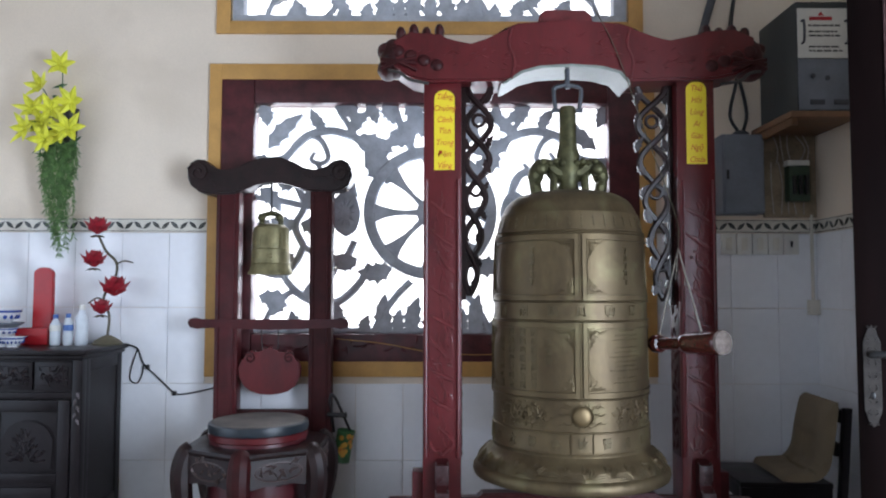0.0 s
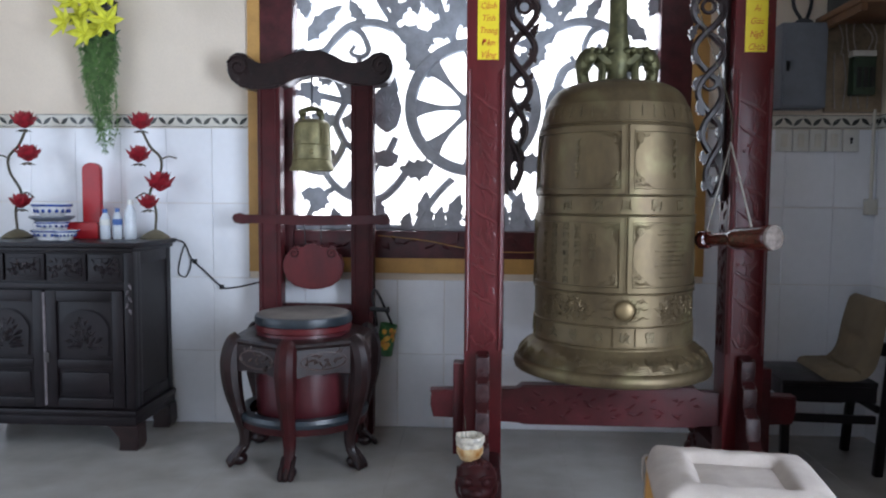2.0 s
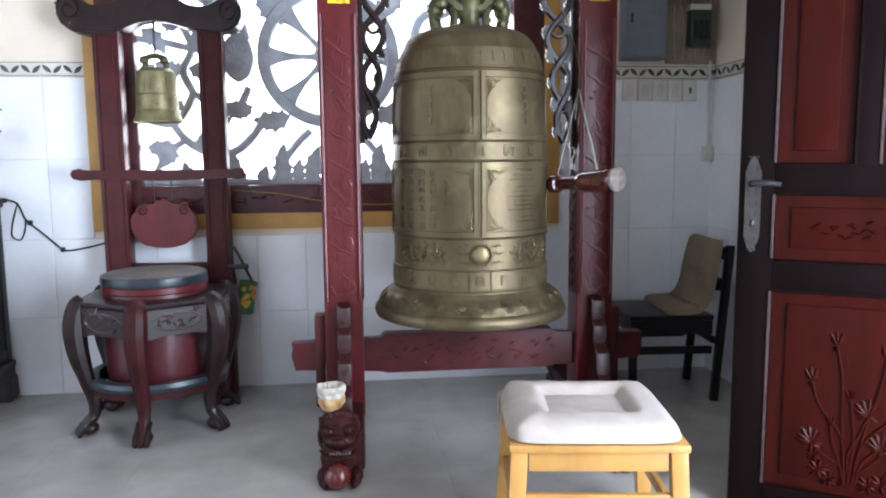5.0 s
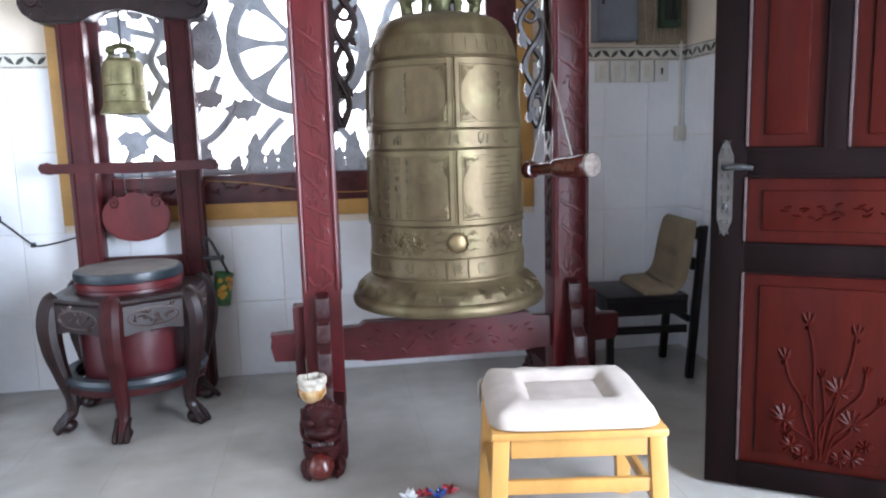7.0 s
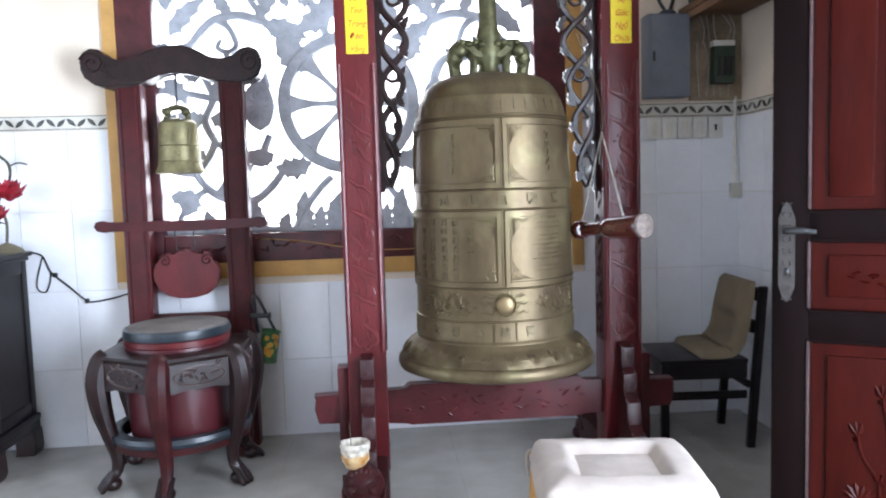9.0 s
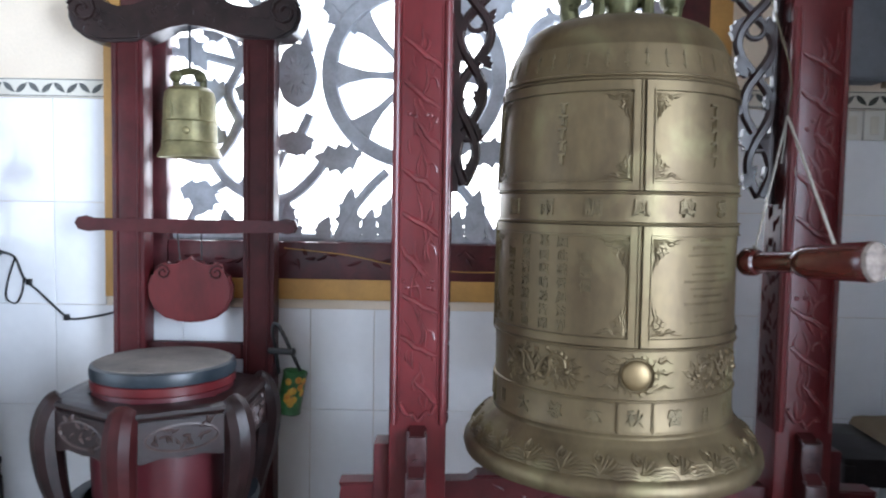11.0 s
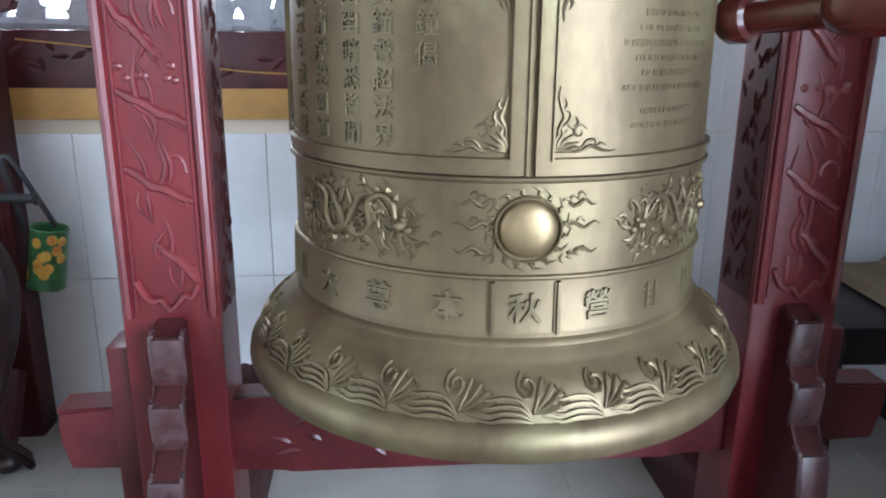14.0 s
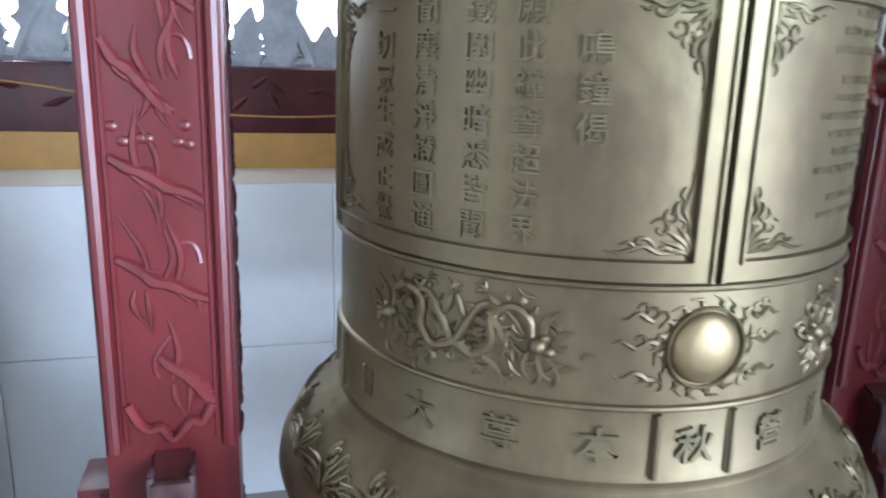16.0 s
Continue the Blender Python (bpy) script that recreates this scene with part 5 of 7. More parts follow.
def drum_stand():
    s = thing("drum_stand", (DX, DY, 0), "dark carved wooden six-legged drum stand with claw feet", "drum stand")
    s.scale.z = 1.04
    for k in range(6):
        a = -math.pi / 2 + k * math.pi / 3
        d = Vector((math.cos(a), math.sin(a), 0))
        c = Vector((DX, DY, 0))
        ctrl = [(0.298, 0.615), (0.325, 0.585), (0.343, 0.50), (0.334, 0.38), (0.308, 0.26), (0.282, 0.16), (0.288, 0.09), (0.322, 0.045), (0.340, 0.030)]
        pts = smooth_path([c + d * r + Vector((0, 0, z * 0.925)) for r, z in ctrl], 4)
        n = len(pts)
        rad = [0.038 + 0.012 * math.sin(math.pi * min(1, i / (n * 0.45))) - 0.016 * max(0, (i / n - 0.4)) / 0.4 * (1 if i / n < 0.8 else 0.9) for i in range(n)]
        bm = B()
        tube(bm, pts, rad, 10)
        # front leg in a redder tone that stands for its glossy highlight
        leg = part("leg", bm, STANDWOOD if k not in (0,) else DARKRED, s, "curved leg with a claw foot")
        bm = B()
        side = Vector((-d.y, d.x, 0))
        for q in (-1, 0, 1):
            o = c + d * 0.322 + side * q * 0.024
            tube(bm, smooth_path((o + Vector((0, 0, 0.085)) - d * 0.035, o + Vector((0, 0, 0.062)) - d * 0.005, o + d * 0.028 + Vector((0, 0, 0.022)), o + d * 0.036 + Vector((0, 0, 0.004))), 4), [0.010] * 6 + [0.013] * 4 + [0.011, 0.009, 0.005], 7)
        blob(bm, c + d * 0.310 + Vector((0, 0, 0.030)), (0.040, 0.040, 0.030), 10, 7)
        part("claw_foot", bm, STANDWOOD, leg)
        # apron panel between legs
        a2 = a + math.pi / 6
        m = Matrix.Translation((DX, DY, 0)) @ Matrix.Rotation(a2 + math.pi / 2, 4, "Z")
        bm = B()
        pts = [(-0.165, 0.550), (0.165, 0.550), (0.165, 0.440), (0.11, 0.430), (0.06, 0.445), (0.0, 0.435), (-0.06, 0.445), (-0.11, 0.430), (-0.165, 0.440)]
        prism(bm, pts, -0.303, -0.280, 0.003)
        bmesh.ops.transform(bm, matrix=m, verts=bm.verts)
        ap = part("apron", bm, STANDWOOD, s)
        bm = B()
        rnd = random.Random(k)
        for q in range(20):
            ridge_leaf(bm, (rnd.uniform(-0.09, 0.09), -0.3025, 0.495 + rnd.uniform(-0.03, 0.03)), (rnd.uniform(-1, 1), 0, rnd.uniform(-1, 1)), (0, -1, 0), 0.034, 0.015, 0.008)
        ring = [(0.105 * math.cos(q * math.pi / 10), -0.303, 0.495 + 0.038 * math.sin(q * math.pi / 10)) for q in range(21)]
        tube(bm, ring, 0.004, 5)
        bmesh.ops.transform(bm, matrix=m, verts=bm.verts)
        part("carving", bm, material("grey_brown_carving", (0.085, 0.055, 0.05), 0.45, vary=0.3, scale=40) if k == 0 else bpy.data.materials["grey_brown_carving"], ap, "carved scrolls, rubbed grey")
    bm = B()
    lathe(bm, [(0.235, 0.545), (0.330, 0.545), (0.345, 0.552), (0.349, 0.562), (0.343, 0.572), (0.325, 0.577), (0.235, 0.577)], DX, DY, 6, -math.pi / 2)
    bmesh.ops.bevel(bm, geom=[e for e in bm.edges if abs(e.verts[0].co.z - e.verts[1].co.z) > 0.001], offset=0.02, segments=2, affect="EDGES")
    part("rim", bm, STANDWOOD, s, "flat hexagonal rim")
    bm = B()
    lathe(bm, [(0.255, 0.205), (0.300, 0.205), (0.306, 0.222), (0.300, 0.240), (0.255, 0.240)], DX, DY, 40)
    part("stretcher_ring", bm, DRUMBAND, s, "dark ring between the legs")
    bm = B()
    lathe(bm, [(0.262, 0.175), (0.296, 0.175), (0.298, 0.203), (0.262, 0.203)], DX, DY, 40)
    part("lower_ring", bm, DARKRED, s, "red ring under the dark one")


drum_stand()


def drum():
    d = thing("drum", (DX, DY, 0.162), "red barrel drum with grey skin and dark band", "drum")
    d.scale.z = 1.045
    bm = B()
    lathe(bm, [(0, 0.165), (0.2053, 0.165), (0.2216, 0.255), (0.2273, 0.375), (0.2235, 0.505), (0.2177, 0.627), (0, 0.627)], DX, DY, 48)
    part("shell", bm, material("maroon_drum_shell", (0.075, 0.010, 0.014), 0.38, vary=0.2, scale=8, coat=0.08), d)
    bm = B()
    lathe(bm, [(0.2158, 0.627), (0.2254, 0.627), (0.2292, 0.645), (0.2254, 0.663), (0.2158, 0.667)], DX, DY, 48)
    part("band", bm, DRUMBAND, d, "dark blue-black edge band")
    bm = B()
    lathe(bm, [(0.2206, 0.595), (0.2263, 0.6), (0.2263, 0.623), (0.2206, 0.626)], DX, DY, 48)
    part("red_band", bm, REDWOOD, d, "red painted band")
    bm = B()
    lathe(bm, [(0.2177, 0.663), (0.212, 0.669), (0.1146, 0.672), (0, 0.673)], DX, DY, 48)
    part("skin", bm, DRUMSKIN, d, "dusty grey drum skin")


drum()

SY = 3.77


def small_bell_frame():
    f = thing("small_bell_stand", (-0.86, SY, 0), "dark red wooden frame with scrolled top beam", "bell stand")
    # the right post takes the darker of two reds
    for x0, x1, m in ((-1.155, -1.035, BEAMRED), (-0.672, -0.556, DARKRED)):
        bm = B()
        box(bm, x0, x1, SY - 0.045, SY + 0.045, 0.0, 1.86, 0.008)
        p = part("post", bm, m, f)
        bm = B()
        for e in (x0 + 0.02, x1 - 0.02):
            tube(bm, ((e, SY - 0.045, 0.5), (e, SY - 0.045, 1.78)), 0.006, 6)
        part("moulding", bm, m, p)
        bm = B()
        xm = (x0 + x1) / 2
        for sy in (-1,):
            tube(bm, smooth_path(((xm, SY + sy * 0.05, 0.20), (xm, SY + sy * 0.10, 0.12), (xm, SY + sy * 0.17, 0.05), (xm, SY + sy * 0.22, 0.035)), 4), [0.04] * 5 + [0.045] * 4 + [0.04, 0.035, 0.03, 0.025], 10)
        part("foot", bm, DARKRED, f)
    bm = B()
    top = [(-1.300, 1.90), (-1.290, 1.945), (-1.255, 1.965), (-1.215, 1.962), (-1.185, 1.935), (-1.155, 1.905), (-1.115, 1.895), (-1.06, 1.915), (-0.99, 1.955), (-0.92, 1.975), (-0.83, 1.978), (-0.76, 1.955), (-0.70, 1.92), (-0.65, 1.90), (-0.61, 1.905), (-0.58, 1.935), (-0.555, 1.96), (-0.51, 1.968), (-0.475, 1.95), (-0.458, 1.905)]
    low = [(-0.458, 1.87), (-0.475, 1.83), (-0.51, 1.808), (-0.56, 1.80), (-0.66, 1.80), (-0.72, 1.815), (-0.80, 1.85), (-0.87, 1.858), (-0.94, 1.845), (-1.00, 1.81), (-1.06, 1.785), (-1.18, 1.78), (-1.24, 1.795), (-1.285, 1.83), (-1.302, 1.87)]
    prism(bm, top + low, SY - 0.065, SY + 0.065, 0.012)
    tb = part("top_beam", bm, STANDWOOD, f, "dark scrolled beam")
    bm = B()
    rnd = random.Random(6)
    for k in range(70):
        x = rnd.uniform(-1.26, -0.5)
        zc = 1.87 + 0.045 * math.exp(-((x + 0.86) / 0.12) ** 2) - 0.025 * math.exp(-((x + 1.1) / 0.06) ** 2)
        ridge_leaf(bm, (x, SY - 0.064, zc + rnd.uniform(-0.035, 0.03)), (rnd.uniform(-1, 1), 0, rnd.uniform(-0.8, 0.8)), (0, -1, 0), 0.04, 0.016, 0.0025)
    for xe, s in ((-1.245, 1), (-0.515, -1)):
        sp = [(xe + s * (0.012 + 0.0035 * q) * math.cos(q * 0.7), SY - 0.066, 1.895 + (0.012 + 0.0035 * q) * math.sin(q * 0.7)) for q in range(14)]
        tube(bm, sp, 0.006, 6)
    part("carving", bm, STANDWOOD, tb)
    bm = B()
    pts = [(-1.285, 1.125), (-1.275, 1.145), (-1.245, 1.152), (-1.20, 1.138), (-0.54, 1.138), (-0.505, 1.152), (-0.475, 1.145), (-0.465, 1.122), (-0.475, 1.100), (-0.505, 1.094), (-0.56, 1.105), (-0.86, 1.090), (-1.18, 1.105), (-1.235, 1.094), (-1.272, 1.102)]
    prism(bm, pts, SY - 0.068, SY - 0.046, 0.006)
    part("cross_rail", bm, BEAMRED, f, "red scalloped cross rail")
    bm = B()
    box(bm, -1.04, -0.67, SY - 0.02, SY + 0.02, 0.62, 0.68, 0.005)
    part("low_rail", bm, DARKRED, f)
    return f


small_bell_frame()


def small_bell():
    cx, cy = -0.88, SY
    b = thing("hand_bell", (cx, cy, 1.372), "small yellow brass bell hung from the frame", "bell")
    bm = B()
    lathe(bm, [(0.0, 1.60), (0.085, 1.60), (0.095, 1.385), (0.108, 1.372), (0.116, 1.372), (0.115, 1.382), (0.105, 1.400), (0.100, 1.425), (0.103, 1.428), (0.099, 1.432), (0.097, 1.50), (0.100, 1.503), (0.096, 1.507), (0.094, 1.585), (0.088, 1.612), (0.070, 1.628), (0.03, 1.636), (0.0, 1.637)], cx, cy, 40)
    part("bell_body", bm, BRASS, b)
    bm = B()
    blob(bm, (cx + 0.02, cy - 0.099, 1.465), (0.014, 0.008, 0.014))
    for e in (-0.035, 0.075):
        tube(bm, ((cx + e, cy - 0.09, 1.515), (cx + e, cy - 0.085, 1.58)), 0.004, 6)
    part("relief", bm, BRASS, b)
    bm = B()
    tube(bm, smooth_path(((cx - 0.05, cy, 1.63), (cx - 0.045, cy, 1.675), (cx, cy, 1.69), (cx + 0.045, cy, 1.675), (cx + 0.05, cy, 1.63)), 5), 0.014, 8)
    blob(bm, (cx - 0.045, cy - 0.02, 1.668), (0.022, 0.02, 0.022))
    blob(bm, (cx + 0.045, cy - 0.02, 1.668), (0.022, 0.02, 0.022))
    part("hanging_loop", bm, GREENBRONZE, b)
    bm = B()
    tube(bm, ((cx, cy, 1.69), (cx, cy, 1.86)), 0.006, 6)
    part("hook", bm, DARKMETAL, b)


small_bell()


def gong_board():
    """Cloud-shaped wooden sounding board."""
    cx = -0.872
    g = thing("sounding_board", (cx, SY - 0.02, 0.76), "red cloud-shaped wooden sounding board hung in the frame", "sounding board")
    half = [(0.0, 1.005), (0.020, 0.985), (0.045, 0.990), (0.060, 0.965), (0.085, 0.985), (0.115, 0.975), (0.122, 0.945), (0.145, 0.935), (0.160, 0.895), (0.156, 0.850), (0.135, 0.805), (0.095, 0.775), (0.045, 0.762)]
    pts = [(cx + x, z) for x, z in half] + [(cx, 0.758)] + [(cx - x, z) for x, z in reversed(half[1:])]
    bm = B()
    prism(bm, pts, SY - 0.035, SY - 0.005, 0.007)
    part("board", bm, REDWOOD, g)
    bm = B()
    for s in (-1, 1):
        sp = [(cx + s * (0.10 - (0.006 + 0.0022 * q) * math.cos(q * 0.8)), SY - 0.036, 0.945 + (0.006 + 0.0022 * q) * math.sin(q * 0.8)) for q in range(12)]
        tube(bm, sp, 0.004, 6)
    part("carving", bm, DARKRED, g)
    for s in (-1, 1):
        bm = B()
        tube(bm, ((cx + s * 0.04, SY - 0.02, 0.985), (cx + s * 0.045, SY - 0.035, 1.10)), 0.003, 5)
        part("cord", bm, BLACK, g)


gong_board()


def hanging_can():
    cx, cy = -0.505, 3.745
    c = thing("hanging_can", (cx, cy, 0.415), "green and yellow printed can with a black wire handle", "can")
    rot = Matrix.Translation((cx, cy, 0.42)) @ Matrix.Rotation(radians(10), 4, "Y") @ Matrix.Translation((-cx, -cy, -0.42))
    bm = B()
    lathe(bm, [(0.0, 0.422), (0.044, 0.422), (0.047, 0.426), (0.045, 0.430), (0.045, 0.575), (0.047, 0.579), (0.044, 0.583), (0.040, 0.578), (0.038, 0.45), (0.0, 0.445)], cx, cy, 24)
    bmesh.ops.transform(bm, matrix=rot, verts=bm.verts)
    body = part("can_body", bm, CANGREEN, c)
    bm = B()
    rnd = random.Random(2)
    for k in range(14):
        a = -math.pi / 2 + rnd.uniform(-1.2, 1.2)
        blob(bm, (cx + 0.0445 * math.cos(a), cy + 0.0445 * math.sin(a), rnd.uniform(0.45, 0.56)), (0.013, 0.002, 0.014), 8, 6, Matrix.Rotation(a + math.pi / 2, 4, "Z"))
    bmesh.ops.transform(bm, matrix=rot, verts=bm.verts)
    part("print", bm, CANYELLOW, body, "yellow and red fruit print")
    bm = B()
    tube(bm, smooth_path(((cx - 0.035, cy, 0.57), (cx - 0.045, cy - 0.01, 0.66), (cx - 0.055, cy - 0.02, 0.74), (cx - 0.03, cy - 0.02, 0.75), (cx + 0.045, cy, 0.58)), 5), 0.007, 7)
    part("handle", bm, BLACK, c)
    bm = B()
    tube(bm, ((cx - 0.06, cy - 0.06, 0.668), (cx + 0.032, cy - 0.06, 0.664)), 0.012, 10)
    blob(bm, (cx + 0.032, cy - 0.06, 0.664), (0.008, 0.016, 0.017))
    part("peg", bm, BLACK, c, "black wooden peg")


hanging_can()


# ---- stool with cushion ----
def pad(bm, m, w, d, t, inner=0.48):
    """A quilted square cushion: puffed border round a flat sunk middle, rounded corners."""
    nx, ny = 44, 44
    top, bot = [], []
    for j in range(ny + 1):
        for i in range(nx + 1):
            u, v = 2 * i / nx - 1, 2 * j / ny - 1
            x, y = u * w / 2, v * d / 2
            k = 0.10 * (abs(u) ** 6) * (abs(v) ** 6)
            x, y = x * (1 - k), y * (1 - k)
            e = max(abs(u), abs(v))
            edge = math.sqrt(max(0, 1 - e ** 5))
            g = (max(abs(u), abs(v) * 1.04) - inner) / 0.13
            if g < 0:
                puff = 0.44 + 0.10 * min(1, -g * 0.9)
            else:
                puff = 0.44 + 0.54 * math.sin(min(1, g) * math.pi / 2) ** 0.7
            wr = 0.07 * noise.noise(Vector((x * 22, y * 22, w)))
            h = t * edge * (puff + wr)
            top.append(bm.verts.new(m @ Vector((x, y, h))))
            bot.append(bm.verts.new(m @ Vector((x, y, -0.004 * edge))))
    for L, flip in ((top, False), (bot, True)):
        for j in range(ny):
            for i in range(nx):
                q = [L[j * (nx + 1) + i], L[j * (nx + 1) + i + 1], L[(j + 1) * (nx + 1) + i + 1], L[(j + 1) * (nx + 1) + i]]
                bm.faces.new(q[::-1] if flip else q)
    bmesh.ops.remove_doubles(bm, verts=bm.verts, dist=0.0006)


ST = (0.742, 2.062)
ST_TURN = radians(-8)


def stool():
    s = thing("wooden_stool", (ST[0], ST[1], 0), "yellow varnished wooden stool with straight legs", "stool")
    m = Matrix.Translation((ST[0], ST[1], 0)) @ Matrix.Rotation(ST_TURN, 4, "Z") @ Matrix.Diagonal((0.98, 0.98, 0.957, 1))
    hw, hd = 0.245, 0.235

    def add(name, *bx, bevel=0.005, skew=None):
        bm = B()
        box(bm, *bx, bevel=bevel)
        if skew:
            for v in bm.verts:
                v.co.x += skew[0] * (0.41 - v.co.z)
                v.co.y += skew[1] * (0.41 - v.co.z)
        bmesh.ops.transform(bm, matrix=m, verts=bm.verts)
        return part(name, bm, STOOLWOOD, s)
    add("seat", -hw - 0.005, hw + 0.005, -hd - 0.005, hd + 0.005, 0.405, 0.428)
    for sx in (-1, 1):
        for sy in (-1, 1):
            x, y = sx * (hw - 0.024), sy * (hd - 0.022)
            add("leg", x - 0.024, x + 0.024, y - 0.020, y + 0.020, 0.0, 0.404, skew=(sx * 0.05, sy * 0.03))
    for sy in (-1, 1):
        y = sy * (hd - 0.020)
        add("apron", -hw + 0.05, hw - 0.05, y - 0.011, y + 0.011, 0.345, 0.404)
        yy = y + sy * 0.005
        add("stretcher", -hw + 0.035, hw - 0.035, yy - 0.010, yy + 0.010, 0.235, 0.278)
    for sx in (-1, 1):
        x = sx * (hw - 0.022)
        add("apron", x - 0.011, x + 0.011, -hd + 0.045, hd - 0.045, 0.345, 0.404)
        xx = x + sx * 0.008
        add("stretcher", xx - 0.010, xx + 0.010, -hd + 0.035, hd - 0.035, 0.175, 0.215)
    c = thing("seat_cushion", (ST[0], ST[1], 0.412), "cream quilted cotton cushion on the wooden stool", "cushion")
    bm = B()
    pad(bm, Matrix.Translation((ST[0] - 0.003, ST[1] + 0.003, 0.4145)) @ Matrix.Rotation(ST_TURN, 4, "Z"), 0.488, 0.47, 0.058)
    part("pad", bm, CUSHION, c)
    bm = B()
    for k in (0, 1):
        p = m @ Vector((-hw - 0.006, hd - 0.02 - 0.01 * k, 0.437))
        tube(bm, smooth_path((p + Vector((0.03, 0, 0.004)), p, p + Vector((-0.008, 0.004, -0.02 - 0.02 * k)), p + Vector((-0.006, 0.0, -0.05 - 0.03 * k))), 4), 0.0025, 5)
    part("tie", bm, CUSHION, c, "thin cloth tie")


stool()


def bent_pad(bm, m, line, w0, w1, t):
    """A quilted pad that follows a bent line (depth, height) and narrows from w0 to w1."""
    path = smooth_path([(a, 0, z) for a, z in line], 8)
    n, k = len(path) - 1, 26
    top, bot = [], []
    for j, p in enumerate(path):
        d = (path[min(j + 1, n)] - path[max(j - 1, 0)]).normalized()
        up = Vector((-d.z, 0, d.x))
        v = 2 * j / n - 1
        w = w0 + (w1 - w0) * j / n
        for i in range(k + 1):
            u = 2 * i / k - 1
            e = max(abs(u), abs(v))
            edge = math.sqrt(max(0, 1 - e ** 6))
            round_off = 1 - 0.10 * abs(v) ** 8 * abs(u) ** 4
            g = (max(abs(u), abs(v) * 1.05) - 0.50) / 0.13
            puff = 0.50 if g < 0 else 0.50 + 0.50 * math.sin(min(1, g) * math.pi / 2)
            puff -= 0.35 * math.exp(-((v + 0.32) / 0.035) ** 2)
            h = t * edge * (puff + 0.08 * noise.noise(Vector((u * 4, v * 5, 2.0))))
            q = p + Vector((0, u * w / 2 * round_off, 0))
            top.append(bm.verts.new(m @ (q + up * h)))
            bot.append(bm.verts.new(m @ (q - up * 0.004 * edge)))
    for L, flip in ((top, False), (bot, True)):
        for j in range(n):
            for i in range(k):
                q = [L[j * (k + 1) + i], L[j * (k + 1) + i + 1], L[(j + 1) * (k + 1) + i + 1], L[(j + 1) * (k + 1) + i]]
                bm.faces.new(q[::-1] if flip else q)
    bmesh.ops.remove_doubles(bm, verts=bm.verts, dist=0.0006)


def chair():
    # own axes: x towards the back, y across
    m = Matrix.Translation((1.575, 3.50, 0)) @ Matrix.Rotation(radians(-4), 4, "Z") @ Matrix.Diagonal((1, 1, 0.965, 1))
    c = thing("dining_chair", (1.575, 3.50, 0), "dark wooden chair beside the tiled wall", "chair")

    def add(name, *bx, bevel=0.005, lean=0.0):
        bm = B()
        box(bm, *bx, bevel=bevel)
        if lean:
            for v in bm.verts:
                if v.co.z > 0.43:
                    v.co.x += lean * (v.co.z - 0.43)
        bmesh.ops.transform(bm, matrix=m, verts=bm.verts)
        return part(name, bm, DARKWOOD, c)
    add("seat", -0.205, 0.205, -0.205, 0.205, 0.420, 0.447, bevel=0.010)
    for y in (-0.178, 0.178):
        add("leg", -0.198, -0.162, y - 0.018, y + 0.018, 0.0, 0.419)
        add("leg", 0.206, 0.242, y - 0.018, y + 0.018, 0.0, 0.79, lean=0.16)
        add("stretcher", -0.162, 0.206, y - 0.010, y + 0.010, 0.245, 0.285)
        add("apron", -0.162, 0.206, y - 0.010, y + 0.010, 0.345, 0.419)
    add("apron", -0.190, -0.170, -0.160, 0.160, 0.345, 0.419)
    add("stretcher", 0.214, 0.234, -0.160, 0.160, 0.29, 0.325)
    for z in (0.56, 0.715):
        add("back_rail", 0.212, 0.236, -0.160, 0.160, z, z + 0.060, lean=0.16)
    k = thing("seat_cushion", (1.65, 3.49, 0.433), "beige quilted cushion bent between chair seat and back", "cushion")
    bm = B()
    bent_pad(bm, m, ((-0.015, 0.452), (0.07, 0.452), (0.135, 0.462), (0.180, 0.505), (0.203, 0.58), (0.222, 0.69), (0.244, 0.815)), 0.44, 0.40, 0.042)
    part("pad", bm, OLDCUSHION, k)


chair()

# ---- carved door ----
DP = Vector((1.302, 2.2455, 0.0))
DA = radians(-33)


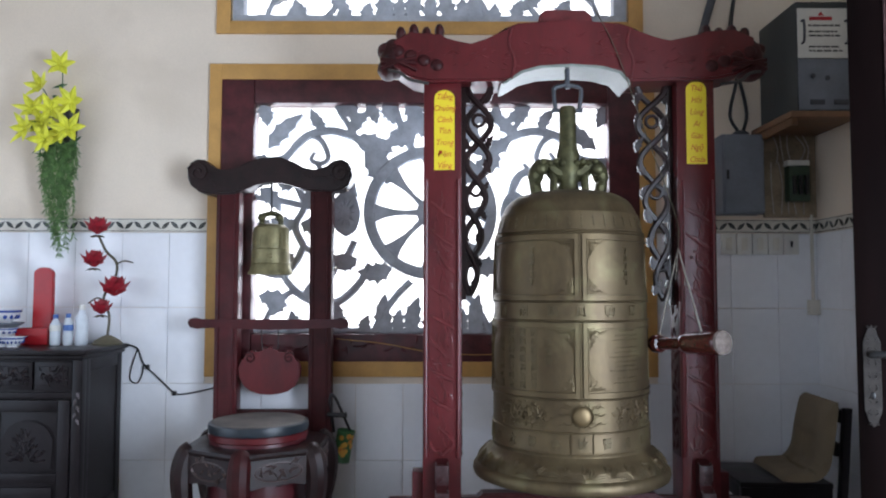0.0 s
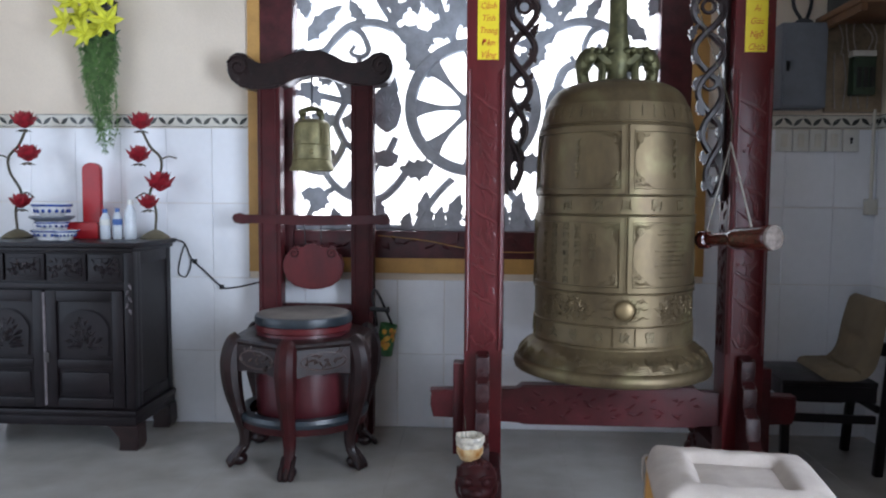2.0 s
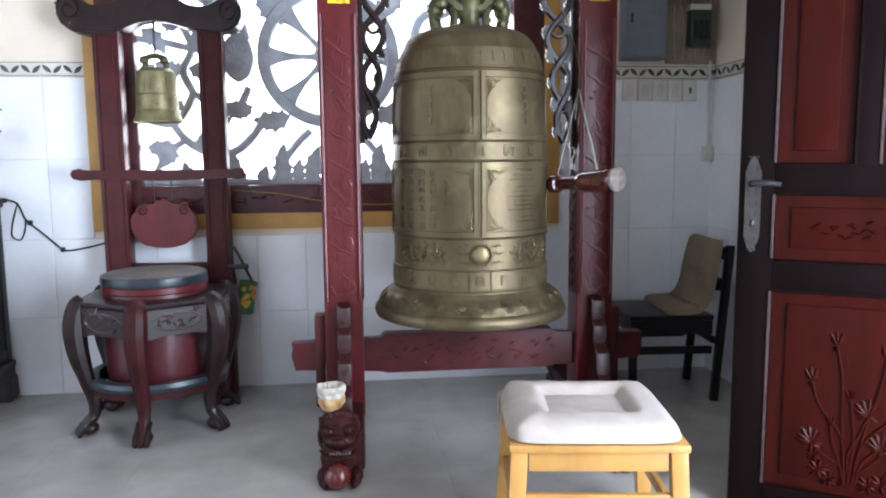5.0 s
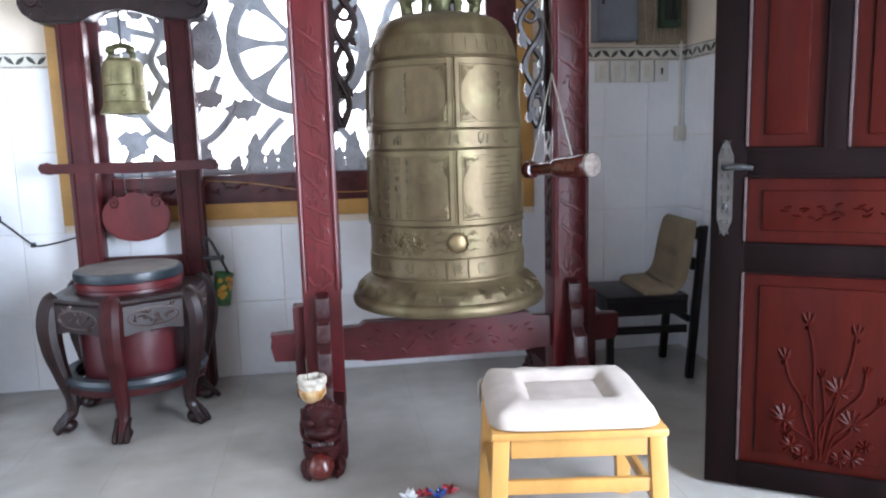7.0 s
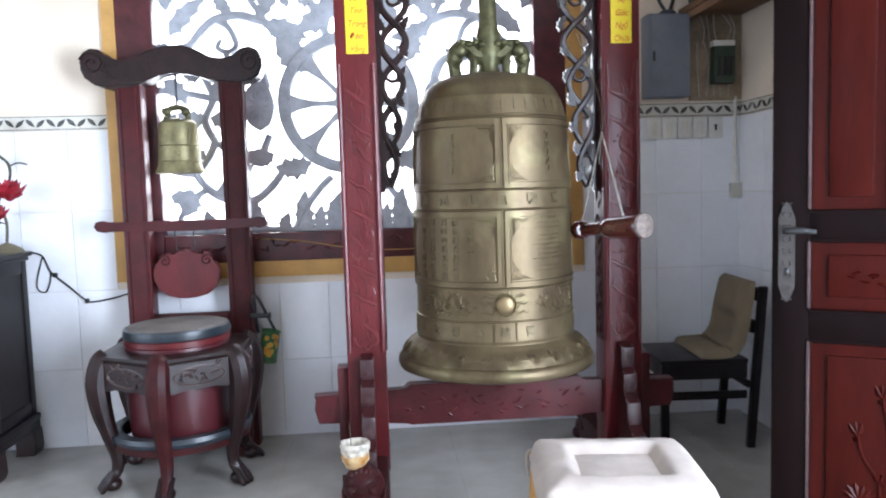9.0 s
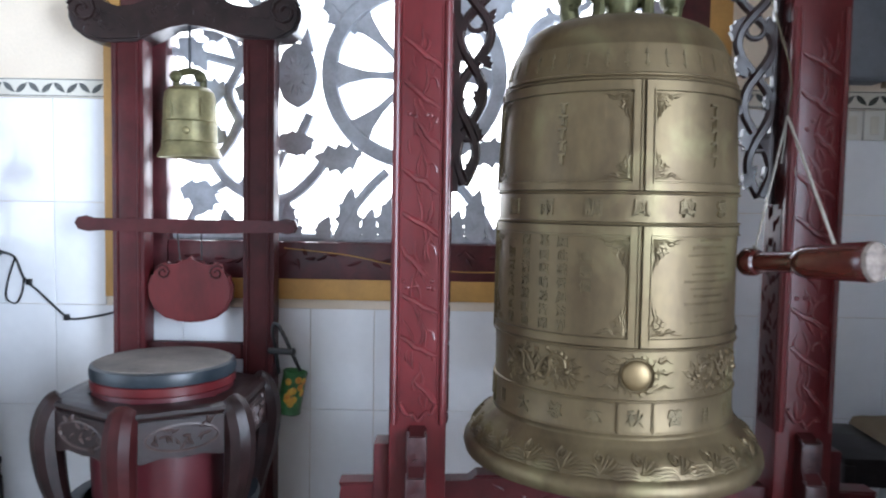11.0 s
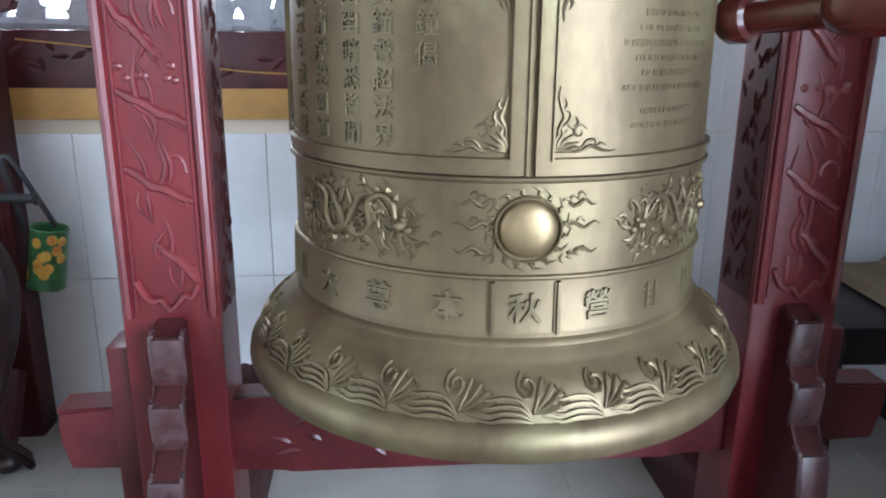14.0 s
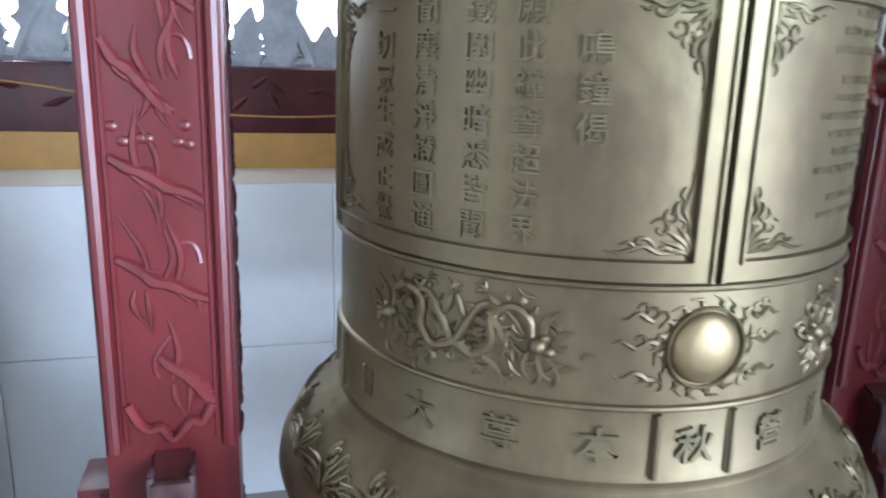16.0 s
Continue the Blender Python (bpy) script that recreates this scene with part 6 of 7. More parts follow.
def door():
    d = thing("carved_door", tuple(DP), "open red-brown panelled wooden door with carved lotus", "door")
    m = Matrix.Translation(DP) @ Matrix.Rotation(DA, 4, "Z")

    def add(name, mat, *bx, bevel=0.004, parent=None, label=""):
        bm = B()
        box(bm, *bx, bevel=bevel)
        bmesh.ops.transform(bm, matrix=m, verts=bm.verts)
        return part(name, bm, mat, parent or d, label)
    W, T, HT = 0.84, 0.042, 2.45
    add("stile", DOORSTILE, 0.0, 0.106, 0.0, T, 0.012, HT)
    add("stile", DOORSTILE, W - 0.092, W, 0.0, T, 0.012, HT)
    for z0, z1 in ((0.012, 0.096), (0.757, 0.848), (1.068, 1.154), (HT - 0.11, HT)):
        add("rail", DOORSTILE, 0.106, W - 0.092, 0.0, T, z0, z1)
    add("muntin", DOORSTILE, 0.326, 0.394, 0.0, T, 1.148, HT - 0.11)
    pans = []
    for x0, x1, z0, z1 in ((0.106, W - 0.092, 0.096, 0.757), (0.106, W - 0.092, 0.848, 1.068), (0.106, 0.326, 1.154, HT - 0.11), (0.394, W - 0.092, 1.148, HT - 0.11)):
        p = add("panel", DOORPANEL, x0, x1, 0.014, 0.030, z0, z1, bevel=0)
        q = add("raised_field", DOORPANEL, x0 + 0.05, x1 - 0.05, 0.006, 0.020, z0 + 0.045, z1 - 0.045, bevel=0.006, parent=p)
        bm = B()
        for a, b in (((x0, z0), (x0, z1)), ((x0, z0), (x1, z0)), ((x1, z0), (x1, z1)), ((x0, z1), (x1, z1))):
            tube(bm, ((a[0], 0.004, a[1]), (b[0], 0.004, b[1])), 0.007, 6)
        bmesh.ops.transform(bm, matrix=m, verts=bm.verts)
        part("bead", bm, DOORSTILE, p)
        bm = B()
        box(bm, x0 - 0.006, x0 + 0.003, -0.005, 0.004, z0 + 0.01, z1 - 0.004, 0.002)
        bmesh.ops.transform(bm, matrix=m, verts=bm.verts)
        part("worn_bead", bm, WORNDARK, p, "bead edge worn to pale grey")
        pans.append(p)
    # lotus spray in relief
    bm = B()
    base = Vector((0.352, 0.004, 0.135))

    def bud(p, d, size, n=3):
        for k in range(n):
            g = (k - (n - 1) / 2) * 0.42
            ridge_leaf(bm, p, (d[0] * math.cos(g) - d[1] * math.sin(g), 0, d[0] * math.sin(g) + d[1] * math.cos(g)), (0, -1, 0), size * (1 - 0.12 * abs(g)), size * 0.46, 0.0058)
    for x, z, kind in ((0.306, 0.590, 0), (0.242, 0.468, 0), (0.442, 0.560, 0), (0.474, 0.440, 1), (0.518, 0.345, 1), (0.400, 0.375, 2), (0.350, 0.420, 1), (0.246, 0.265, 2), (0.300, 0.330, 1), (0.440, 0.270, 2)):
        side = x - 0.352
        mid = Vector((0.352 + side * 0.30 + 0.016 * math.sin(x * 60), 0.004, 0.135 + (z - 0.135) * 0.45))
        hi = Vector((0.352 + side * 0.82 - 0.010 * math.sin(z * 40), 0.004, 0.135 + (z - 0.135) * 0.78))
        tip = Vector((x, 0.004, z))
        tube(bm, smooth_path((base + Vector((side * 0.12, 0, 0)), mid, hi, tip), 6), 0.0042, 6)
        way = Vector((side * 0.8, 0.55)).normalized()
        if kind == 0:
            bud(tip, way, 0.050)
            bud(tip + Vector((0, 0.001, -0.004)), (way.x, -way.y * 0.2), 0.018, 5)
        elif kind == 1:
            bud(tip, way, 0.034)
        else:
            bud(tip, way, 0.060, 7)
            for k in range(8):
                a = k * math.pi / 4
                ridge_leaf(bm, tip, (math.cos(a), 0, math.sin(a) * 0.6), (0, -1, 0), 0.034, 0.020, 0.005)
    for x, z, r in ((0.268, 0.180, 0.036), (0.300, 0.150, 0.030), (0.410, 0.150, 0.034), (0.446, 0.160, 0.038), (0.480, 0.205, 0.028), (0.255, 0.225, 0.026)):
        for k in range(9):
            a = 2 * math.pi * k / 9
            ridge_leaf(bm, (x, 0.004, z), (math.cos(a), 0, math.sin(a) * 0.7), (0, -1, 0), r, r * 0.5, 0.005)
    bmesh.ops.transform(bm, matrix=m, verts=bm.verts)
    part("lotus_carving", bm, DOORPANEL, pans[0], "carved lotus flowers in relief")
    bm = B()
    rnd = random.Random(3)
    for k in range(30):
        x = 0.235 + 0.36 * k / 29
        ridge_leaf(bm, (x, 0.006, 0.955 + 0.018 * math.sin(k * 1.4)), (rnd.choice((-1, 1)), 0, rnd.uniform(-0.9, 0.9)), (0, -1, 0), 0.034, 0.014, 0.006)
    bmesh.ops.transform(bm, matrix=m, verts=bm.verts)
    part("scroll_carving", bm, DOORPANEL, pans[1], "carved leaf scroll")
    # lock plate and lever
    bm = B()
    hw, zc = 0.024, 1.03
    pts = [(0.030 - hw, 0.925), (0.030 - hw * 0.55, 0.90), (0.030 - hw * 0.5, 0.885), (0.030, 0.872), (0.030 + hw * 0.5, 0.885), (0.030 + hw * 0.55, 0.90), (0.030 + hw, 0.925), (0.030 + hw, 1.135), (0.030 + hw * 0.55, 1.16), (0.030 + hw * 0.5, 1.172), (0.030, 1.187), (0.030 - hw * 0.5, 1.172), (0.030 - hw * 0.55, 1.16), (0.030 - hw, 1.135)]
    pts = [(x + 0.012, z) for x, z in pts]
    prism(bm, pts, -0.006, 0.001, 0.002)
    bmesh.ops.transform(bm, matrix=m, verts=bm.verts)
    plate = part("lock_plate", bm, STEEL, d, "worn nickel lock plate")
    bm = B()
    for k in range(16):
        z = 0.89 + 0.285 * k / 15
        for s in (-1, 1):
            ridge_leaf(bm, (0.042 + s * 0.004, -0.0055, z), (s * 0.7, 0, 0.6 if k % 2 else -0.6), (0, -1, 0), 0.016, 0.007, 0.004)
    bmesh.ops.transform(bm, matrix=m, verts=bm.verts)
    part("plate_ornament", bm, STEEL, plate)
    bm = B()
    tube(bm, smooth_path(((0.042, -0.004, 1.098), (0.042, -0.040, 1.098), (0.065, -0.050, 1.100), (0.095, -0.050, 1.100), (0.125, -0.045, 1.096)), 5), [0.011] * 10 + [0.010] * 6 + [0.008] * 5, 10)
    bmesh.ops.transform(bm, matrix=m, verts=bm.verts)
    part("lever", bm, BLACK, plate, "dark lever handle")
    bm = B()
    blob(bm, (0.042, -0.006, 0.97), (0.008, 0.004, 0.012))
    bmesh.ops.transform(bm, matrix=m, verts=bm.verts)
    part("keyhole", bm, BLACK, plate)


door()

# ---- black cabinet ----
CX0, CX1, CY0, CY1, CT = -2.545, -1.665, 3.40, 3.855, 1.012


def cabinet():
    c = thing("altar_cabinet", ((CX0 + CX1) / 2, (CY0 + CY1) / 2, 0), "black stained wooden cabinet with carved drawers and doors", "cabinet")

    def add(name, *bx, bevel=0.004, parent=None, mat=None, label=""):
        bm = B()
        box(bm, *bx, bevel=bevel)
        return part(name, bm, mat or DARKWOOD, parent or c, label)
    bm = B()
    box(bm, CX0 + 0.02, CX1 - 0.02, CY0 + 0.02, CY1 - 0.005, 0.13, CT - 0.03, 0.004)
    part("carcass", bm, DARKWOOD, c)
    add("top", CX0 - 0.025, CX1 + 0.025, CY0 - 0.03, CY1, CT - 0.024, CT, bevel=0.007, label="black top board with a rounded edge")
    add("cornice", CX0 - 0.008, CX1 + 0.008, CY0 - 0.012, CY1 - 0.003, CT - 0.046, CT - 0.025, bevel=0.008)
    add("base_moulding", CX0 - 0.012, CX1 + 0.012, CY0 - 0.018, CY1 - 0.003, 0.165, 0.20, bevel=0.012)
    add("base_board", CX0 - 0.004, CX1 + 0.004, CY0 - 0.008, CY1 - 0.004, 0.120, 0.165, bevel=0.006)
    for x, s in ((CX0, 1), (CX1, -1)):
        for y in (CY0, CY1 - 0.085):
            bm = B()
            pts = [(x - s * 0.012, 0.125), (x + s * 0.15, 0.125), (x + s * 0.11, 0.105), (x + s * 0.075, 0.07), (x + s * 0.07, 0.03), (x + s * 0.085, 0.0), (x - s * 0.006, 0.0), (x - s * 0.018, 0.03), (x - s * 0.016, 0.08)]
            prism(bm, pts, y - 0.012, y + 0.075, 0.006)
            part("foot", bm, STANDWOOD, c, "bracket foot worn brown")
    for x in (CX0, CX1 - 0.045):
        p = add("corner_post", x, x + 0.045, CY0 - 0.002, CY0 + 0.05, 0.20, CT - 0.046, bevel=0.006)
        bm = B()
        for k in range(5):
            ridge_leaf(bm, (x + 0.022, CY0 - 0.001, 0.82 - 0.03 * k), (0.4 * (-1) ** k, 0, -1), (0, -1, 0), 0.045, 0.02, 0.009)
        part("carving", bm, WORNEDGE, p, "rubbed carving on the corner post")
    add("divider_rail", CX0 + 0.045, CX1 - 0.045, CY0 + 0.004, CY0 + 0.03, 0.785, 0.815)
    # drawers
    xs = [CX0 + 0.05, CX0 + 0.235, CX1 - 0.235, CX1 - 0.05]
    cells = [(xs[0], xs[1]), (xs[1] + 0.012, (CX0 + CX1) / 2 - 0.0), ((CX0 + CX1) / 2 + 0.012, xs[2]), (xs[2] + 0.012, xs[3])]
    for i, (a, b) in enumerate(cells):
        dr = add("drawer", a, b, CY0 + 0.006, CY0 + 0.03, 0.825, 0.955, bevel=0.004)
        add("drawer_field", a + 0.018, b - 0.018, CY0 + 0.001, CY0 + 0.01, 0.845, 0.935, bevel=0.004, parent=dr)
        bm = B()
        rnd = random.Random(i)
        for k in range(44):
            ridge_leaf(bm, (rnd.uniform(a + 0.03, b - 0.03), CY0 + 0.002, 0.89 + rnd.uniform(-0.026, 0.026)), (rnd.uniform(-1, 1), 0, rnd.uniform(-0.7, 0.7)), (0, -1, 0), 0.032, 0.017, 0.008)
        part("carving", bm, HIGHLITBLACK, dr, "carved scrolls")
    # doors
    mid = (CX0 + CX1) / 2
    for x0, x1 in ((CX0 + 0.05, mid - 0.004), (mid + 0.004, CX1 - 0.05)):
        dr = add("door", x0, x1, CY0 + 0.006, CY0 + 0.028, 0.205, 0.78, bevel=0.003)
        for b in ((x0, x0 + 0.055, 0.205, 0.78), (x1 - 0.055, x1, 0.205, 0.78), (x0 + 0.055, x1 - 0.055, 0.725, 0.78), (x0 + 0.055, x1 - 0.055, 0.205, 0.255), (x0 + 0.055, x1 - 0.055, 0.40, 0.445)):
            add("door_rail", b[0], b[1], CY0 - 0.006, CY0 + 0.008, b[2], b[3], bevel=0.005, parent=dr)
        bm = B()
        cx, w = (x0 + x1) / 2, (x1 - x0) / 2 - 0.075
        arch = [(cx - w, 0.46), (cx + w, 0.46), (cx + w, 0.60)] + [(cx + w * math.cos(a), 0.60 + 0.09 * math.sin(a)) for a in [math.pi * k / 12 for k in range(1, 12)]] + [(cx - w, 0.60)]
        prism(bm, arch, CY0 - 0.004, CY0 + 0.008, 0.006)
        part("arched_field", bm, DARKWOOD, dr, "arched carved panel")
        bm = B()
        rnd = random.Random(int(x0 * 100))
        for k in range(70):
            g = rnd.uniform(0, math.pi)
            rr = rnd.uniform(0.1, 1.0)
            ridge_leaf(bm, (cx + 0.62 * w * rr * math.cos(g), CY0 - 0.002, 0.500 + 0.125 * rr * math.sin(g)), (math.cos(g) + rnd.uniform(-0.4, 0.4), 0, math.sin(g)), (0, -1, 0), 0.040, 0.020, 0.009)
        part("carving", bm, HIGHLITBLACK, dr, "worn carved relief, lighter to carry its highlights")
        add("lower_field", x0 + 0.075, x1 - 0.075, CY0 - 0.002, CY0 + 0.008, 0.275, 0.38, bevel=0.006, parent=dr)
    bm = B()
    tube(bm, ((mid, CY0 - 0.006, 0.22), (mid, CY0 - 0.006, 0.77)), 0.007, 8)
    part("astragal", bm, WORNEDGE, c, "worn pale strip between the doors")
    bm = B()
    box(bm, mid - 0.006, mid + 0.022, CY0 - 0.012, CY0 - 0.004, 0.43, 0.48, 0.002)
    part("latch", bm, STEEL, c)
    # side panel
    add("side_frame", CX1 - 0.02, CX1 - 0.006, CY0 + 0.05, CY0 + 0.10, 0.20, CT - 0.046)
    add("side_frame", CX1 - 0.02, CX1 - 0.006, CY1 - 0.06, CY1 - 0.008, 0.20, CT - 0.046)
    add("side_panel", CX1 - 0.02, CX1 - 0.012, CY0 + 0.10, CY1 - 0.06, 0.20, CT - 0.046, bevel=0)
    add("side_frame", CX1 - 0.02, CX1 - 0.006, CY0 + 0.10, CY1 - 0.06, 0.905, CT - 0.046)
    add("side_frame", CX1 - 0.02, CX1 - 0.006, CY0 + 0.10, CY1 - 0.06, 0.20, 0.26)


cabinet()


def lotus_lamp(x, y, flip, label):
    t = thing("lotus_flower_stand", (x, y, CT), label, "flower ornament", "lotus ornaments on the cabinet")
    s = -1 if flip else 1
    bm = B()
    lathe(bm, [(0.0, CT), (0.072, CT), (0.074, CT + 0.008), (0.060, CT + 0.022), (0.030, CT + 0.040), (0.012, CT + 0.048), (0.0, CT + 0.05)], x, y, 24)
    part("base", bm, material("dusty_olive_metal", (0.16, 0.14, 0.09), 0.55, 0.4, vary=0.3) if "dusty_olive_metal" not in bpy.data.materials else bpy.data.materials["dusty_olive_metal"], t)
    z = CT + 0.04
    path = smooth_path([(x, y, z), (x + s * 0.005, y, z + 0.11), (x - s * 0.025, y, z + 0.20), (x + s * 0.03, y, z + 0.30), (x + s * 0.035, y, z + 0.38), (x - s * 0.02, y, z + 0.44), (x - s * 0.06, y, z + 0.52)], 6)
    bm = B()
    tube(bm, path, 0.007, 8)
    for p, q in (((x + s * 0.03, y, z + 0.37), (x + s * 0.12, y, z + 0.38)), ((x - s * 0.015, y, z + 0.18), (x - s * 0.10, y - 0.01, z + 0.17))):
        tube(bm, smooth_path((p, ((p[0] + q[0]) / 2, p[1], p[2] + 0.018), q), 4), 0.004, 6)
    part("stem", bm, STEMBROWN, t, "curved olive stem")
    for fx, fz, sc, yl in ((-0.060, 0.545, 1.1, 0), (-0.075, 0.375, 1.1, 0), (0.035, 0.225, 1.3, 1), (-0.03, 0.135, 0.95, 0)):
        if yl and flip:
            continue
        c = Vector((x + s * fx, y - 0.012, z + fz))
        bm = B()
        for ring, (n, tilt, ln) in enumerate(((6, 0.20, 0.084), (7, 0.48, 0.092), (8, 0.80, 0.090))):
            for k in range(n):
                a = 2 * math.pi * (k + 0.5 * ring) / n
                d = Vector((math.cos(a) * math.sin(tilt), math.sin(a) * math.sin(tilt), math.cos(tilt)))
                nr = Vector((math.cos(a) * math.cos(tilt), math.sin(a) * math.cos(tilt), -math.sin(tilt)))
                ridge_leaf(bm, c - Vector((0, 0, 0.02)), d, nr, ln * sc, 0.074 * sc, 0.009)
        f = part("flower", bm, PETALRED, t, "red lotus flower")
        bm = B()
        if yl:
            blob(bm, c + Vector((0, 0, 0.025)), (0.034, 0.034, 0.026))
            part("flower_heart", bm, PETALYEL, f, "yellow heart")
        else:
            for k in range(7):
                a = 2 * math.pi * k / 7
                ridge_leaf(bm, c - Vector((0, 0, 0.022)), (math.cos(a), math.sin(a), -0.35), (0, 0, 1), 0.042, 0.022, 0.004)
            part("sepals", bm, STEMBROWN, f)


def cabinet_top_things():
    lotus_lamp(-1.705, 3.745, False, "red artificial lotus spray on an olive metal base")
    lotus_lamp(-2.42, 3.70, True, "red lotus spray with curling stem on a domed base")
    x, y = -2.035, 3.74
    t = thing("red_tablet", (x, y, CT), "red painted upright tablet with a round top", "tablet")
    bm = B()
    pts = [(x - 0.050, CT + 0.015), (x + 0.050, CT + 0.015), (x + 0.050, CT + 0.36)] + [(x + 0.050 * math.cos(a), CT + 0.36 + 0.035 * math.sin(a)) for a in [math.pi * k / 10 for k in range(1, 10)]] + [(x - 0.050, CT + 0.36)]
    prism(bm, pts, y - 0.012, y + 0.012, 0.004)
    part("board", bm, REDPAINT, t)
    bm = B()
    box(bm, x - 0.115, x + 0.05, y - 0.05, y + 0.03, CT, CT + 0.085, 0.006)
    part("foot_block", bm, REDPAINT, t)
    for bx, h, r, cap in ((-1.945, 0.155, 0.026, True), (-1.880, 0.16, 0.024, True), (-1.812, 0.205, 0.030, False)):
        b = thing("plastic_bottle", (bx, 3.69, CT), "small clear plastic bottle with a blue cap" if cap else "taller clear plastic bottle with a white cap", "bottle", "bottles on the cabinet")
        bm = B()
        lathe(bm, [(0.0, CT), (r * 0.9, CT), (r, CT + 0.006), (r, CT + h * 0.35), (r * 0.94, CT + h * 0.4), (r, CT + h * 0.45), (r, CT + h * 0.68), (r * 0.45, CT + h * 0.84), (r * 0.42, CT + h * 0.88), (0, CT + h * 0.88)], bx, 3.69, 18)
        part("bottle_body", bm, BOTTLE, b)
        bm = B()
        lathe(bm, [(0.0, CT + h * 0.87), (r * 0.5, CT + h * 0.87), (r * 0.5, CT + h), (0.0, CT + h)], bx, 3.69, 14)
        part("cap", bm, BLUECAP if cap else WHITEPLATE, b)
        if cap:
            bm = B()
            lathe(bm, [(r + 0.0005, CT + h * 0.46), (r + 0.001, CT + h * 0.47), (r + 0.001, CT + h * 0.64), (r + 0.0005, CT + h * 0.65)], bx, 3.69, 18)
            part("label_band", bm, WHITEPLATE if bx < -1.9 else BLUECAP, b)
    # blue and white bowls and plates
    def bowl(x, y, z, r, h, name, label, stem=0.4):
        t = thing(name, (x, y, z), label, name.split("_")[-1], "stacked porcelain on the cabinet")
        bm = B()
        lathe(bm, [(0.0, z), (r * stem, z), (r * stem, z + h * 0.15), (r * 0.8, z + h * 0.5), (r, z + h), (r * 0.97, z + h), (r * 0.75, z + h * 0.55), (0, z + h * 0.3)], x, y, 28)
        body = part("bowl_body", bm, PORCELAIN, t)
        bm = B()
        lathe(bm, [(r * 0.93, z + h * 0.78), (r * 0.965, z + h * 0.80), (r * 0.99, z + h * 0.92), (r * 0.985, z + h * 0.93)], x, y, 28)
        for k in range(16):
            a = 2 * math.pi * k / 16
            blob(bm, (x + r * 0.80 * math.cos(a), y + r * 0.80 * math.sin(a), z + h * 0.5), (r * 0.09, r * 0.09, h * 0.16), 6, 5)
        part("blue_pattern", bm, BLUEGLAZE, body, "blue painted pattern")
    bowl(-2.17, 3.62, CT, 0.115, 0.050, "porcelain_plate", "blue and white porcelain plate at the bottom of a stack", 0.7)
    bowl(-2.19, 3.63, CT + 0.046, 0.085, 0.045, "porcelain_bowl", "blue and white porcelain bowl in a stack", 0.5)
    t = thing("metal_dish", (-2.19, 3.63, CT + 0.088), "grey metal dish between porcelain bowls", "dish", "stacked porcelain on the cabinet")
    bm = B()
    lathe(bm, [(0.0, CT + 0.088), (0.07, CT + 0.088), (0.108, CT + 0.112), (0.106, CT + 0.118), (0.07, CT + 0.098), (0.0, CT + 0.096)], -2.19, 3.63, 28)
    part("dish_body", bm, GREYMETAL, t)
    bowl(-2.19, 3.63, CT + 0.108, 0.098, 0.075, "porcelain_bowl", "blue and white porcelain bowl on top of a stack", 0.5)
    bowl(-2.085, 3.565, CT, 0.055, 0.050, "porcelain_cup", "small blue and white porcelain cup", 0.5)


cabinet_top_things()


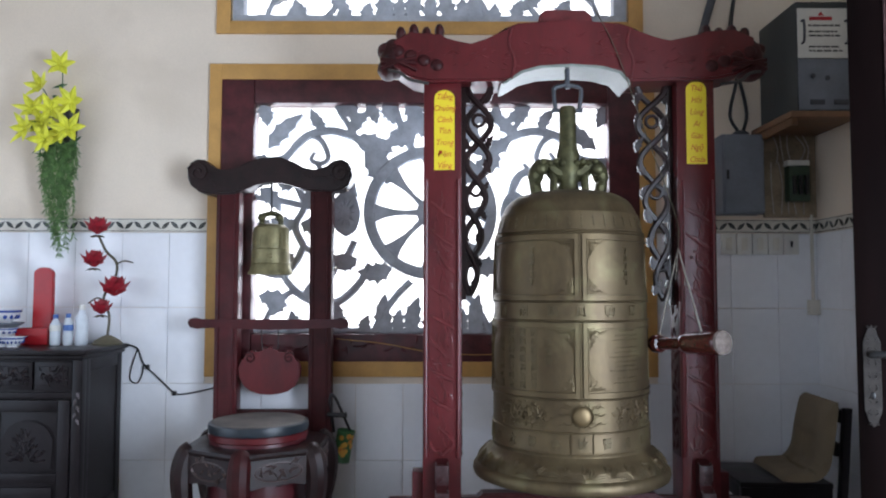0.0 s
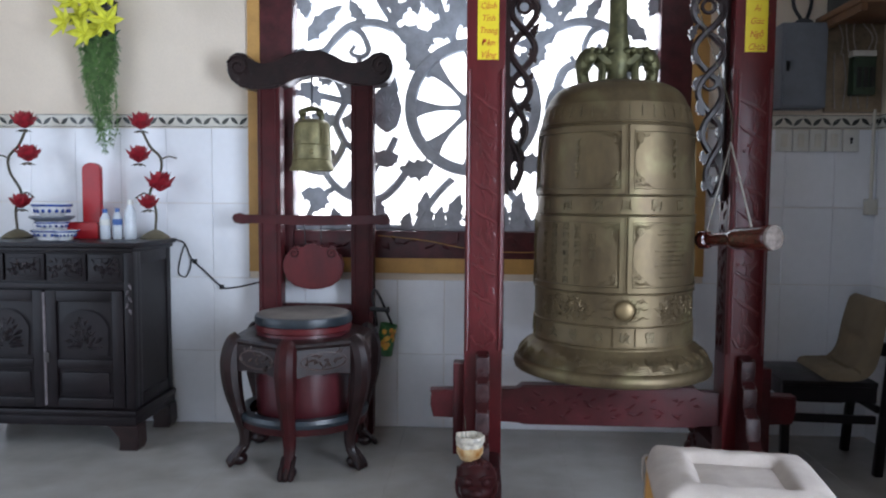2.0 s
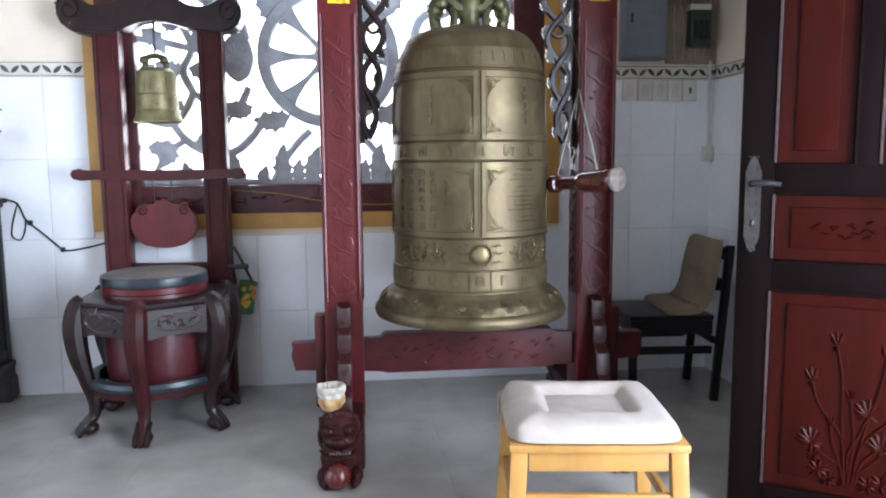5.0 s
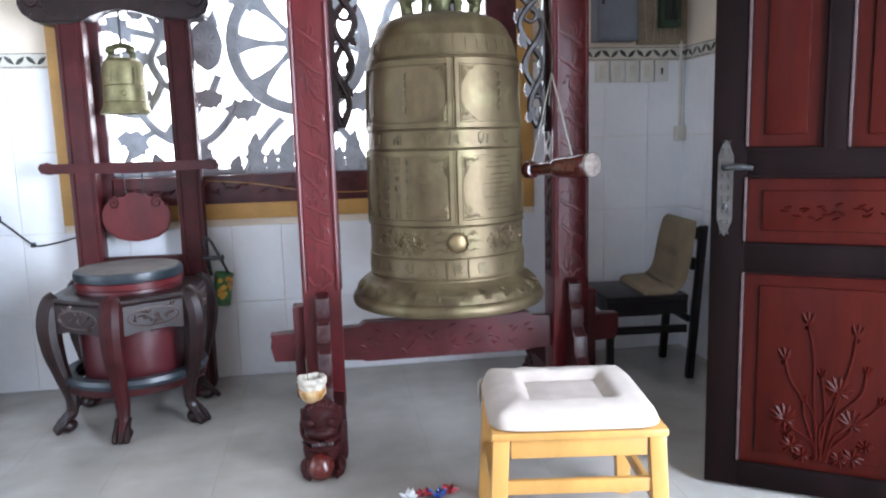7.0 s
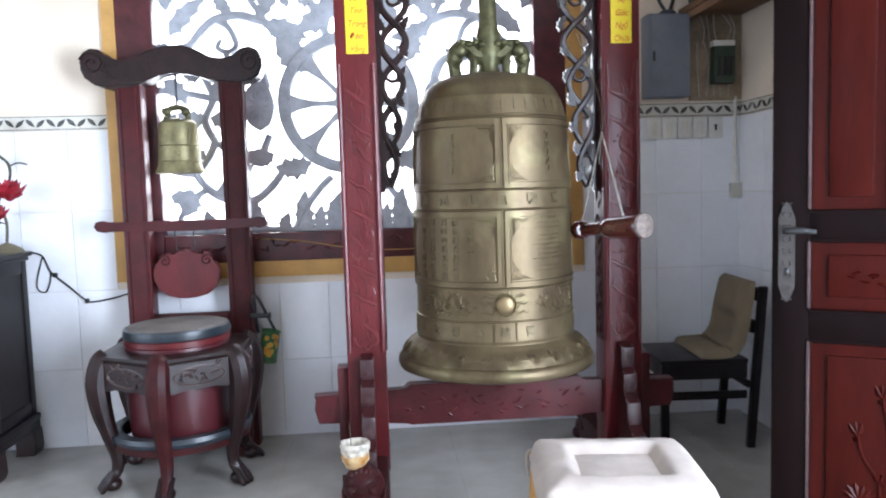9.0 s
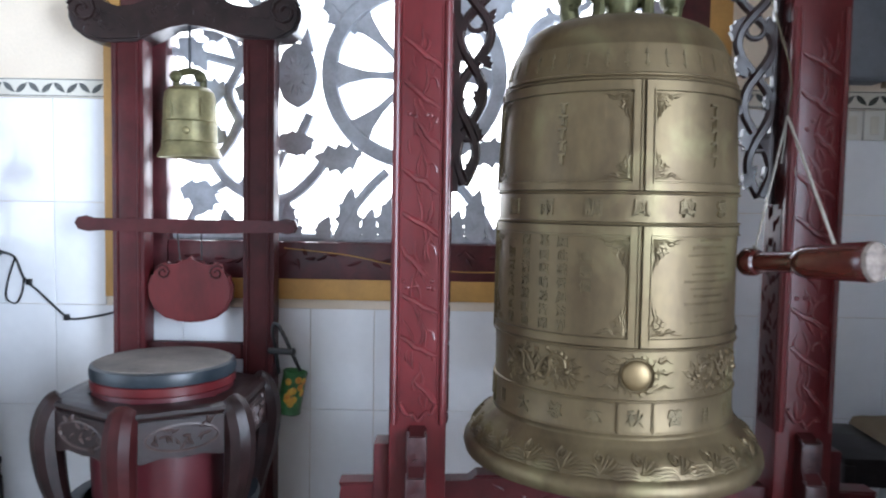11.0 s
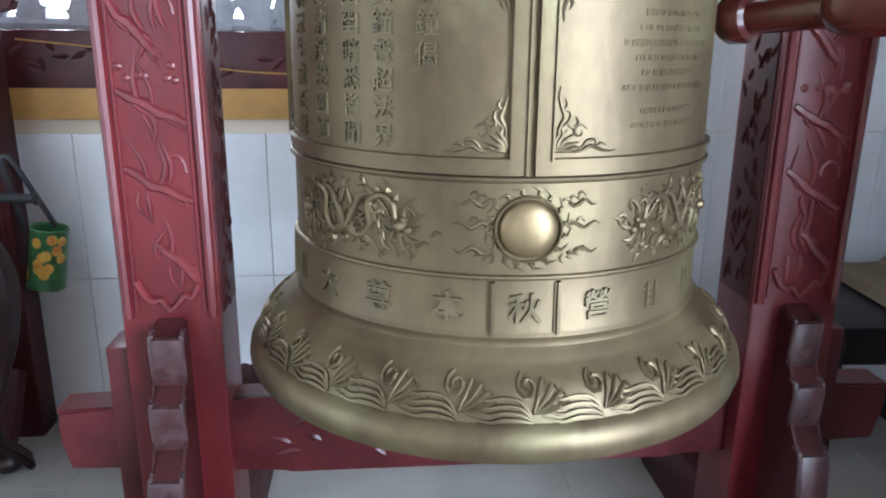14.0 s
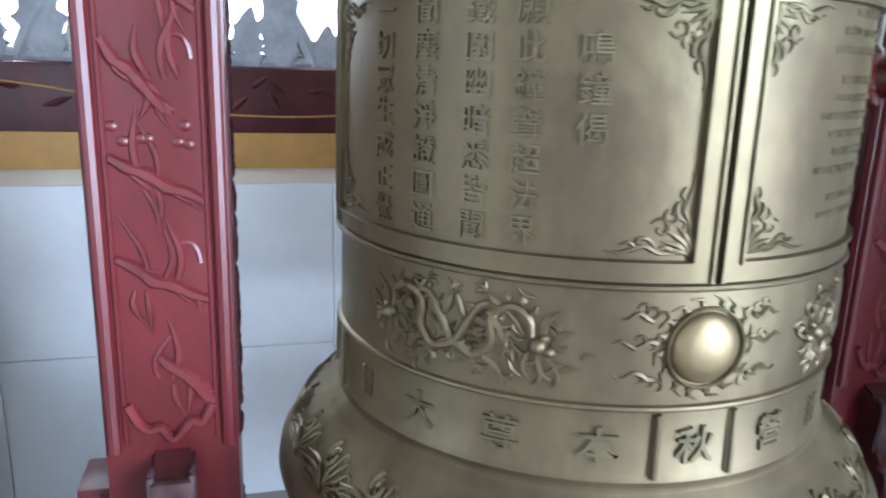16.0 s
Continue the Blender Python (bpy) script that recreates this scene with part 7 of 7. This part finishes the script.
def wall_bouquet():
    x, y = -2.005, WALL - 0.03
    t = thing("wall_bouquet", (x, y, 1.90), "yellow artificial lilies with trailing green fern on the wall", "flowers")
    bm = B()
    lathe(bm, [(0.0, 1.98), (0.028, 1.98), (0.045, 2.22), (0.050, 2.25), (0.044, 2.25), (0.0, 2.20)], x + 0.035, y - 0.03, 16)
    part("holder", bm, BLACK, t, "dark wall holder")
    rnd = random.Random(12)
    heads = ((0.01, 2.47), (-0.09, 2.35), (0.075, 2.28), (-0.165, 2.24), (-0.05, 2.24), (-0.185, 2.13), (-0.10, 2.16), (0.03, 2.10), (-0.06, 2.07), (0.09, 2.13))
    for hx, hz in heads:
        hx *= 0.84
        c = Vector((x + hx, y - rnd.uniform(0.07, 0.12), hz))
        bm = B()
        ax = Vector((rnd.uniform(-0.5, 0.5), -1, rnd.uniform(-0.2, 0.5))).normalized()
        u = ax.cross(Vector((0, 0, 1))).normalized()
        v = ax.cross(u)
        for k in range(6):
            a = k * math.pi / 3 + rnd.uniform(-0.1, 0.1)
            r = u * math.cos(a) + v * math.sin(a)
            ridge_leaf(bm, c, r + ax * 0.45, ax - r * 0.3, rnd.uniform(0.085, 0.112), 0.046, 0.010)
        blob(bm, c + ax * 0.01, (0.010, 0.010, 0.010), 8, 6)
        part("lily", bm, PETALYEL, t, "yellow lily head")
    bm = B()
    for k in range(26):
        hx, hz = rnd.choice(heads)
        p = Vector((x + hx * 0.7 + rnd.uniform(-0.05, 0.05), y - rnd.uniform(0.02, 0.06), hz - rnd.uniform(0.0, 0.1)))
        ridge_leaf(bm, p, (rnd.uniform(-1, 1), -0.3, rnd.uniform(-0.6, 1)), (0, -1, 0), rnd.uniform(0.05, 0.09), 0.022, 0.006)
    for hx, hz in heads:
        tube(bm, smooth_path(((x + 0.03, y - 0.04, 2.18), (x + hx * 0.5, y - 0.05, (hz + 2.18) / 2), (x + hx, y - 0.07, hz)), 4), 0.003, 5)
    part("leaves", bm, LEAFGREEN, t, "dark green leaves and stems")
    bm = B()
    for k in range(46):
        x0 = x + rnd.uniform(-0.075, 0.085)
        ln = rnd.uniform(0.12, 0.62)
        pts = smooth_path([(x0, y - 0.05, 2.10), (x0 + rnd.uniform(-0.03, 0.03), y - 0.07, 2.10 - ln * 0.5), (x0 * 0.55 + (x + 0.02) * 0.45 + rnd.uniform(-0.03, 0.03), y - 0.05, 2.10 - ln)], 11)
        tube(bm, pts, 0.0012, 4)
        for p in pts[1:]:
            for q in range(3):
                ridge_leaf(bm, p, (rnd.uniform(-1, 1), rnd.uniform(-0.5, 0.3), -0.8), (0, -1, 0), rnd.uniform(0.022, 0.045), 0.005, 0.0015)
    tagged(part("trailing_fern", bm, FERNGREEN, t, "trailing pale green fern"), kind="stuff")


wall_bouquet()


def wall_cable():
    t = thing("power_cable", (-1.56, WALL - 0.01, 0.78), "thin dark cable looping along the tiled wall", "cable")
    y = WALL - 0.012
    bm = B()
    tube(bm, smooth_path(((-1.64, y - 0.03, 1.005), (-1.60, y, 0.98), (-1.565, y, 0.90), (-1.50, y, 0.84), (-1.42, y, 0.765), (-1.38, y, 0.742), (-1.28, y, 0.755), (-1.16, y, 0.785), (-1.05, y, 0.80)), 6), 0.0045, 6)
    tube(bm, smooth_path(((-1.60, y, 0.98), (-1.63, y, 0.88), (-1.635, y, 0.82), (-1.60, y, 0.80), (-1.575, y, 0.84), (-1.565, y, 0.90)), 6), 0.0035, 6)
    part("wire", bm, BLACK, t)
    for x, z in ((-1.40, 0.748), (-1.545, 0.885)):
        bm = B()
        box(bm, x - 0.010, x + 0.010, y - 0.008, y + 0.010, z - 0.012, z + 0.012, 0.003)
        part("cable_clip", bm, BLACK, t)


wall_cable()


def sill_wire():
    t = thing("thin_wire", (0.2, WALL - 0.016, 0.94), "thin yellow wire lying along the maroon window frame", "wire")
    bm = B()
    tube(bm, smooth_path(((-0.55, WALL - 0.014, 1.035), (-0.30, WALL - 0.014, 1.01), (-0.05, WALL - 0.015, 0.965), (0.20, WALL - 0.015, 0.952), (0.45, WALL - 0.015, 0.965), (0.80, WALL - 0.014, 0.99)), 8), 0.0022, 5)
    part("wire", bm, ORANGE, t)


sill_wire()


# ---- electric corner ----
def electric_corner():
    t = thing("junction_box", (1.62, WALL, 1.69), "blue-grey painted metal fuse box on the wall", "electric box")
    bm = B()
    box(bm, 1.478, 1.700, WALL - 0.11, WALL, 1.695, 2.115, 0.006)
    body = part("case", bm, GREYMETAL, t)
    bm = B()
    box(bm, 1.488, 1.690, WALL - 0.118, WALL - 0.111, 1.705, 2.105, 0.003)
    part("lid", bm, GREYMETAL, body)
    bm = B()
    box(bm, 1.497, 1.510, WALL - 0.124, WALL - 0.117, 1.875, 1.925, 0.002)
    part("latch", bm, BLACK, body)
    bm = B()
    blob(bm, (1.60, WALL - 0.06, 2.125), (0.045, 0.03, 0.02))
    part("cable_entry", bm, DARKMETAL, t)
    c = thing("power_cable", (1.60, WALL - 0.05, 2.13), "black cables running up from the fuse box", "cable")
    for k, pts in enumerate((((1.59, WALL - 0.06, 2.13), (1.555, WALL - 0.03, 2.24), (1.60, WALL - 0.02, 2.45), (1.56, WALL - 0.02, 2.62), (1.60, WALL - 0.03, 2.95), (1.66, WALL - 0.03, 3.3)), ((1.61, WALL - 0.06, 2.13), (1.645, WALL - 0.03, 2.25), (1.61, WALL - 0.02, 2.45), (1.57, WALL - 0.02, 2.65), (1.61, WALL - 0.03, 3.0), (1.68, WALL - 0.03, 3.3)))):
        bm = B()
        tube(bm, smooth_path(pts, 5), 0.009, 7)
        part("wire", bm, BLACK, c)
    p = thing("conduit_pipe", (1.36, WALL - 0.03, 2.4), "dark slanting pipe high on the wall", "pipe")
    bm = B()
    tube(bm, ((1.33, WALL - 0.04, 2.40), (1.44, WALL - 0.04, 2.78), (1.52, WALL - 0.04, 3.05), (1.60, WALL - 0.04, 3.33)), 0.022, 10)
    part("pipe", bm, DARKMETAL, p)
    # wooden board behind the meter
    b = thing("meter_board", (1.87, WALL, 1.69), "stained wooden board behind the electric meter", "board")
    bm = B()
    box(bm, 1.735, 2.015, WALL - 0.022, WALL - 0.001, 1.685, 2.13, 0.003)
    part("board", bm, material("stained_board", (0.30, 0.23, 0.15), 0.7, vary=0.3, scale=9), b)
    m = thing("circuit_breaker", (1.895, WALL - 0.03, 1.75), "dark green breaker with loose wires on a board", "circuit breaker")
    bm = B()
    box(bm, 1.842, 1.952, WALL - 0.085, WALL - 0.024, 1.765, 1.955, 0.006)
    body = part("case", bm, material("dark_green_bakelite", (0.03, 0.06, 0.035), 0.35, vary=0.3, scale=20), m)
    bm = B()
    for k in range(3):
        box(bm, 1.856 + 0.032 * k, 1.874 + 0.032 * k, WALL - 0.098, WALL - 0.084, 1.80, 1.90, 0.004)
    part("switch_lever", bm, BLACK, body)
    bm = B()
    box(bm, 1.838, 1.956, WALL - 0.075, WALL - 0.024, 1.955, 1.985, 0.004)
    part("terminal_cover", bm, WHITEPLATE, body, "pale terminal cover")
    rnd = random.Random(9)
    for k in range(5):
        x = 1.80 + 0.04 * k
        bm = B()
        tube(bm, smooth_path(((x, WALL - 0.03, 1.97), (x + rnd.uniform(-0.03, 0.03), WALL - 0.05, 2.05), (x - 0.02, WALL - 0.03, 2.13)), 4), 0.004, 5)
        part("wire", bm, ROPE, m, "loose pale wire")
        bm = B()
        tube(bm, smooth_path(((x - 0.02, WALL - 0.03, 1.70), (x - 0.03 + rnd.uniform(-0.02, 0.02), WALL - 0.04, 1.85), (x - 0.03, WALL - 0.03, 1.98)), 4), 0.0035, 5)
        part("wire", bm, ROPE, m, "loose pale wire")
    # switches
    for k in range(5):
        x0 = 1.50 + 0.084 * k
        s = thing("wall_switch", (x0 + 0.04, WALL, 1.486), "off-white wall switch plate in a row below the border" if k < 4 else "off-white wall plate with a round key socket", "switch", "switch plates in a row")
        bm = B()
        box(bm, x0, x0 + 0.079, WALL - 0.020, WALL - 0.006, 1.486, 1.598, 0.003)
        pl = part("plate", bm, WHITEPLATE, s)
        bm = B()
        if k < 4:
            box(bm, x0 + 0.024, x0 + 0.056, WALL - 0.024, WALL - 0.019, 1.508, 1.576, 0.002)
            part("rocker", bm, BORDER, pl)
        else:
            tube(bm, ((x0 + 0.040, WALL - 0.022, 1.550), (x0 + 0.040, WALL - 0.018, 1.550)), 0.008, 12)
            box(bm, x0 + 0.035, x0 + 0.045, WALL - 0.022, WALL - 0.018, 1.525, 1.550)
            part("socket", bm, BLACK, pl)
    # big cabinet on a shelf
    h = thing("wall_shelf", (1.86, 3.65, 2.10), "brown wooden shelf board on a bracket", "shelf")
    bm = B()
    box(bm, 1.68, RIGHT, 3.42, WALL, 2.125, 2.155, 0.003)
    part("board", bm, SHELFWOOD, h)
    bm = B()
    pts = [(1.692, 2.125), (1.692, 2.09), (1.72, 2.09), (1.72, 2.125)]
    prism(bm, pts, 3.44, WALL, 0.002)
    part("bracket", bm, SHELFWOOD, h)
    c = thing("metal_cabinet", (1.86, 3.65, 2.157), "grey metal voltage regulator case with a pale printed front", "electric cabinet")
    bm = B()
    box(bm, 1.725, 1.985, 3.45, 3.86, 2.157, 2.70, 0.008)
    # slate colour includes the shade of the high corner
    case = part("case", bm, material("shaded_slate_metal", (0.034, 0.040, 0.042), 0.5, vary=0.2, scale=7), c)
    bm = B()
    box(bm, 1.733, 1.980, 3.444, 3.452, 2.42, 2.665, 0.002)
    front = part("printed_front", bm, WHITEPLATE, case, "pale printed front plate")
    bm = B()
    box(bm, 1.733, 1.980, 3.444, 3.452, 2.165, 2.415, 0.002)
    part("lower_front", bm, GREYMETAL, case, "grey lower front")
    for x in (1.752, 1.964):
        bm = B()
        tube(bm, smooth_path(((x, 3.444, 2.49), (x, 3.42, 2.50), (x, 3.42, 2.59), (x, 3.444, 2.60)), 4), 0.006, 7)
        part("handle", bm, DARKMETAL, case)
    bm = B()
    box(bm, 1.79, 1.90, 3.4415, 3.4445, 2.605, 2.622)
    prism(bm, [(1.83, 2.628), (1.862, 2.628), (1.846, 2.648)], 3.4415, 3.4445)
    part("brand_mark", bm, REDPAINT, front, "red maker's mark", smooth=False)
    bm = B()
    rnd = random.Random(1)
    for z in (2.575, 2.545, 2.525, 2.47, 2.45):
        x = 1.785
        while x < 1.93:
            w = rnd.uniform(0.012, 0.04)
            box(bm, x, x + w, 3.4418, 3.4445, z, z + 0.008)
            x += w + 0.006
    part("small_print", bm, INK, front, "lines of small print", smooth=False)
    for x, z in ((1.80, 2.33), (1.87, 2.32)):
        bm = B()
        tube(bm, ((x, 3.446, z), (x, 3.438, z)), 0.012, 12)
        part("dial", bm, DARKMETAL, case)
    for x in (1.785, 1.90):
        bm = B()
        box(bm, x, x + 0.07, 3.440, 3.446, 2.19, 2.215, 0.002)
        part("name_plate", bm, DARKMETAL, case)
    # vertical conduit in the corner
    p = thing("conduit_pipe", (1.995, WALL, 1.17), "cream cable duct with a small box on the tiles", "cable duct")
    bm = B()
    tube(bm, ((1.985, WALL - 0.018, 1.24), (1.985, WALL - 0.018, 1.70)), 0.009, 8)
    part("duct", bm, BORDER, p)
    bm = B()
    box(bm, 1.955, 2.010, WALL - 0.045, WALL - 0.007, 1.165, 1.245, 0.004)
    part("outlet_box", bm, BORDER, p)


electric_corner()


def floor_scraps():
    """Small coloured plastic flowers lying by the stool."""
    rnd = random.Random(5)
    for i, (x, mat, lab) in enumerate(((0.28, PORCELAIN, "white crumpled paper flower on the floor"), (0.325, PETALRED, "red crumpled paper flower on the floor"), (0.375, BLUEGLAZE, "blue crumpled paper flower on the floor"), (0.415, PETALRED, "red and blue crumpled paper flower on the floor"))):
        bm = B()
        c = Vector((x, 2.345 + 0.01 * (i % 2), 0.004))
        for k in range(12):
            a = rnd.uniform(0, 6.28)
            ridge_leaf(bm, c + Vector((rnd.uniform(-0.01, 0.01), rnd.uniform(-0.01, 0.01), 0)), (math.cos(a), math.sin(a), rnd.uniform(0.1, 0.9)), (0, -0.3, 1), 0.035, 0.02, 0.008)
        single("paper_flower", bm, mat, lab, "paper flower", "paper flowers on the floor")


floor_scraps()


# ---- tiles of the walls and the floor ----
def tile_mesh(name, w, h, t, mat):
    me = bpy.data.meshes.new(name)
    e = 0.0003 if mat is FLOOR else 0.0015
    vs = []
    for d, s in ((0.0, 0), (t - e, 0), (t, e)):
        vs += [(s, h and s, d), (w - s, s, d), (w - s, h - s, d), (s, h - s, d)]
    fs = [(8, 9, 10, 11)]
    for a in (0, 4):
        fs += [(a + i, a + (i + 1) % 4, a + 4 + (i + 1) % 4, a + 4 + i) for i in range(4)]
    me.from_pydata(vs, [], fs)
    me.materials.append(mat)
    return me


def lay(name, parent, me, m):
    ob = new(name, me)
    ob.parent = parent
    ob.matrix_parent_inverse = parent.matrix_world.inverted()
    ob.matrix_basis = m
    return ob


def tiles():
    bpy.context.view_layer.update()
    wall_n, wall_e, floor = bpy.data.objects["wall_north"], bpy.data.objects["wall_east"], bpy.data.objects["floor"]
    J, JF = 0.0018, 0.0004
    cache = {}

    def piece(w, h, t, mat, kind):
        key = (round(w, 3), round(h, 3), kind)
        if key not in cache:
            cache[key] = tile_mesh(kind, w, h, t, mat)
        return cache[key]
    up_n = Matrix(((1, 0, 0, 0), (0, 0, -1, 0), (0, 1, 0, 0), (0, 0, 0, 1)))
    up_e = Matrix(((0, 0, -1, 0), (-1, 0, 0, 0), (0, 1, 0, 0), (0, 0, 0, 1)))
    k0 = int((LEFT - 0.055) / 0.25) - 1
    for k in range(k0, 9):
        a, b = 0.055 + 0.25 * k, 0.305 + 0.25 * k
        for r in range(4):
            z0, z1 = 0.40 * r, 0.40 * (r + 1)
            spans = [(a, b)]
            if r >= 2:
                spans = [(max(a, LEFT), min(b, -1.246)), (max(a, 1.156), min(b, RIGHT))]
            for x0, x1 in spans:
                x0, x1 = max(x0, LEFT), min(x1, RIGHT)
                if x1 - x0 < 0.012:
                    continue
                lay("tile", wall_n, piece(x1 - x0 - J, z1 - z0 - J, 0.006, TILE, "tile"), Matrix.Translation((x0, WALL - 0.0005, z0)) @ up_n)
    for k in range(9):
        y1 = WALL - 0.006 - 0.25 * k
        y0 = max(1.80, y1 - 0.25)
        if y1 - y0 < 0.02:
            continue
        for r in range(4):
            lay("tile", wall_e, piece(y1 - y0 - J, 0.40 - J, 0.006, TILE, "tile"), Matrix.Translation((RIGHT - 0.0005, y1, 0.40 * r)) @ up_e)
    for i in range(14):
        for j in range(16):
            x0, y0 = LEFT + 0.40 * i, WALL - 0.006 - 0.40 * (j + 1)
            x1, y1 = min(x0 + 0.40, RIGHT), max(y0, FRONT)
            if x1 - x0 < 0.02 or y0 + 0.40 - y1 < 0.02:
                continue
            lay("floor_tile", floor, piece(x1 - x0 - JF, y0 + 0.40 - y1 - JF, 0.006, FLOOR, "floor_tile"), Matrix.Translation((x0, y1, -0.006)))


tiles()
